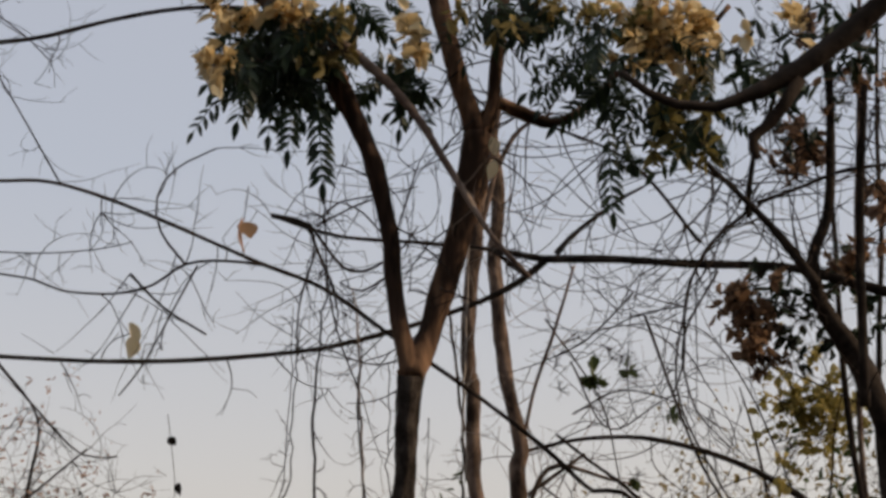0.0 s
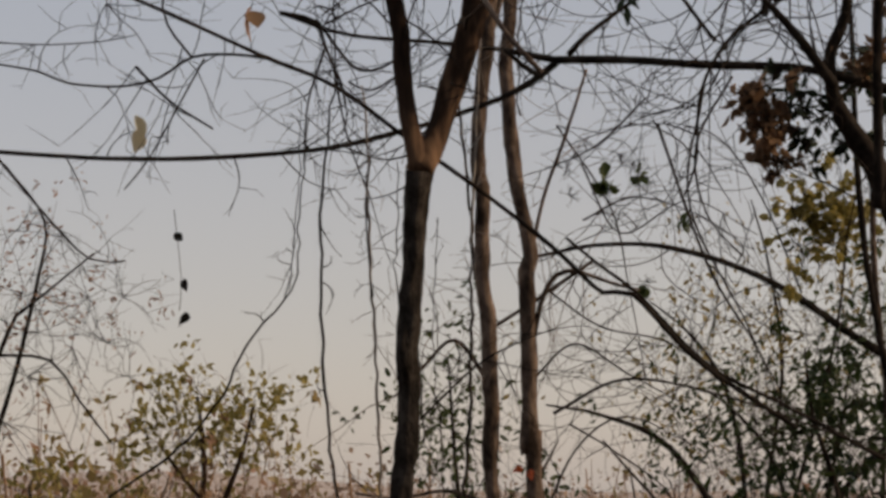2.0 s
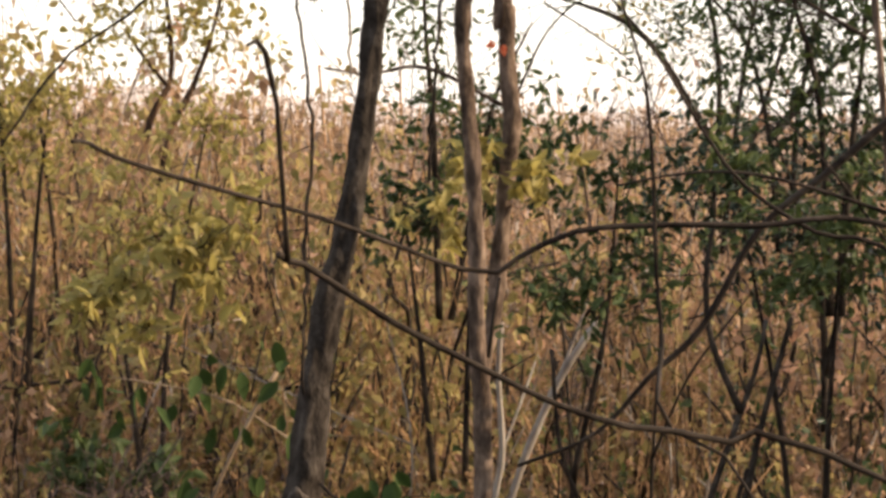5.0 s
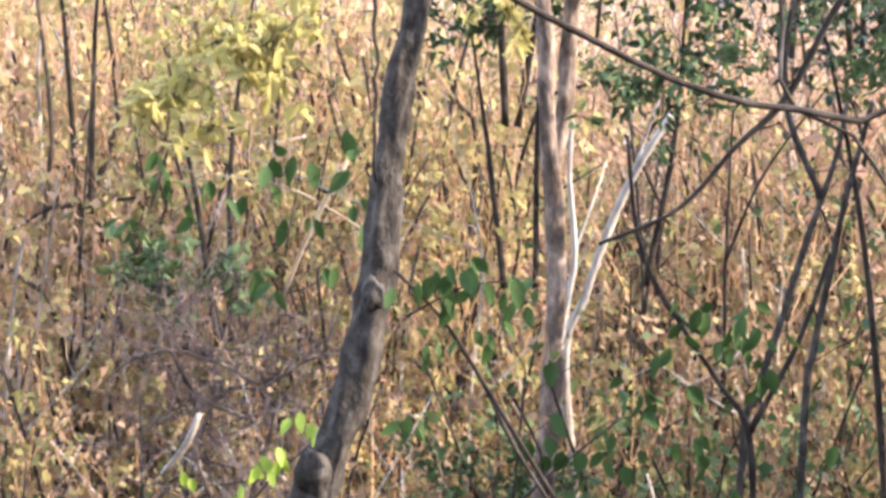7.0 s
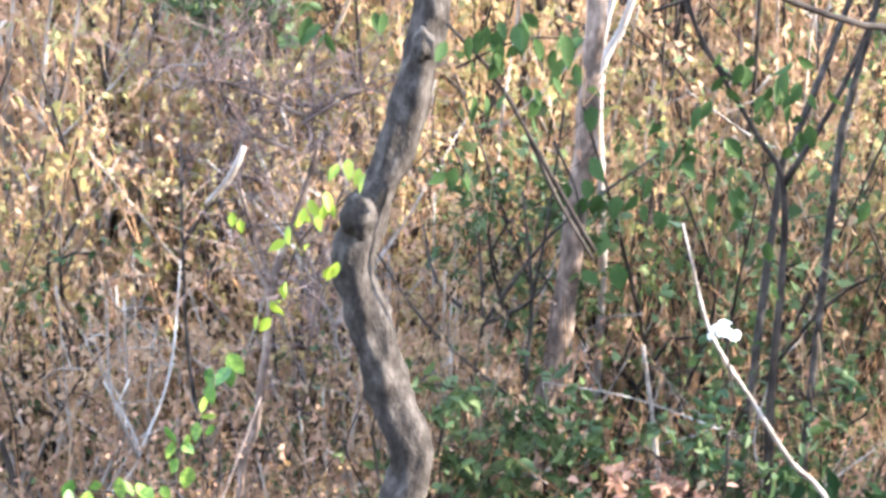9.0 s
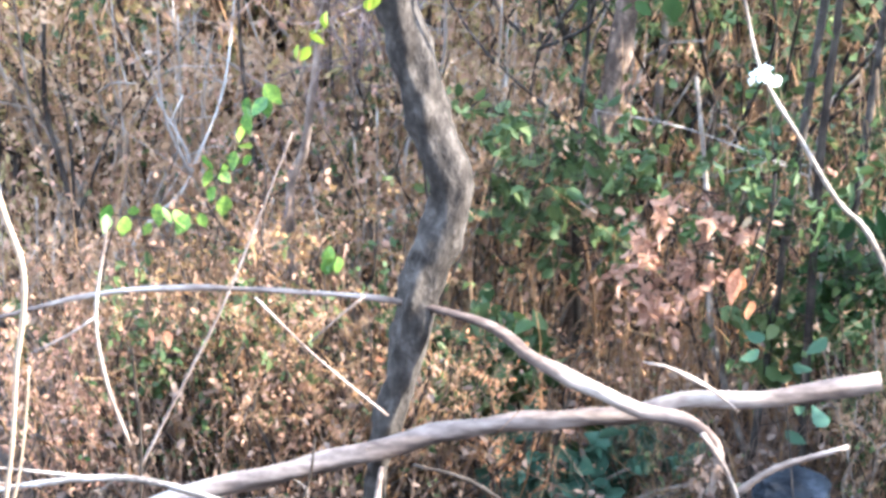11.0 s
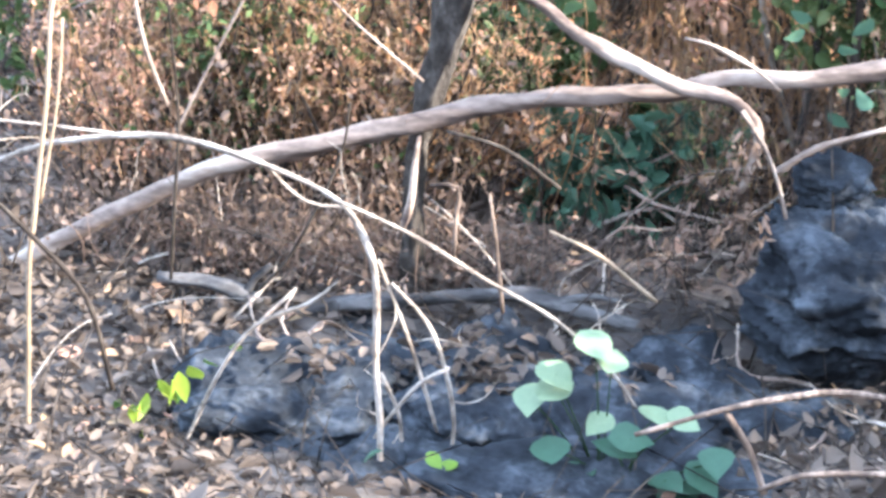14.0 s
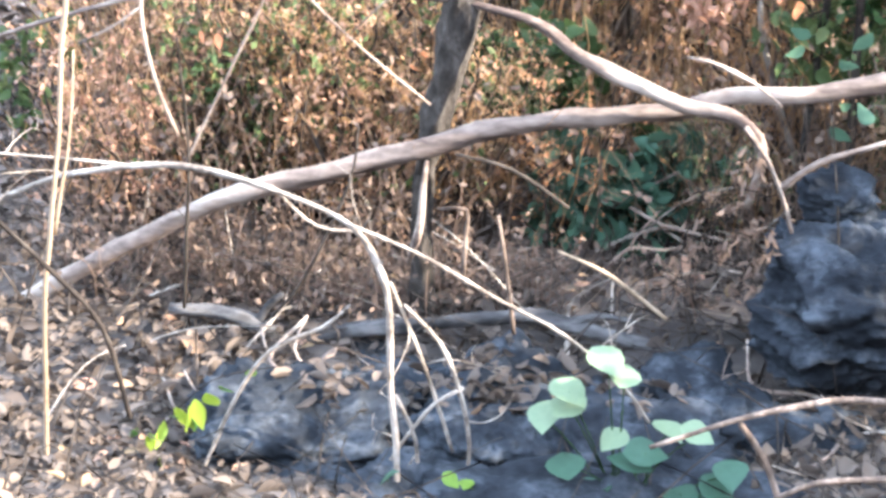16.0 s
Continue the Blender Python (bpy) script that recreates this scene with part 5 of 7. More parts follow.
def build_saplings():
    """Thin crooked saplings standing through the scrub."""
    rng = random.Random(77)
    for k in range(46):
        y = rng.uniform(5.9, 10.5)
        a = rng.uniform(-0.24, 0.25)
        x, g = a * y, ground_z(a * y, y)
        h = min(3.0 + float(brush_top(a)) * y - g + 0.2, rng.uniform(1.3, 3.0)) if y > 6.8 else rng.uniform(0.9, 1.8)
        r = rng.uniform(0.006, 0.015)
        dx = rng.gauss(0, 0.18)
        pts = [(x + dx * u + rng.gauss(0, 0.035), y + rng.gauss(0, 0.03), g - 0.05 + h * u) for u in (0, 0.2, 0.4, 0.6, 0.8, 1.0)]
        runs = [(pts, [r, r * 0.9, r * 0.75, r * 0.5, r * 0.25])]
        for _ in range(rng.randint(2, 4)):
            b = Vector(pts[rng.randint(2, 4)])
            e = b + Vector((rng.gauss(0, 0.35), rng.gauss(0, 0.2), rng.uniform(0.15, 0.6)))
            runs.append(([tuple(b), tuple((b + e) / 2 + rvec(rng) * 0.05), tuple(e)], [r * 0.5, r * 0.2]))
        pale = rng.random() < 0.3
        limb_thing("sapling", runs, M_BARK_PALE if pale else rng.choice((M_BARK, M_TWIG)), "pale bare sapling in the scrub" if pale else "dark bare sapling in the scrub", "sapling", "saplings of the slope", sides=6, fine=5, fine_len=0.35, fine_r=0.0018, seed=300 + k, lift=0.3)


build_saplings()


def build_bare_thickets():
    """Leafless reddish thickets on the slope, their fine twigs showing against the haze."""
    rng = random.Random(41)
    for k, (x, y, top, wide) in enumerate(((0.55, 11.5, 3.35, 0.5), (1.15, 12.0, 3.15, 0.55), (0.1, 12.5, 3.1, 0.45), (1.9, 10.5, 3.3, 0.5), (-0.45, 13.0, 3.0, 0.5), (-2.2, 11.0, 3.05, 0.5))):
        g = ground_z(x, y)
        runs = []
        for _ in range(7):
            dx, dy, u = rng.gauss(0, wide), rng.gauss(0, 0.3), rng.uniform(0.75, 1.0)
            runs.append(([(x + dx * 0.1, y, g - 0.05), (x + dx * 0.4, y + dy * 0.4, g + (top - g) * u * 0.45), (x + dx * 0.8, y + dy, g + (top - g) * u * 0.8), (x + dx * 1.15, y + dy, g + (top - g) * u)], [0.016, 0.011, 0.006, 0.003]))
        limb_thing("bare_thicket", runs, M_TWIG_RED, "leafless reddish-brown thicket on the slope", "bush", "bare thickets", sides=5, fine=30, fine_len=0.6, fine_r=0.0028, seed=600 + k, lift=0.3)


build_bare_thickets()


def build_litter():
    rs = np.random.RandomState(11)
    n = 40000
    y = 3.2 + 5.0 * rs.rand(n)
    x = rs.uniform(-0.36, 0.45, n) * y
    bare = (y > 3.7) & (y < 5.2) & (x > -0.72) & (x < np.where(y < 4.6, 0.36, 0.9)) & (rs.rand(n) < np.where(y < 4.05, 0.6, np.where(y < 4.75, 0.9, np.where(x > -0.1, 0.78, 0.5))))
    x, y = x[~bare], y[~bare]
    n = len(x)
    z = slope_z(x, y) + np.abs(rs.normal(0.008, 0.012, n))
    way = np.stack([rs.normal(size=n), rs.normal(size=n), rs.normal(0, 0.35, n)], 1)
    size = rs.gamma(4, 0.006, n) + 0.01
    v, f = leaf_arrays(np.stack([x, y, z], 1), way, size, rs.uniform(0.4, 0.7, n), rs)
    wide = 26000
    y2, x2 = rs.uniform(-4, 9, wide), rs.uniform(-6, 6, wide)
    rocky = (y2 > 3.7) & (y2 < 5.0) & (x2 > -0.72) & (x2 < 0.9)
    y2[rocky] -= 4.0
    way2 = np.stack([rs.normal(size=wide), rs.normal(size=wide), rs.normal(0, 0.3, wide)], 1)
    v2, f2 = leaf_arrays(np.stack([x2, y2, slope_z(x2, y2) + 0.008], 1), way2, rs.gamma(5, 0.008, wide) + 0.016, rs.uniform(0.4, 0.7, wide), rs)
    v, f = np.concatenate([v, v2]), np.concatenate([f, f2 + len(v)])
    tagged(mesh_from("leaf_litter", v, f, M_LITTER), "brown and bleached dead leaves covering the soil", "leaf litter", kind="stuff")
    n = 2500
    y = 3.6 + 3.6 * rs.rand(n)
    x = rs.uniform(-0.36, 0.45, n) * y
    b = np.stack([x, y, slope_z(x, y) + 0.01], 1)
    d = np.stack([rs.normal(size=n), rs.normal(size=n), rs.uniform(0.0, 0.16, n)], 1)
    e = b + d / np.linalg.norm(d, axis=1, keepdims=True) * rs.uniform(0.05, 0.4, n)[:, None]
    r = rs.uniform(0.0012, 0.004, n)
    v, q, _ = stem_arrays(b, e, rs.normal(0, 0.015, (n, 3)), r, r * 0.6, 3)
    tagged(mesh_from("fallen_twigs", v, q, M_TWIG_MID), "fallen twigs scattered over the leaf litter", "twigs", kind="stuff")


build_litter()


def build_brushwood():
    """Dead sticks tangled on the ground behind and before the fallen trunk."""
    rs = np.random.RandomState(19)
    for mat_, n, lab in ((M_TWIG_MID, 240, "tangle of brown dead sticks on the ground"), (M_TWIG_PALE, 60, "bleached dead sticks lying about")):
        y = rs.uniform(4.5, 6.6, n)
        x = rs.uniform(-0.30, 0.32, n) * y
        b = np.stack([x, y, slope_z(x, y) + rs.uniform(0.0, 0.12, n)], 1)
        d = np.stack([rs.normal(size=n), rs.normal(0, 0.6, n), rs.normal(0.25, 0.4, n)], 1)
        d[:, 2] = np.abs(d[:, 2])
        ln = rs.uniform(0.15, 0.7, n)
        e = b + d / np.linalg.norm(d, axis=1, keepdims=True) * ln[:, None]
        r = rs.uniform(0.0015, 0.0045, n)
        v, q, _ = stem_arrays(b, e, rs.normal(0, 0.07, (n, 3)) * ln[:, None], r, r * 0.5, 6)
        tagged(mesh_from("brushwood", v, q, mat_), lab, "sticks", kind="stuff")


build_brushwood()


def build_undergrowth():
    """Low withered weeds and dead leaves caught in twigs, round the fallen trunk."""
    rs = np.random.RandomState(53)
    for name, n, y0, y1, top, leaves, size, material, label in (
            ("dry_weeds", 800, 5.05, 6.1, 0.62, 4400, 0.027, M_WEED, "withered reddish-brown weeds behind the fallen trunk"),
            ("dry_weeds", 420, 4.95, 5.1, 0.26, 2200, 0.023, M_WEED, "low withered weeds under the fallen trunk")):
        y = rs.uniform(y0, y1, n)
        x = rs.uniform(-0.27, 0.2, n) * y
        keep = (x / y < (-0.075 if y0 > 5 else -0.025)) | (x / y > 0.055) & (y > 5.3) | (rs.rand(n) < 0.12)
        x, y = x[keep], y[keep]
        n = len(x)
        b = np.stack([x, y, slope_z(x, y) - 0.02], 1)
        h = rs.uniform(0.3, 1.0, n) * top
        e = b + np.stack([rs.normal(0, 0.45, n), rs.normal(0, 0.3, n), np.ones(n)], 1) * h[:, None]
        r = rs.uniform(0.0012, 0.003, n)
        v, q, c = stem_arrays(b, e, rs.normal(0, 0.12, (n, 3)) * h[:, None], r, r * 0.5, 5)
        c = c.reshape(-1, 3)
        p = c[rs.randint(0, len(c), leaves)] + rs.normal(0, 0.025, (leaves, 3))
        v2, f2 = leaf_arrays(p, rs.normal(size=(leaves, 3)) + np.array([0, 0, -0.6]), rs.uniform(0.5, 1.3, leaves) * size, rs.uniform(0.4, 0.7, leaves), rs)
        v, q = np.concatenate([v, v2]), np.concatenate([q, f2 + len(v)])
        tagged(mesh_from(name, v, q, material), label, "weeds", kind="stuff")


build_undergrowth()


def build_sticks():
    """Single dead sticks, and single large dead leaves on the litter."""
    rng = random.Random(91)
    kinds = []
    for k in range(6):
        bm = bmesh.new()
        pts = [(0, 0, 0)]
        for j in range(1, 5):
            pts.append((0.12 * j, rng.gauss(0, 0.03), rng.gauss(0, 0.025)))
        r = rng.uniform(0.004, 0.007)
        run = tube(bm, pts, [r, r * 0.9, r * 0.5], 7, 0.03, 0.5)
        b = run[len(run) // 2]
        tube(bm, [tuple(b), tuple(b + Vector((0.08, 0.03, 0.03))), tuple(b + Vector((0.15, rng.uniform(-0.1, 0.1), 0.06)))], [r * 0.6, r * 0.3], 5, 0.03, 0.4)
        kinds.append(thing("dead_stick", bm, rng.choice((M_TWIG_MID, M_TWIG_PALE, M_LOG)), "dead forked stick lying on the leaf litter", "stick", "dead sticks"))
    first = {}
    for k in range(95):
        y = rng.uniform(4.25, 6.4)
        x = rng.uniform(-0.26, 0.27) * y
        m = Matrix.Translation((x, y, ground_z(x, y) + 0.012)) @ Euler((0, rng.uniform(-0.25, 0.03), rng.uniform(0, 6.28))).to_matrix().to_4x4() @ Matrix.Scale(rng.uniform(0.5, 1.3), 4)
        src = rng.choice(kinds)
        if src in first:
            copy_thing(src, m)
        else:
            first[src] = m
    for src, m in first.items():
        src.matrix_basis = m
    litter = bpy.data.objects["leaf_litter"]
    blades = []
    for k in range(5):
        bm = bmesh.new()
        leaf(bm, Vector((0, 0, 0)), Vector((1, 0, 0)), Vector((0, 0, 1)), 1.0, rng.uniform(0.4, 0.75), rng.uniform(0.2, 0.9), rng.uniform(-0.35, 0.2))
        me = bpy.data.meshes.new("dead_leaf")
        bm.to_mesh(me)
        bm.free()
        me.materials.append(rng.choice((M_LITTER, M_DRY)))
        me.polygons.foreach_set("use_smooth", [True] * len(me.polygons))
        blades.append(me)
    for k in range(290):
        y = rng.uniform(3.7, 5.3)
        x = rng.uniform(-0.25, 0.27) * y
        if y < 4.9 and -0.7 < x < 0.5 and rng.random() < 0.8:
            x = -0.72 - rng.random() * 0.45
        ob = new("dead_leaf", rng.choice(blades))
        ob.matrix_world = Matrix.Translation((x, y, ground_z(x, y) + 0.022)) @ Euler((rng.gauss(0, 0.35), rng.gauss(0, 0.35), rng.uniform(0, 6.28))).to_matrix().to_4x4() @ Matrix.Scale(rng.uniform(0.03, 0.06), 4)
        ob.parent = litter


build_sticks()


# ---- rocks ----
def rock(centre, size, seed, turn=0.0, label="dark grey weathered rock with rough layered faces", undercut=0.0):
    bm = bmesh.new()
    bmesh.ops.create_icosphere(bm, subdivisions=6 if size[0] > 0.2 else 5, radius=1)
    off = Vector((seed * 3.1, seed * 1.7, seed * 0.9))
    for v in bm.verts:
        p = v.co.copy()
        box = max(abs(p.x), abs(p.y), abs(p.z))
        p = p.lerp(p / box, 0.45)
        layer = Vector((p.x * 1.2 + p.z * 0.5, p.y * 1.2, p.z * 4.5 - p.x * 1.4))
        d = 0.26 * noise.noise(p * 1.3 + off) + 0.12 * noise.noise(p * 3.1 + off) + 0.13 * noise.noise(layer * 1.3 + off) + 0.07 * noise.noise(layer * 3.4 + off)
        d += 0.06 * noise.noise(p * 15 + off) + 0.035 * noise.noise(p * 36 + off) - 0.09 * abs(noise.noise(p * 6.5 + off)) - 0.05 * abs(noise.noise(layer * 6 + off))
        v.co = p * (1 + d)
        if undercut and v.co.z < 0.25:
            k = 1 - undercut * min(1.0, 0.25 - v.co.z)
            v.co.x, v.co.y = v.co.x * k, v.co.y * k
    m = Matrix.Translation(centre) @ Euler((0.15, 0.1, turn)).to_matrix().to_4x4() @ Matrix.Diagonal((*size, 1))
    bmesh.ops.transform(bm, matrix=m, verts=bm.verts)
    return thing("rock", bm, M_ROCK, label, "rock", "rocks at the foot of the tree")


rock(((0.6, 4.75, 0.175)), (0.27, 0.22, 0.2), 1, 0.3, "large dark grey rock with rough layered faces", 0.4)
rock(((0.532, 4.9, 0.41)), (0.09, 0.08, 0.05), 2, 0.8)
rock(((-0.645, 4.3, 0.012)), (0.24, 0.18, 0.145), 3, 0.2, "low broad dark rock half buried in leaves")
rock(((-0.195, 4.35, 0.026)), (0.22, 0.18, 0.11), 4, 1.0, "low broad dark rock half buried in leaves")
rock(((0.21, 4.6, 0.019)), (0.13, 0.11, 0.075), 5, 0.6)
rock(((0.375, 4.4, -0.073)), (0.13, 0.12, 0.08), 6, 1.6)
rock(((-0.457, 4.75, -0.07)), (0.2, 0.13, 0.06), 7, 2.0)
rock(((-0.398, 4.25, -0.011)), (0.13, 0.12, 0.09), 9, 0.4)
rock(((0.04, 4.5, -0.013)), (0.14, 0.12, 0.075), 10, 1.2)
rock(((0.099, 4.15, 0.054)), (0.12, 0.1, 0.06), 11, 2.2)
rock(((-0.999, 4.3, -0.139)), (0.10, 0.08, 0.04), 8, 2.6)
rock(((-0.198, 4.55, 0.03)), (0.17, 0.13, 0.07), 12, 0.9)
rock(((0.308, 4.5, 0.007)), (0.12, 0.1, 0.08), 13, 0.2)
rock(((-0.812, 4.45, 0.021)), (0.13, 0.1, 0.06), 14, 1.4)
rock(((-0.156, 4, 0.1)), (0.2, 0.13, 0.085), 15, 2.9)
rock(((0.278, 4.12, 0.055)), (0.19, 0.14, 0.085), 18, 2.4)
rock(((-0.4, 4.0, 0.07)), (0.18, 0.13, 0.09), 19, 1.1)
rock(((0.06, 3.94, 0.1)), (0.17, 0.11, 0.075), 20, 0.7)
rock(((-0.62, 4.06, 0.03)), (0.16, 0.12, 0.085), 21, 1.9)
rock(((0.5, 4.47, -0.03)), (0.17, 0.1, 0.085), 23, 0.3)
rock(((0.12, 4.3, 0.05)), (0.19, 0.14, 0.09), 22, 0.1)


def build_lodged_leaves():
    """Dead leaves caught in the hollows between the rocks."""
    verts, faces = [], []
    for ob in bpy.data.objects:
        if ob.name.split(".")[0] == "rock":
            n = len(verts)
            verts += [v.co.copy() for v in ob.data.vertices]
            faces += [[n + i for i in f.vertices] for f in ob.data.polygons]
    tree = BVHTree.FromPolygons(verts, faces)
    rs = np.random.RandomState(61)
    at = []
    for x, y in ((-0.27, 4.49), (-0.19, 4.41), (-0.33, 4.58), (-0.51, 4.55), (-0.05, 4.57), (-0.59, 4.40), (0.11, 4.46), (-0.11, 4.71)):
        for dx, dy in rs.normal(0, 0.055, (60, 2)):
            near = [tree.ray_cast(Vector((x + dx + ex, y + dy + ey, 2)), Vector((0, 0, -1)))[0] for ex, ey in ((0, 0), (0.04, 0), (-0.04, 0), (0, 0.04), (0, -0.04))]
            if near[0] is None or any(q is not None and q.z < near[0].z - 0.035 for q in near):
                continue
            at.append((near[0].x, near[0].y, near[0].z + 0.005))
    n = len(at)
    way = np.stack([rs.normal(size=n), rs.normal(size=n), rs.normal(0, 0.25, n)], 1)
    v, f = leaf_arrays(np.array(at), way, rs.gamma(5, 0.006, n) + 0.014, rs.uniform(0.4, 0.7, n), rs)
    tagged(mesh_from("leaf_litter", v, f, M_LITTER), "brown dead leaves lodged between the dark rocks", "leaf litter", kind="stuff")


build_lodged_leaves()


# ---- leafy plants ----
def plant(name, stems, spots, material, label, category, length, aspect=0.55, seed=1, stem_material=None, down=0.8, group="", jitter=0.45):
    """A small plant: thin stems, and single leaves that share one blade."""
    root = empty(name, (0, 0, 0), label, category, group)
    rng = random.Random(seed)
    holder = root
    for pts, rr in stems:
        bm = bmesh.new()
        tube(bm, pts, rr, 6, 0.04, 0.15)
        made = part("stem", bm, stem_material or M_TWIG, root)
        holder = made if holder is root else holder
    blades = []
    for k in range(3):
        bm = bmesh.new()
        leaf(bm, Vector((0, 0, 0)), Vector((0, 0, -1)), Vector((0, -1, 0)), 1.0, aspect * rng.uniform(0.85, 1.15), rng.uniform(0.1, 0.5), rng.uniform(-0.2, 0.35))
        me = bpy.data.meshes.new("leaf")
        bm.to_mesh(me)
        bm.free()
        me.materials.append(material)
        me.polygons.foreach_set("use_smooth", [True] * len(me.polygons))
        blades.append(me)
    for q in [p for p in spots for _ in range(2 if len(spots) > 8 else 1)]:
        q = Vector(q) + rvec(rng) * length * jitter
        ob = new("leaf", rng.choice(blades))
        k = length * rng.uniform(0.75, 1.25)
        turn = Euler((rng.gauss(0, 0.5), rng.gauss(0, 1 - down) * 2.2, rng.gauss(0, 0.6))) if down > 0.45 else Euler((radians(-72) + rng.gauss(0, 0.25), rng.gauss(0, 0.2), rng.uniform(0, 6.28)))
        ob.matrix_world = Matrix.Translation(Vector(q) + Vector((0, 0, k * 0.4 * down))) @ turn.to_matrix().to_4x4() @ Matrix.Scale(k, 4)
        ob.parent = holder
    return root


def broad_plant(spots, foot, material, label, size, seed):
    """A low plant: each broad leaf spread flat on its own thin stalk."""
    root = empty("broad_leaf_plant", (0, 0, 0), label, "plant")
    rng = random.Random(seed)
    blades = []
    for k in range(4):
        bm = bmesh.new()
        leaf(bm, Vector((-0.5, 0, 0)), Vector((1, 0, 0)), Vector((0, 0, 1)), 1.0, rng.uniform(0.68, 0.9), rng.uniform(0.1, 0.35), rng.uniform(0.05, 0.3))
        bmesh.ops.subdivide_edges(bm, edges=bm.edges, cuts=1, smooth=0.6)
        me = bpy.data.meshes.new("leaf")
        bm.to_mesh(me)
        bm.free()
        me.materials.append(material)
        me.polygons.foreach_set("use_smooth", [True] * len(me.polygons))
        blades.append(me)
    foot = Vector(foot)
    for q in spots:
        q = Vector(q)
        bm = bmesh.new()
        tube(bm, [foot + rvec(rng) * 0.015, foot.lerp(q, 0.5) + Vector((0, 0.01, 0.02)), q - Vector((0, 0, 0.004))], [0.0025, 0.0018, 0.0013], 5, 0.05, 0.1)
        stalk = part("stem", bm, M_LEAF_BLUE, root)
        ob = new("leaf", rng.choice(blades))
        ob.matrix_world = Matrix.Translation(q) @ Euler((rng.gauss(0.1, 0.22), rng.gauss(0, 0.22), rng.uniform(0, 6.28))).to_matrix().to_4x4() @ Matrix.Scale(size * rng.uniform(0.85, 1.15), 4)
        ob.parent = stalk
    return root


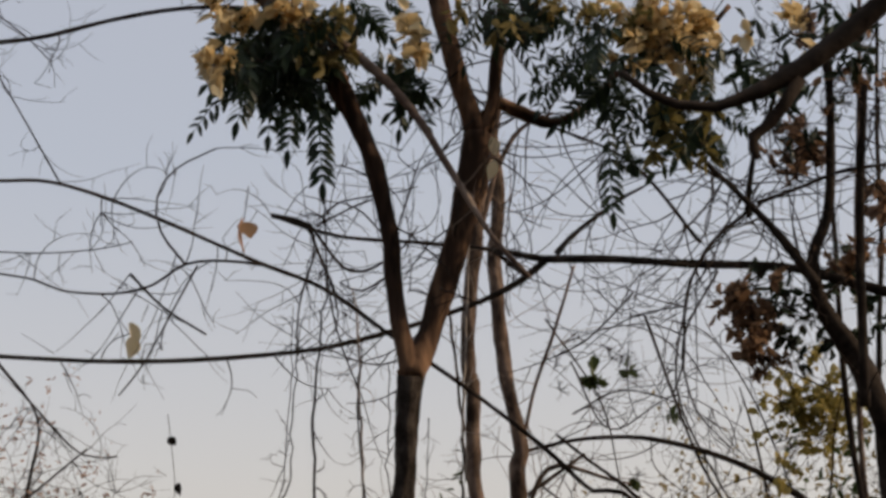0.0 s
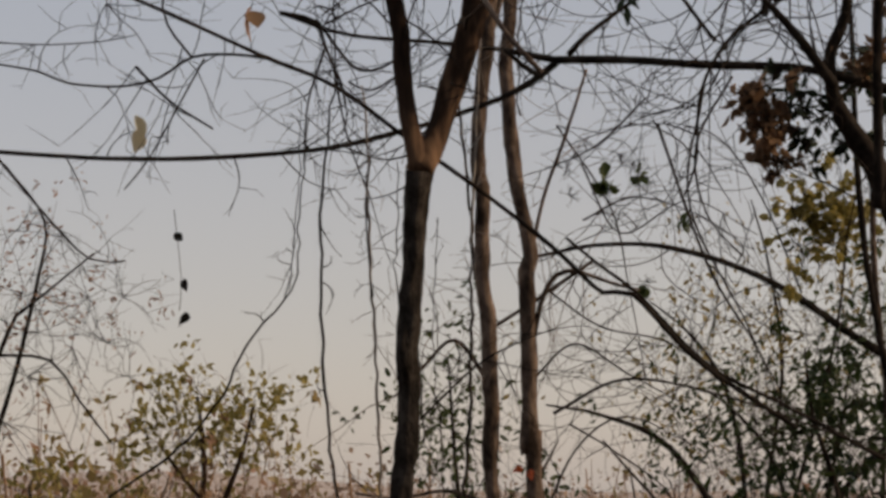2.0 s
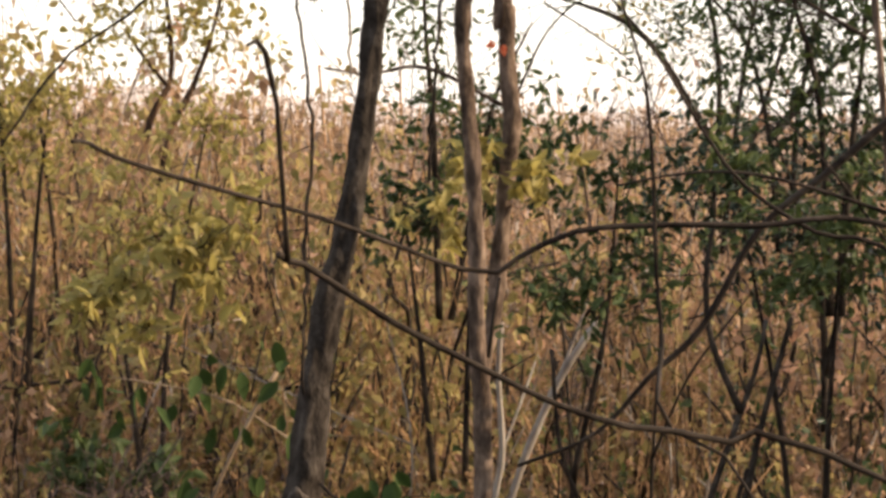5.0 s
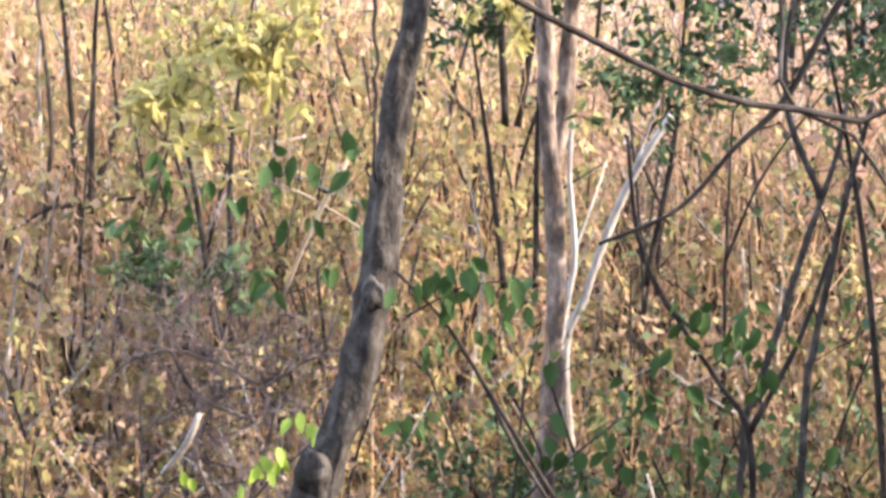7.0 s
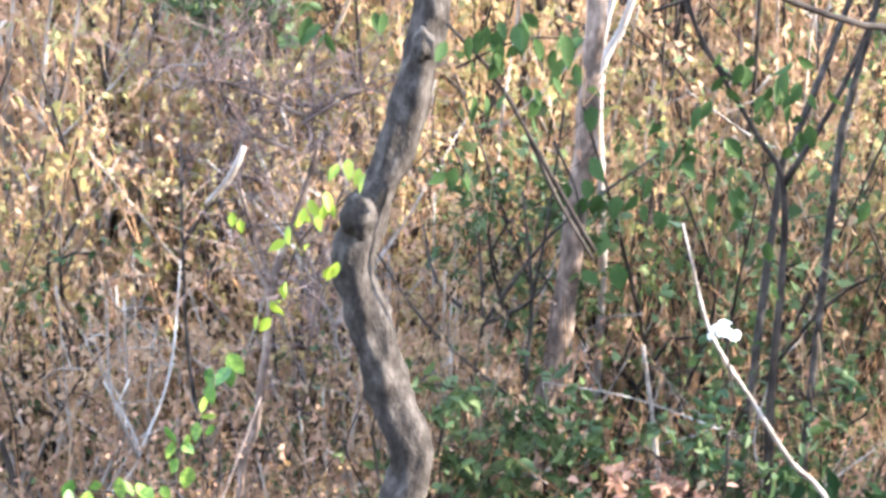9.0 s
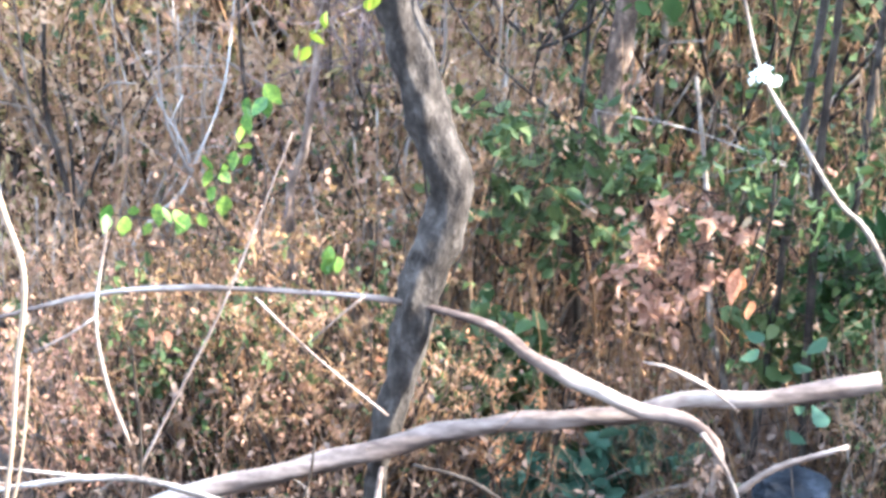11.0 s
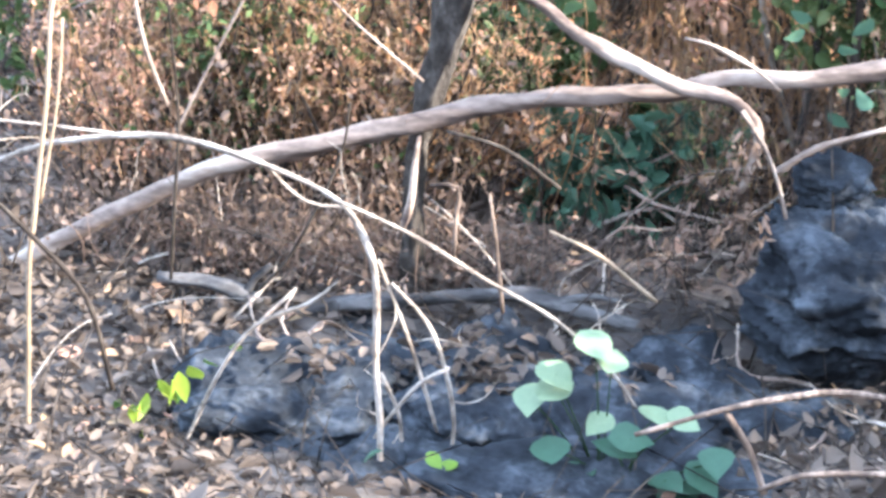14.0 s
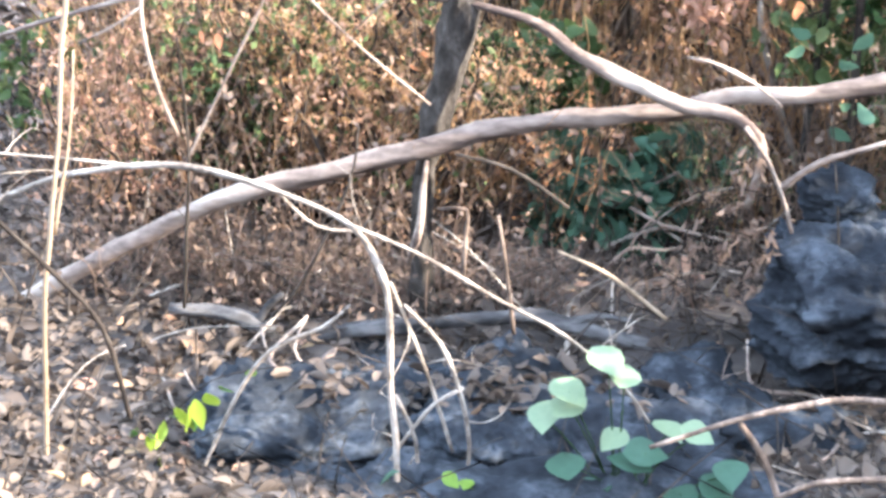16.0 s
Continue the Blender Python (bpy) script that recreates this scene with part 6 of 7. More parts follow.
def build_plants():
    plant("leafy_twig", [([(-0.319, 5.2, 2.308), (-0.365, 5.2, 2.228), (-0.417, 5.2, 2.129), (-0.471, 5.2, 2.004)], [0.006, 0.004]), ([(-0.231, 5.2, 2.113), (-0.341, 5.2, 2.19), (-0.463, 5.2, 2.255), (-0.686, 5.2, 2.297)], [0.004, 0.002])],
          [(-0.646, 5.2, 2.19), (-0.6, 5.2, 2.252), (-0.699, 5.2, 2.279), (-0.462, 5.2, 2.305), (-0.406, 5.2, 2.304), (-0.313, 5.2, 2.289), (-0.291, 5.2, 2.202), (-0.521, 5.2, 2.018), (-0.458, 5.2, 2.023), (-0.382, 5.2, 2.053), (-0.565, 5.2, 2.201), (-0.494, 5.2, 2.268), (-0.448, 5.2, 2.142), (-0.292, 5.2, 2.152), (-0.722, 5.2, 2.31), (-0.391, 5.2, 2.191), (-0.337, 5.2, 2.34), (-0.748, 5.2, 2.286)], M_LEAF_BLUE, "drooping oval green leaves on a thin pale twig", "leafy twig", 0.064, 0.44, 2, M_STALK)
    plant("leafy_twig", [([(-0.211, 4.95, 2.097), (-0.119, 4.95, 1.999), (-0.05, 4.95, 1.889), (0.02, 4.95, 1.767), (0.118, 4.95, 1.6)], [0.004, 0.006]), ([(-0.19, 4.95, 2), (-0.058, 4.95, 2.064), (0.084, 4.95, 2.067)], [0.003, 0.002])],
          [(-0.14, 4.9, 2.084), (-0.105, 4.9, 2.078), (-0.058, 4.9, 2.077), (0.018, 4.9, 2.063), (0.059, 4.9, 2.051), (-0.04, 4.9, 2.088), (-0.072, 4.9, 1.964), (-0.013, 4.9, 1.981), (-0.143, 4.9, 1.918), (-0.094, 4.9, 2.03), (-0.17, 4.9, 1.787), (-0.188, 4.9, 1.781), (-0.014, 4.9, 1.898), (-0.187, 4.9, 2.056), (0.035, 4.9, 2.004), (-0.129, 4.9, 2.043), (-0.035, 4.9, 2.041)], M_LEAF_BLUE, "broad green leaves hanging from a dark twig", "leafy twig", 0.06, 0.5, 3)
    plant("leafy_twig", [([(0.043, 5.6, 1.694), (0.102, 5.6, 1.568), (0.119, 5.6, 1.453)], [0.004, 0.003])],
          [(0.074, 5.6, 1.567), (0.114, 5.6, 1.611), (0.143, 5.6, 1.568), (0.095, 5.6, 1.553), (0.253, 5.6, 1.585), (0.283, 5.6, 1.514), (0.226, 5.6, 1.556), (0.174, 5.6, 1.454), (0.192, 5.6, 1.338), (0.116, 5.6, 1.322), (0.29, 5.6, 1.699), (0.124, 5.6, 1.752)], M_LEAF_BLUE, "blue-green broad leaves against the slender trunk", "leafy twig", 0.065, 0.6, 4)
    plant("shrub", [([(0.335, 5.5, 2.063), (0.422, 5.5, 1.902), (0.524, 5.5, 1.74), (0.59, 5.5, 1.63), (0.602, 5.5, 1.404), (0.593, 5.5, 1.173), (0.592, 5.5, 0.937), (0.62, 5.5, -0.1)], [0.0043, 0.0062, 0.0093, 0.0105, 0.0124]), ([(0.591, 5.5, 1.616), (0.646, 5.5, 1.714), (0.718, 5.5, 1.853), (0.786, 5.5, 2.043)], [0.0087, 0.0056]), ([(0.315, 5.5, 2.328), (0.338, 5.5, 2.09), (0.403, 5.5, 1.929), (0.481, 5.5, 1.86)], [0.0050, 0.0062])],
          [(0.432, 5.4, 1.878), (0.471, 5.4, 1.89), (0.51, 5.4, 1.863), (0.536, 5.4, 1.829), (0.601, 5.4, 1.848), (0.588, 5.4, 1.809), (0.626, 5.4, 1.795), (0.587, 5.4, 1.743), (0.458, 5.4, 1.838), (0.38, 5.4, 1.813), (0.353, 5.4, 1.747), (0.418, 5.4, 1.746), (0.327, 5.4, 1.721), (0.443, 5.4, 1.599), (0.476, 5.4, 1.612), (0.795, 5.4, 1.566), (0.613, 5.4, 1.729), (0.497, 5.4, 1.916), (0.407, 5.4, 1.917), (0.653, 5.4, 1.847), (0.562, 5.4, 1.875), (0.346, 5.4, 1.694), (0.543, 5.4, 1.39), (0.467, 5.4, 1.57), (0.608, 5.4, 1.925), (0.537, 5.4, 1.502)], M_LEAF_BLUE, "small crooked shrub with fresh green leaves", "shrub", 0.056, 0.46, 5)
    plant("leafy_shoot", [([(-0.39, 4.95, 1.739), (-0.463, 4.95, 1.675), (-0.525, 4.95, 1.61), (-0.563, 4.95, 1.494), (-0.607, 4.95, 1.402)], [0.003, 0.002]), ([(-0.488, 4.95, 1.661), (-0.586, 4.95, 1.647), (-0.684, 4.95, 1.645)], [0.002, 0.0015])],
          [(-0.419, 4.92, 1.783), (-0.395, 4.92, 1.753), (-0.449, 4.92, 1.714), (-0.474, 4.92, 1.682), (-0.516, 4.92, 1.688), (-0.532, 4.92, 1.599), (-0.547, 4.92, 1.624), (-0.492, 4.92, 1.676), (-0.656, 4.92, 1.667), (-0.437, 4.92, 1.544), (-0.566, 4.92, 1.516), (-0.572, 4.92, 1.483), (-0.604, 4.92, 1.438)], M_LEAF_LIME, "bright yellow-green backlit young leaves", "leafy shoot", 0.043, 0.5, 6)
    plant("leafy_vine", [([(-0.628, 4.75, 1.42), (-0.688, 4.75, 1.341), (-0.731, 4.75, 1.25), (-0.774, 4.75, 1.197), (-0.756, 4.75, 1.145), (-0.836, 4.75, 1.102), (-1.019, 4.75, 1.105)], [0.003, 0.002])],
          [(-0.703, 4.73, 1.298), (-0.685, 4.73, 1.362), (-0.716, 4.73, 1.259), (-0.649, 4.73, 1.401), (-0.77, 4.73, 1.224), (-0.753, 4.73, 1.173), (-0.782, 4.73, 1.23), (-1.015, 4.73, 1.11), (-0.942, 4.73, 1.1), (-0.906, 4.73, 1.108), (-0.875, 4.73, 1.109), (-0.821, 4.73, 1.112), (-0.673, 4.73, 1.381), (-0.536, 4.73, 1.038), (-0.524, 4.73, 1.022)], M_VINE, "trailing vine with round light green leaves", "vine", 0.047, 0.7, 7)
    plant("seedling", [([(-0.931, 4.12, 0.0), (-0.923, 4.12, 0.119), (-0.903, 4.12, 0.18), (-0.854, 4.12, 0.249), (-0.792, 4.12, 0.308), (-0.708, 4.12, 0.338), (-0.624, 4.12, 0.356)], [0.0022, 0.0012])],
          [(-0.924, 4.1, 0.165), (-0.897, 4.1, 0.182), (-0.868, 4.1, 0.222), (-0.847, 4.1, 0.234), (-0.822, 4.1, 0.248), (-0.798, 4.1, 0.27), (-0.922, 4.1, 0.076), (-0.915, 4.1, 0.1)], M_LEAF_LIME, "seedling with a row of small hanging lime-green leaves", "seedling", 0.06, 0.45, 8, jitter=0.12)
    plant("seedling", [([(-0.924, 4.14, 0.14), (-0.95, 4.13, 0.19), (-0.975, 4.12, 0.2)], [0.0015, 0.001])],
          [(-0.936, 4.1, 0.16), (-0.881, 4.1, 0.205), (-0.835, 4.1, 0.215), (-0.96, 4.1, 0.17), (-0.775, 4.1, 0.285), (-0.71, 4.1, 0.325)], M_VINE, "seedling shoot with small green leaves", "seedling", 0.054, 0.45, 28, jitter=0.15)
    # upper leaves: the pale material stands in for sun on them
    broad_plant([(0.033, 4.05, 0.459), (0.069, 4.05, 0.425), (-0.042, 4.05, 0.381), (-0.091, 4.05, 0.317), (-0.04, 4.05, 0.346), (0.052, 4.05, 0.269), (0.165, 4.05, 0.298), (0.222, 4.05, 0.292)], (0.064, 4.08, 0.05), M_LEAF_LIT, "upper broad rounded leaves of the low plant, painted pale as sunlit", 0.085, 9)
    # lower leaves: the darker teal stands in for the shade they lie in
    broad_plant([(0.087, 4.0, 0.249), (-0.043, 4.0, 0.235), (0.013, 4.0, 0.167), (0.196, 4.0, 0.179), (0.254, 4.0, 0.164), (0.293, 4.0, 0.235), (0.165, 4.0, 0.13), (0.119, 4.0, 0.275), (0.223, 4.0, 0.13), (0.27, 4.0, 0.19)], (0.13, 4.06, 0.05), M_LEAF_TEAL, "lower broad teal leaves of the low plant, painted dark as shaded", 0.105, 29)
    broad_plant([(-0.405, 3.98, 0.19), (-0.43, 3.98, 0.16)], (-0.41, 4.0, 0.08), M_LEAF_TEAL, "small teal-leaved plant at the foot of the branch", 0.06, 30)
    broad_plant([(-0.275, 3.98, 0.19), (-0.25, 3.99, 0.17)], (-0.27, 4.0, 0.08), M_LEAF_LIME, "small lime-green seedling among the rocks", 0.05, 31)
    plant("broad_leaf_plant", [([(-0.23, 5.7, 0.083), (-0.22, 5.7, 0.203), (-0.195, 5.7, 0.322)], [0.004, 0.003])],
          [(-0.191, 5.7, 0.239), (-0.283, 5.7, 0.257), (-0.24, 5.7, 0.302), (-0.33, 5.7, 0.311), (-0.163, 5.7, 0.275), (-0.136, 5.7, 0.326), (-0.358, 5.7, 0.226), (-0.272, 5.7, 0.349), (-0.033, 5.7, 0.117), (0.05, 5.7, -0.005), (0.096, 5.7, 0.007), (-0.102, 5.7, -0.027), (0.06, 5.7, 0.082), (-0.034, 5.7, -0.145), (0.015, 5.7, -0.176), (-0.067, 5.7, -0.095), (0.103, 5.7, 0.111), (0.016, 5.7, 0.052), (-0.126, 5.7, -0.171), (0.082, 5.7, -0.242)], M_LEAF_BLUE, "green ground plants behind the fallen trunk", "plant", 0.085, 0.7, 10, down=0.4)
    plant("broad_leaf_plant", [([(0.564, 5, 0.465), (0.558, 5, 0.567), (0.536, 5, 0.709)], [0.003, 0.002])],
          [(0.503, 5, 0.541), (0.576, 5, 0.583), (0.536, 5, 0.709), (0.617, 5, 0.557), (0.457, 5, 0.731), (0.422, 5, 0.7), (0.581, 5, 0.754)], M_LEAF_TEAL, "soft green leaves behind the rock", "plant", 0.06, 0.6, 11, down=0.5)
    plant("ground_plant", [([(-0.115, 6, 0.513), (-0.09, 6, 0.681), (-0.051, 6, 0.863)], [0.004, 0.003])],
          [(-0.204, 6, 0.906), (-0.216, 6, 0.824), (-0.124, 6, 0.795), (-0.066, 6, 0.862), (-0.033, 6, 0.782), (0.027, 6, 0.801), (-0.076, 6, 0.715), (0.002, 6, 0.685), (-0.15, 6, 0.645), (0.119, 6, 0.78), (-0.242, 6, 0.642), (-0.179, 6, 0.577), (-0.087, 6, 0.598), (0.036, 6, 0.587), (-0.301, 6, 0.538), (0.11, 6, 0.656), (-0.127, 6, 0.86), (-0.028, 6, 0.651), (0.101, 6, 0.522), (-0.168, 6, 0.744)], M_LEAF, "bushy bright green ground plant", "plant", 0.075, 0.6, 12, down=0.4)
    # single withered leaves and blossoms
    plant("dead_leaf", [([(-0.391, 4.64, 4.098), (-0.396, 4.64, 4.061), (-0.401, 4.64, 4.024)], [0.0015, 0.001])], [(-0.402, 4.62, 4.002), (-0.394, 4.62, 3.993)], M_DRY, "curled yellow-brown dead leaf hanging from a twig", "leaf", 0.06, 0.95, 131, down=0.97, jitter=0.1)
    plant("dead_leaf", [([(-0.675, 5.2, 3.936), (-0.691, 5.2, 3.896)], [0.0015, 0.001])], [(-0.707, 5.2, 3.87), (-0.696, 5.2, 3.856)], M_PETAL, "pale withered leaf hanging from a twig", "leaf", 0.055, 0.7, 14)
    plant("dead_leaf", [([(-0.652, 5.4, 3.699), (-0.635, 5.4, 3.537), (-0.639, 5.4, 3.456)], [0.001, 0.001])], [(-0.646, 5.4, 3.442), (-0.629, 5.4, 3.448), (-0.621, 5.4, 3.537), (-0.651, 5.4, 3.621)], M_TWIG, "dark shrivelled leaf on a hanging thread", "leaf", 0.035, 0.7, 15)
    plant("dead_leaf", [([(0.259, 6.6, 3.061), (0.227, 6.6, 3.085), (0.194, 6.6, 3.097)], [0.002, 0.001])], [(0.21, 6.6, 3.069), (0.23, 6.6, 3.085), (0.201, 6.6, 3.08)], M_RED, "small red backlit leaf beside the slender trunk", "leaf", 0.04, 0.6, 16)
    plant("dead_leaf", [([(-1.014, 5.15, 0.729), (-0.997, 5.15, 0.61), (-0.992, 5.15, 0.518)], [0.002, 0.001])], [(-1.01, 5.15, 0.624), (-0.969, 5.15, 0.604)], M_RUST, "orange-brown dead leaves on a thin stem", "leaf", 0.035, 0.6, 86)
    plant("dead_leaf", [([(-0.429, 4.7, 0.885), (-0.427, 4.7, 0.789), (-0.431, 4.7, 0.733)], [0.002, 0.001])], [(-0.427, 4.7, 0.803), (-0.429, 4.7, 0.768)], M_RUST, "long rusty dead leaf hanging before the trunk", "leaf", 0.05, 0.35, 87)
    plant("dead_leaf", [([(0.14, 4.9, 4.252), (0.127, 4.9, 4.23), (0.121, 4.9, 4.214)], [0.0015, 0.001])], [(0.119, 4.9, 4.227), (0.126, 4.9, 4.194)], M_PETAL, "golden withered leaf lit against the limb", "leaf", 0.05, 0.6, 88)
    plant("flower", [([(0.394, 4.6, 1.376), (0.378, 4.6, 1.473), (0.367, 4.6, 1.533)], [0.002, 0.0015])], [(0.349, 4.58, 1.552), (0.36, 4.58, 1.54), (0.379, 4.58, 1.55), (0.36, 4.58, 1.56), (0.37, 4.58, 1.546), (0.352, 4.57, 1.545), (0.366, 4.57, 1.554), (0.374, 4.57, 1.556), (0.343, 4.58, 1.545), (0.384, 4.58, 1.544)], M_WHITE, "white flower on a thin stem", "flower", 0.021, 0.85, 17, down=0.3)
    plant("dead_leaf", [([(0.467, 5.3, 1.052), (0.464, 5.3, 0.907), (0.422, 5.3, 0.728)], [0.004, 0.003])], [(0.413, 5.3, 0.757), (0.399, 5.3, 0.771), (0.436, 5.3, 0.728)], M_RUST, "rusty brown dead leaf caught on a stem", "leaf", 0.08, 0.5, 18)
    plant("dead_leaf", [([(0.484, 5.3, 0.995), (0.437, 5.3, 0.906), (0.428, 5.3, 0.847)], [0.003, 0.002])], [(0.422, 5.3, 0.927), (0.444, 5.3, 0.906), (0.456, 5.3, 0.921), (0.439, 5.3, 0.877), (0.418, 5.3, 0.891)], M_DRY, "pale withered flower head on a dead stem", "flower", 0.03, 0.5, 19, down=0.4)


build_plants()


# ---- crowns, blossoms and bushes ----
def tuft_thing(name, spots, spread, count, size, material, label, category, seed, stems=(), stem_material=None, droop=0.5, aspect=0.5, part_name="foliage"):
    """A leafy mass: small leaves gathered round several centres, on its own stems."""
    rs = np.random.RandomState(seed)
    root = empty(name, (0, 0, 0), label, category)
    tw = bmesh.new()
    rng = random.Random(seed)
    for pts, rr in stems:
        bm = bmesh.new()
        run = tube(bm, pts, rr, 7, 0.06, 0.2)
        twigs(tw, run, rng, 7, spread * 4, 0.0018)
        part("stem", bm, stem_material or M_TWIG, root)
    for c in spots:
        twigs(tw, [Vector(c)], rng, 9, spread * 2.8, 0.0016)
    tagged(part("twig_spray", tw, stem_material or M_TWIG, root), kind="stuff")
    c = np.array(spots)
    sub = c[rs.randint(0, len(c), count // 6)] + rs.normal(0, spread, (count // 6, 3))
    p = sub[rs.randint(0, len(sub), count)] + rs.normal(0, spread * 0.22, (count, 3))
    v, f = leaf_arrays(p, rs.normal(size=(count, 3)) + np.array([0, 0, -droop]), rs.uniform(0.6, 1.2, count) * size, rs.uniform(0.8, 1.2, count) * aspect, rs)
    ob = mesh_from(part_name, v, f, material)
    ob.parent = root
    tagged(ob, kind="stuff")
    return root


def build_masses():
    tuft_thing("bush", [(0.953, 7.0, 3.138), (1.091, 7.0, 3.19), (1.178, 7.0, 3.086), (1.3, 7.0, 3.0), (1.264, 7.0, 3.311), (1.368, 7.0, 3.45), (1.351, 7.0, 3.173), (1.212, 7.0, 3.449), (1.127, 7.0, 2.93), (1.378, 7.0, 2.879), (1.022, 7.0, 3.086), (1.16, 7.0, 3.294), (1.315, 7.0, 3.553)], 0.11, 900, 0.042, M_LEAF, "dark leafy bush rising beside the bare tree", "bush", 45,
               stems=[([(1.25, 7.0, 2.272), (1.232, 7.0, 2.688), (1.196, 7.0, 3.0), (1.126, 7.0, 3.242), (1.108, 7.0, 3.449)], [0.014, 0.01, 0.007, 0.003]), ([(1.285, 7.0, 2.272), (1.301, 7.0, 2.688), (1.335, 7.0, 3.0), (1.351, 7.0, 3.311), (1.333, 7.0, 3.588)], [0.014, 0.01, 0.007, 0.003])], aspect=0.45)
    tuft_thing("leafy_shrub", [(-1.467, 8.0, 3.001), (-1.388, 8.0, 2.922), (-1.289, 8.0, 2.981), (-1.447, 8.0, 2.843), (-1.21, 8.0, 2.842), (-1.487, 8.0, 2.724), (-1.329, 8.0, 2.764)], 0.085, 700, 0.04, M_LEAF_YELLOW, "sunlit olive-gold shrub rising above the scrub", "shrub", 92,
               stems=[([(-1.4, 8.0, 1.9), (-1.42, 8.0, 2.5), (-1.45, 8.0, 3.0)], [0.012, 0.008, 0.003]), ([(-1.36, 8.0, 1.9), (-1.32, 8.0, 2.5), (-1.27, 8.0, 2.95)], [0.011, 0.008, 0.003])])
    tuft_thing("leafy_shrub", [(-0.659, 7.0, 2.86), (-0.59, 7.0, 2.79), (-0.746, 7.0, 2.566), (-0.798, 7.0, 2.515), (-0.643, 7.0, 2.549), (-0.902, 7.0, 2.618), (-1.005, 7.0, 2.394), (-0.867, 7.0, 2.36)], 0.07, 620, 0.038, M_LEAF_YELLOW, "sunlit yellow-green shrub in the dry scrub", "shrub", 93,
               stems=[([(-0.78, 7.0, 1.6), (-0.76, 7.0, 2.2), (-0.64, 7.0, 2.85)], [0.012, 0.008, 0.003]), ([(-0.82, 7.0, 1.6), (-0.88, 7.0, 2.1), (-0.95, 7.0, 2.5)], [0.011, 0.008, 0.003])])
    tuft_thing("leafy_shrub", [(0.106, 7.4, 2.832), (0.197, 7.4, 2.795), (0.307, 7.4, 2.758), (0.362, 7.4, 2.704), (-0.041, 7.4, 2.595), (-0.114, 7.4, 2.54), (0.032, 7.4, 2.576), (0.581, 7.4, 2.74), (0.691, 7.4, 2.666), (0.617, 7.4, 2.429), (0.727, 7.4, 2.465)], 0.07, 1000, 0.042, M_LEAF, "shaded green shrub round the slender trunks", "shrub", 94,
               stems=[([(0.15, 7.4, 1.7), (0.17, 7.4, 2.3), (0.25, 7.4, 2.8)], [0.012, 0.008, 0.003]), ([(0.5, 7.4, 1.7), (0.6, 7.4, 2.2), (0.64, 7.4, 2.7)], [0.012, 0.008, 0.003]), ([(0.05, 7.4, 1.7), (0.0, 7.4, 2.2), (-0.05, 7.4, 2.6)], [0.012, 0.008, 0.003])])
    tuft_thing("leafy_shrub", [(1.132, 6.2, 2.717), (1.2, 6.2, 2.656), (1.085, 6.2, 2.595), (1.215, 6.2, 2.503), (1.039, 6.2, 2.473), (1.161, 6.2, 2.411), (0.977, 6.2, 2.427), (0.81, 6.2, 2.749), (0.871, 6.2, 2.718)], 0.065, 620, 0.042, M_LEAF, "dark green shrub in the shade of the bare tree", "shrub", 95,
               stems=[([(1.1, 6.2, 1.2), (1.1, 6.2, 1.9), (1.14, 6.2, 2.7)], [0.014, 0.01, 0.003]), ([(1.05, 6.2, 1.2), (0.98, 6.2, 2.0), (0.84, 6.2, 2.73)], [0.012, 0.008, 0.003])])
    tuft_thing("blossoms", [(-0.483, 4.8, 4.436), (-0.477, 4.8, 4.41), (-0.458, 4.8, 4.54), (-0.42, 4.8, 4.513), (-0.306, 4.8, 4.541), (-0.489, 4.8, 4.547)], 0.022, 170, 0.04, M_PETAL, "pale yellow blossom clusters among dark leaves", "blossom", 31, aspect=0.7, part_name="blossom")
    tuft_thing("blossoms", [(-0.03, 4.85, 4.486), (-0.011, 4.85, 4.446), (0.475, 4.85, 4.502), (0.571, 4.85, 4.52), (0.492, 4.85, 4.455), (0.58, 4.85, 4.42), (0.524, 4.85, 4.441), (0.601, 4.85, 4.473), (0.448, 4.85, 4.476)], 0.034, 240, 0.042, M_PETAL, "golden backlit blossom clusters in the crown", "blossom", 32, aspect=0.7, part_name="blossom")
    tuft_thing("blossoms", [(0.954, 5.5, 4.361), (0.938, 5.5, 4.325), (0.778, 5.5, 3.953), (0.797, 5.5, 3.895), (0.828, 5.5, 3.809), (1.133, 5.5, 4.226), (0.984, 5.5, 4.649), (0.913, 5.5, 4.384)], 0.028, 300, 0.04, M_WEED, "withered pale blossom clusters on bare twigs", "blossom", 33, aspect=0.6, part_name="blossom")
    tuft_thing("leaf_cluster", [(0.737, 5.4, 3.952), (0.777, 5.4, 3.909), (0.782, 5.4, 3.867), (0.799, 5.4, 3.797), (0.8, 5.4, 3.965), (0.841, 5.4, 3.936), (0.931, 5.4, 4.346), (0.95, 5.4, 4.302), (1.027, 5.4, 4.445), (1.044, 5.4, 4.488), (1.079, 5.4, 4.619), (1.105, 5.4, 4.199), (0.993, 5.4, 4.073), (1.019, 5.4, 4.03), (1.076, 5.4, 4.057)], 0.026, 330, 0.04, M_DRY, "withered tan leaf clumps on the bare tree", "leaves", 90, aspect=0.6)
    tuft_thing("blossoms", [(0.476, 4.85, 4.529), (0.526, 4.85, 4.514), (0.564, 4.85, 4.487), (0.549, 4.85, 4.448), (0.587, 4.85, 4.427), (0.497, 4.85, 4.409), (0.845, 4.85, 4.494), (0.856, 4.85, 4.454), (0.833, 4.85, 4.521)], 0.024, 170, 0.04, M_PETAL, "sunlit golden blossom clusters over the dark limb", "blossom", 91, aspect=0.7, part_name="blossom")
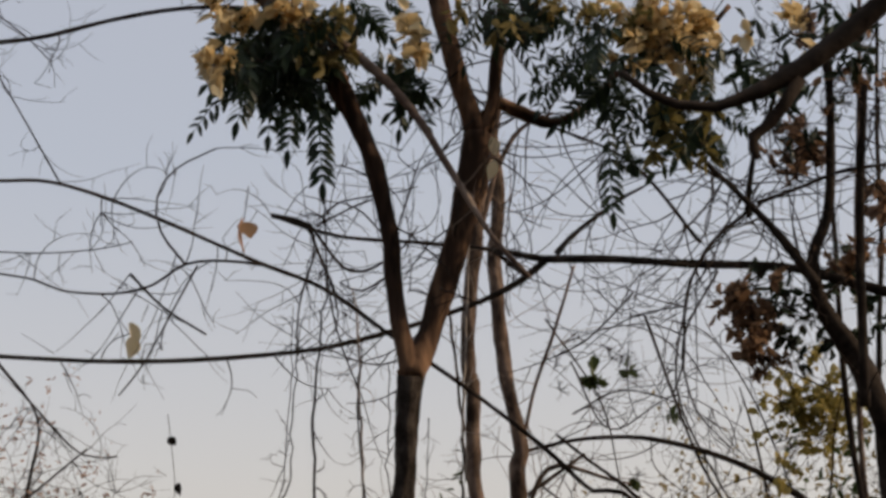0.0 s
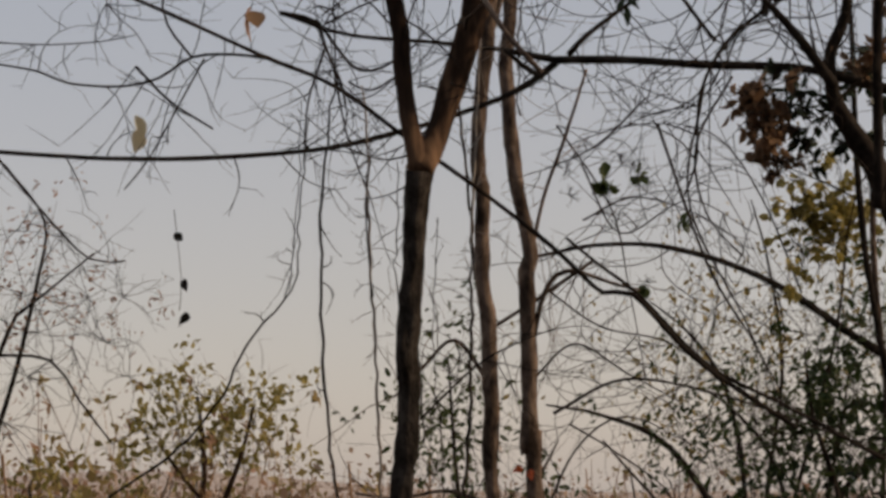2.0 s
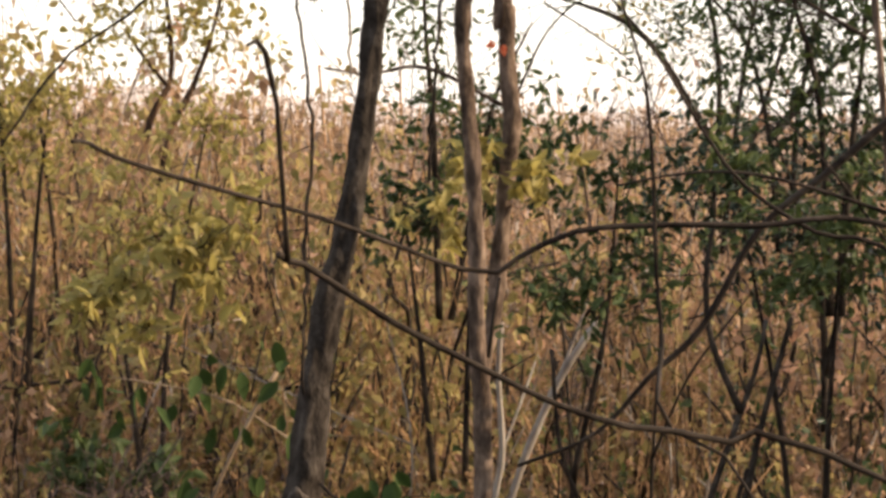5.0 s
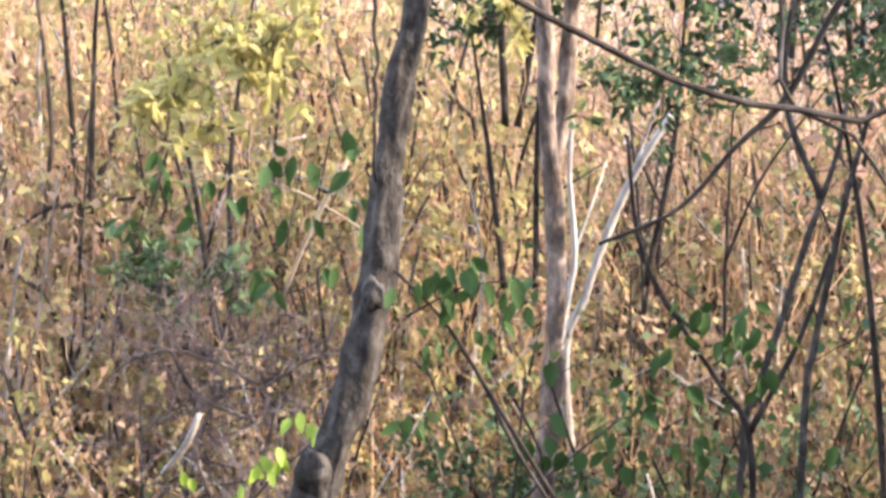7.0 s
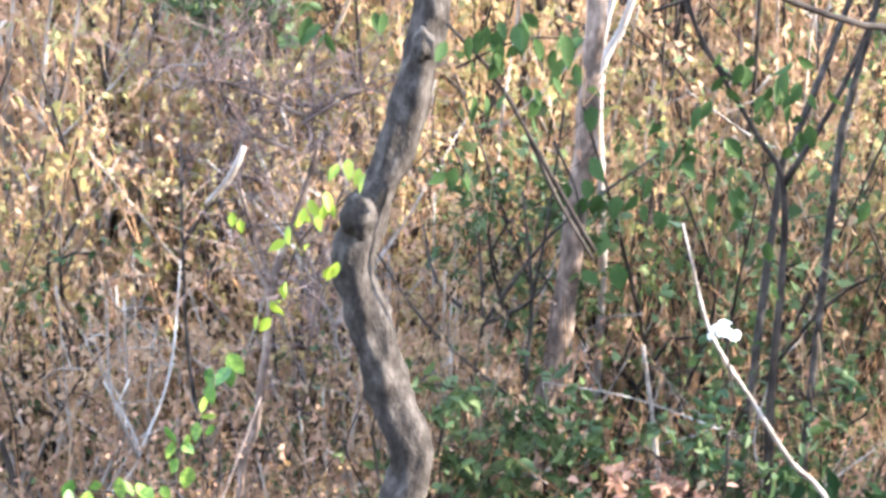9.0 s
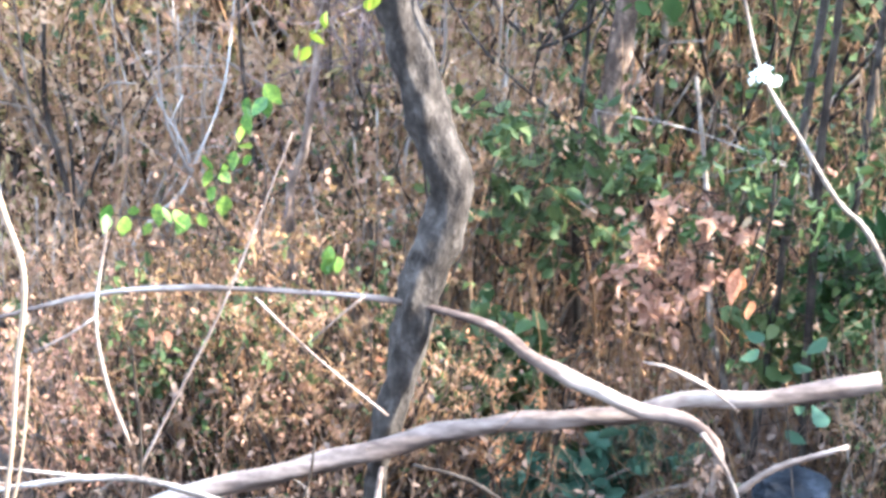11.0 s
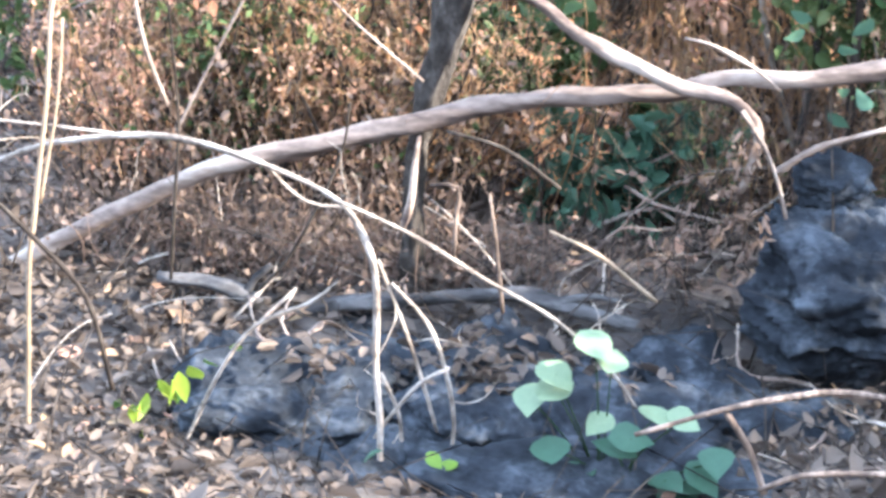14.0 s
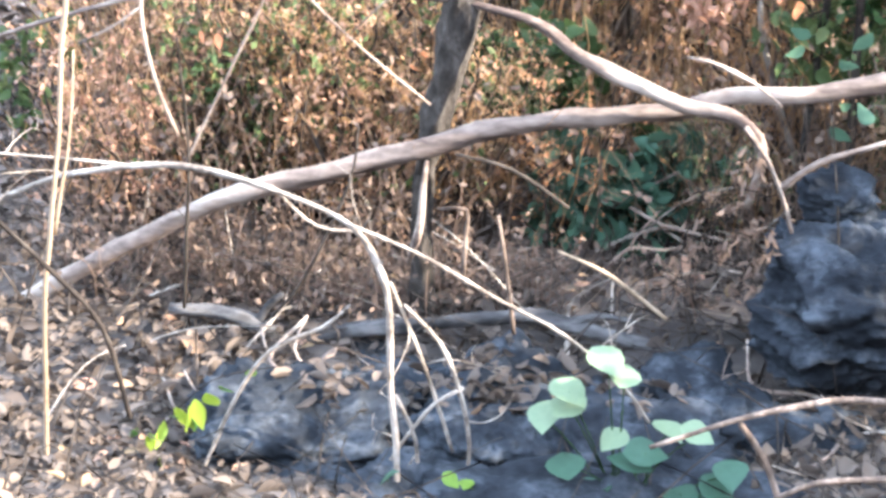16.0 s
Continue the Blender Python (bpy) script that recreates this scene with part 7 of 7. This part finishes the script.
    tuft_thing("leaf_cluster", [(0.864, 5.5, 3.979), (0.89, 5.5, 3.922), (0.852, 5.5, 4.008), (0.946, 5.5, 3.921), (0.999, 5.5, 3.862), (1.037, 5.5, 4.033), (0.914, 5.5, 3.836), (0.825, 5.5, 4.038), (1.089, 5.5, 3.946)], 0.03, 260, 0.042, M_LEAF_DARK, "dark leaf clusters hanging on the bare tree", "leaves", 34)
    # two olive tufts paint the sunlit leaves of the dark crown
    tuft_thing("leaf_cluster", [(0.118, 4.82, 4.534), (0.206, 4.82, 4.512), (0.283, 4.82, 4.53), (0.358, 4.82, 4.509), (0.383, 4.82, 4.482), (-0.251, 4.82, 4.509), (-0.213, 4.82, 4.455)], 0.028, 150, 0.045, M_LEAF_OLIVE, "crown leaves with sunlight put into their golden-green colour", "leaves", 89, aspect=0.4)
    tuft_thing("leaf_cluster", [(0.569, 4.85, 4.303), (0.604, 4.85, 4.237), (0.591, 4.85, 4.368), (0.529, 4.85, 4.265), (0.632, 4.85, 4.289), (0.461, 4.85, 4.476), (0.513, 4.85, 4.501)], 0.026, 150, 0.05, M_LEAF_OLIVE, "crown leaves with sunlight put into their olive colour", "leaves", 85, aspect=0.4)
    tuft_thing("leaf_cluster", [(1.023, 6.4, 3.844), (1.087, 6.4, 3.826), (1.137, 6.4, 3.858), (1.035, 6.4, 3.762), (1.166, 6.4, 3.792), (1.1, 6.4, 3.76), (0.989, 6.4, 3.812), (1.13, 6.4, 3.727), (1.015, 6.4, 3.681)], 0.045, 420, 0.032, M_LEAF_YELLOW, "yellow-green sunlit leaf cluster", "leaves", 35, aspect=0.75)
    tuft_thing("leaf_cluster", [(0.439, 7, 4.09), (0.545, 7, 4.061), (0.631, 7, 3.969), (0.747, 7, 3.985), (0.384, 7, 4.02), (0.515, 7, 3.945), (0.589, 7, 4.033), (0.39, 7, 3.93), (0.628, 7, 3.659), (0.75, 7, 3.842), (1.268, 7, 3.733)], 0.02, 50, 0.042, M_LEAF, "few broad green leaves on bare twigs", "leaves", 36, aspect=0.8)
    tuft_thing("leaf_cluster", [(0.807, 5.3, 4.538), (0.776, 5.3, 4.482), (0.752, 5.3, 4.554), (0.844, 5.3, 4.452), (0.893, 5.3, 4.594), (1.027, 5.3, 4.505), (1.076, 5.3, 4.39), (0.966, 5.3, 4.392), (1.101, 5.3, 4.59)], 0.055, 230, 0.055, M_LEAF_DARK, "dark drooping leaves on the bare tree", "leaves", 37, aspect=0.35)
    tuft_thing("tree", [(-1.256, 10.5, 3.444), (-1.126, 10.5, 3.47), (-0.97, 10.5, 3.418), (-1.308, 10.5, 3.341), (-1.126, 10.5, 3.288), (-0.893, 10.5, 3.34), (-0.841, 10.5, 3.21), (-1.204, 10.5, 3.211), (-1.023, 10.5, 3.158), (-1.386, 10.5, 3.289)], 0.13, 760, 0.044, M_LEAF_YELLOW, "small olive-leaved tree with an open crown", "tree", 38,
               stems=[([(-1.231, 10.5, 2.277), (-1.27, 10.5, 2.562), (-1.218, 10.5, 2.847), (-1.127, 10.5, 3.029), (-1.126, 10.5, 3.262), (-1.152, 10.5, 3.47)], [0.02, 0.016, 0.008]), ([(-1.179, 10.5, 2.484), (-1.127, 10.5, 2.795), (-1.023, 10.5, 3.002), (-0.945, 10.5, 3.21), (-0.893, 10.5, 3.418)], [0.02, 0.014, 0.006]), ([(-1.088, 10.5, 2.951), (-1.204, 10.5, 3.081), (-1.334, 10.5, 3.263)], [0.012, 0.006])], stem_material=M_BARK_RED, aspect=0.6)
    tuft_thing("bush", [(0.982, 8.5, 3.294), (1.15, 8.5, 3.231), (1.339, 8.5, 3.189), (1.256, 8.5, 3.294), (1.467, 8.5, 3.252), (1.086, 8.5, 3.147), (1.571, 8.5, 3.168), (0.876, 8.5, 3.21), (1.636, 8.5, 3.336), (1.405, 8.5, 3.378)], 0.16, 1100, 0.034, M_LEAF, "dark green bush with layered sprays of leaves", "bush", 39,
               stems=[([(1.331, 8.5, 2.373), (1.293, 8.5, 2.79), (1.212, 8.5, 3.126), (1.088, 8.5, 3.294), (0.983, 8.5, 3.379)], [0.013, 0.009, 0.003]), ([(1.373, 8.5, 2.373), (1.399, 8.5, 2.895), (1.466, 8.5, 3.21), (1.511, 8.5, 3.463)], [0.013, 0.009, 0.003]), ([(1.293, 8.5, 2.79), (1.506, 8.5, 3.042), (1.677, 8.5, 3.21)], [0.018, 0.006])])
    # the darkest leaf material is used here to paint this bush as shaded
    tuft_thing("bush", [(0.983, 7.4, 2.739), (1.13, 7.4, 2.848), (1.258, 7.4, 2.701), (1.403, 7.4, 2.591), (1.313, 7.4, 2.884), (1.459, 7.4, 2.737), (1.166, 7.4, 2.592), (0.873, 7.4, 2.611), (1.424, 7.4, 2.994), (1.037, 7.4, 2.483)], 0.17, 1500, 0.042, M_LEAF_DARK, "dense green bush with shade put into its dark leaf colour", "bush", 40,
               stems=[([(1.309, 7.4, 1.861), (1.293, 7.4, 2.318), (1.202, 7.4, 2.628), (1.13, 7.4, 2.848)], [0.013, 0.009, 0.003]), ([(1.31, 7.4, 2.044), (1.384, 7.4, 2.409), (1.422, 7.4, 2.737), (1.442, 7.4, 2.993)], [0.013, 0.009, 0.003])])
    tuft_thing("bush", [(0.818, 9, 3.49), (0.975, 9, 3.58), (1.198, 9, 3.535), (1.423, 9, 3.625), (1.603, 9, 3.759), (1.335, 9, 3.782), (1.065, 9, 3.692), (1.694, 9, 3.894), (1.493, 9, 3.894), (1.736, 9, 3.624), (0.884, 9, 3.356)], 0.22, 900, 0.034, M_LEAF_OLIVE, "tall airy bush with sparse brownish leaves", "bush", 41,
               stems=[([(1.143, 9, 2.336), (1.171, 9, 3), (1.108, 9, 3.401), (0.975, 9, 3.625), (0.819, 9, 3.759)], [0.013, 0.009, 0.003]), ([(1.188, 9, 2.336), (1.26, 9, 3), (1.332, 9, 3.49), (1.291, 9, 3.894), (1.226, 9, 4.165)], [0.012, 0.008, 0.003]), ([(1.234, 9, 2.557), (1.441, 9, 3.222), (1.557, 9, 3.669), (1.606, 9, 4.029)], [0.012, 0.008, 0.003]), ([(1.147, 9, 2.778), (0.883, 9, 3.178), (0.616, 9, 3.312), (0.393, 9, 3.356)], [0.016, 0.004])])
    tuft_thing("bush", [(-0.004, 8, 3.294), (0.016, 8, 3.433), (-0.083, 8, 3.275), (0.075, 8, 3.195), (-0.044, 8, 3.116), (0.134, 8, 3.076), (0.232, 8, 2.839), (0.192, 8, 2.76), (0.331, 8, 2.759), (0.113, 8, 2.72), (-0.005, 8, 2.76)], 0.12, 1000, 0.036, M_LEAF, "thin green undergrowth behind the trunks", "bush", 42,
               stems=[([(0.072, 8, 2.168), (0.054, 8, 2.76), (0.025, 8, 3.156), (0.006, 8, 3.492)], [0.014, 0.01, 0.003]), ([(0.112, 8, 2.168), (0.212, 8, 2.681), (0.272, 8, 2.957), (0.391, 8, 3.194)], [0.014, 0.01, 0.003])])
    tuft_thing("thin_tree", [(-1.501, 8, 3.735), (-1.402, 8, 3.795), (-1.44, 8, 3.596), (-1.262, 8, 3.715), (-1.524, 8, 3.956), (-1.364, 8, 3.956), (-1.143, 8, 3.715), (-1.478, 8, 3.436), (-1.32, 8, 3.536), (-1.555, 8, 3.277), (-1.201, 8, 3.556), (-1.12, 8, 3.436)], 0.10, 420, 0.026, M_DRY, "thin dry tree with trailing twigs and few leaves", "tree", 43,
               stems=[([(-1.674, 8, 3.277), (-1.52, 8, 3.655), (-1.441, 8, 3.715), (-1.244, 8, 3.875)], [0.01, 0.006, 0.003]), ([(-1.671, 8, 3), (-1.537, 8, 3.396), (-1.442, 8, 3.795), (-1.424, 8, 3.996), (-1.567, 8, 4.197)], [0.012, 0.006, 0.003]), ([(-1.618, 8, 3.516), (-1.399, 8, 3.496), (-1.298, 8, 3.357), (-1.178, 8, 3.198)], [0.006, 0.003]), ([(-1.607, 8, 4.237), (-1.405, 8, 3.996), (-1.263, 8, 3.855), (-1.134, 8, 3.845)], [0.005, 0.003])], aspect=0.35)
    tuft_thing("ground_bush", [(-0.024, 5.45, 0.196), (0.053, 5.45, 0.137), (0.109, 5.45, 0.158), (-0.03, 5.45, 0.046), (0.033, 5.45, -0.016), (-0.106, 5.45, 0.09), (0.098, 5.45, -0.096), (0.149, 5.45, 0.211), (-0.066, 5.45, -0.111), (-0.001, 5.45, -0.192), (-0.102, 5.45, 0.006), (0.119, 5.45, 0.025), (-0.154, 5.45, -0.154)], 0.05, 620, 0.075, M_LEAF_TEAL, "low dark blue-green bush behind the fallen trunk", "bush", 61, aspect=0.65)
    tuft_thing("ground_bush", [(-0.308, 5.6, 0.36), (-0.232, 5.6, 0.333), (-0.161, 5.6, 0.388), (-0.354, 5.6, 0.421), (-0.201, 5.6, 0.287), (-0.114, 5.6, 0.327)], 0.05, 320, 0.07, M_LEAF, "low green leafy bush beyond the fallen trunk", "bush", 62, aspect=0.65)
    tuft_thing("ground_bush", [(-0.202, 5.9, 0.943), (-0.125, 5.9, 0.882), (-0.049, 5.9, 0.837), (0.024, 5.9, 0.873), (-0.15, 5.9, 0.72), (-0.029, 5.9, 0.693), (0.09, 5.9, 0.73), (-0.227, 5.9, 0.782), (-0.085, 5.9, 0.592), (0.051, 5.9, 0.581), (0.115, 5.9, 0.828)], 0.06, 520, 0.05, M_LEAF, "bright green bushy undergrowth by the slender tree", "bush", 63, aspect=0.55)
    tuft_thing("ground_bush", [(0.716, 5.6, 0.695), (0.793, 5.6, 0.635), (0.758, 5.6, 0.539), (0.812, 5.6, 0.73), (0.696, 5.6, 0.6)], 0.06, 260, 0.055, M_LEAF_BLUE, "dark green leaves in the shade beside the rock", "bush", 64, aspect=0.6)
    tuft_thing("ground_bush", [(0.496, 5.6, 0.534), (0.584, 5.6, 0.507), (0.653, 5.6, 0.542), (0.568, 5.6, 0.362), (0.661, 5.6, 0.302), (0.474, 5.6, 0.454)], 0.05, 260, 0.05, M_LEAF, "green leaves beyond the large rock", "bush", 65, aspect=0.65)
    tuft_thing("ground_bush", [(-1.492, 5.6, 0.375), (-1.564, 5.6, 0.234), (-1.604, 5.6, 0.334), (-1.379, 5.6, 0.162), (-1.319, 5.6, 0.097), (-1.632, 5.6, 0.16)], 0.05, 220, 0.045, M_LEAF, "green leaves low in the dry scrub", "bush", 66, aspect=0.6)
    tuft_thing("ground_bush", [(0.334, 5.5, 1.128), (0.464, 5.5, 1.014), (0.611, 5.5, 0.898), (0.682, 5.5, 1.079), (0.533, 5.5, 0.79), (0.772, 5.5, 0.781), (0.316, 5.5, 0.92), (0.664, 5.5, 0.717), (0.418, 5.5, 0.832)], 0.08, 340, 0.042, M_LEAF, "shaded green undergrowth beside the shrub", "bush", 73, aspect=0.5)
    tuft_thing("ground_bush", [(-0.059, 6.7, 1.323), (0.061, 6.7, 1.261), (-0.149, 6.7, 1.23), (0.152, 6.7, 1.199), (-0.028, 6.7, 1.105), (-0.209, 6.7, 1.105), (0.124, 6.7, 1.01)], 0.06, 420, 0.042, M_LEAF, "dark green leafy undergrowth round the slender tree", "bush", 74, aspect=0.5)
    tuft_thing("dry_bush", [(0.273, 5.5, 0.873), (0.308, 5.5, 0.753), (0.197, 5.5, 0.748), (0.173, 5.5, 0.654), (0.36, 5.5, 0.816), (0.258, 5.5, 0.658)], 0.05, 320, 0.042, M_DRY, "tan withered leaves on a dead bush", "bush", 67, aspect=0.55)
    tuft_thing("dry_bush", [(-1.083, 5.5, 0.401), (-0.975, 5.5, 0.523), (-0.826, 5.5, 0.469), (-0.888, 5.5, 0.333), (-1.127, 5.5, 0.447), (-0.795, 5.5, 0.568), (-0.707, 5.5, 0.428)], 0.085, 420, 0.04, M_LEAF, "green leaves on low stems behind the log", "bush", 68, aspect=0.55)
    tuft_thing("leafy_branch", [(-0.653, 6.2, 2.56), (-0.58, 6.2, 2.529), (-0.775, 6.2, 2.445), (-0.837, 6.2, 2.372), (-0.537, 6.2, 2.469), (-0.721, 6.2, 2.31), (-0.898, 6.2, 2.343), (-0.504, 6.2, 2.587), (-0.613, 6.2, 2.427)], 0.05, 360, 0.06, M_LEAF_YELLOW, "sunlit yellow-green leaves in the scrub", "leaves", 69, aspect=0.5)
    tuft_thing("leafy_branch", [(0.218, 6.6, 2.745), (0.296, 6.6, 2.711), (0.073, 6.6, 2.607), (-0.006, 6.6, 2.578), (0.156, 6.6, 2.778), (0.36, 6.6, 2.725)], 0.04, 220, 0.055, M_LEAF_YELLOW, "yellow-green leaves beside the slender trunk", "leaves", 70, aspect=0.5)
    tuft_thing("leafy_branch", [(0.382, 5.9, 2.465), (0.48, 5.9, 2.434), (0.55, 5.9, 2.389), (0.325, 5.9, 2.41), (0.692, 5.9, 2.456), (0.835, 5.9, 2.621), (0.975, 5.9, 2.575), (0.622, 5.9, 2.514), (0.451, 5.9, 2.364), (0.906, 5.9, 2.703), (0.764, 5.9, 2.567), (1.03, 5.9, 2.475)], 0.05, 520, 0.04, M_LEAF, "flat sprays of fine green leaves on dark twigs", "leaves", 71, aspect=0.4)
    tuft_thing("leafy_branch", [(-0.827, 5.8, 1.992), (-0.73, 5.8, 1.99), (-0.631, 5.8, 2.002), (-0.802, 5.8, 1.935), (-0.675, 5.8, 1.933), (-0.882, 5.8, 2.036)], 0.045, 240, 0.05, M_LEAF, "blurred green leaves low in the scrub", "leaves", 72, aspect=0.5)
    tuft_thing("dead_foliage", [(0.214, 4.7, 0.505), (0.241, 4.7, 0.463), (0.298, 4.7, 0.365), (0.328, 4.7, 0.307), (0.334, 4.7, 0.396), (0.233, 4.7, 0.39), (0.281, 4.7, 0.437), (0.32, 4.7, 0.596), (0.3, 4.7, 0.524), (0.183, 4.7, 0.372), (0.163, 4.7, 0.267)], 0.032, 150, 0.036, M_WEED, "dry tan leaves hanging in strips by the rock", "dead leaves", 44, aspect=0.36, droop=1.4)


build_masses()


def build_unseen_thicket():
    """Tall leafy bushes added out of view, between the rocks and the low sun, to cast shade."""
    rng = random.Random(97)
    for k, (x, y, top, wide, leaves) in enumerate(((3.2, 4.2, 1.85, 0.36, 3000), (2.5, 5.8, 3.2, 0.42, 4400), (3.1, 3.5, 1.85, 0.36, 2400), (3.2, 4.95, 1.9, 0.34, 3200))):
        g = ground_z(x, y)
        spots, stems = [], []
        for _ in range(16):
            spots.append((x + rng.gauss(0, wide), y + rng.gauss(0, wide), g + (top - g) * rng.uniform(0.25, 0.95)))
        for c in spots[:6]:
            stems.append(([(x + rng.gauss(0, 0.06), y + rng.gauss(0, 0.06), g - 0.05), (x * 0.6 + c[0] * 0.4, y * 0.6 + c[1] * 0.4, g + (c[2] - g) * 0.5), c], [0.02, 0.013, 0.005]))
        tuft_thing("bush", spots, 0.19, leaves, 0.088, M_LEAF, "unseen leafy green bush added to shade the rocks", "bush", 500 + k, stems=stems)


build_unseen_thicket()
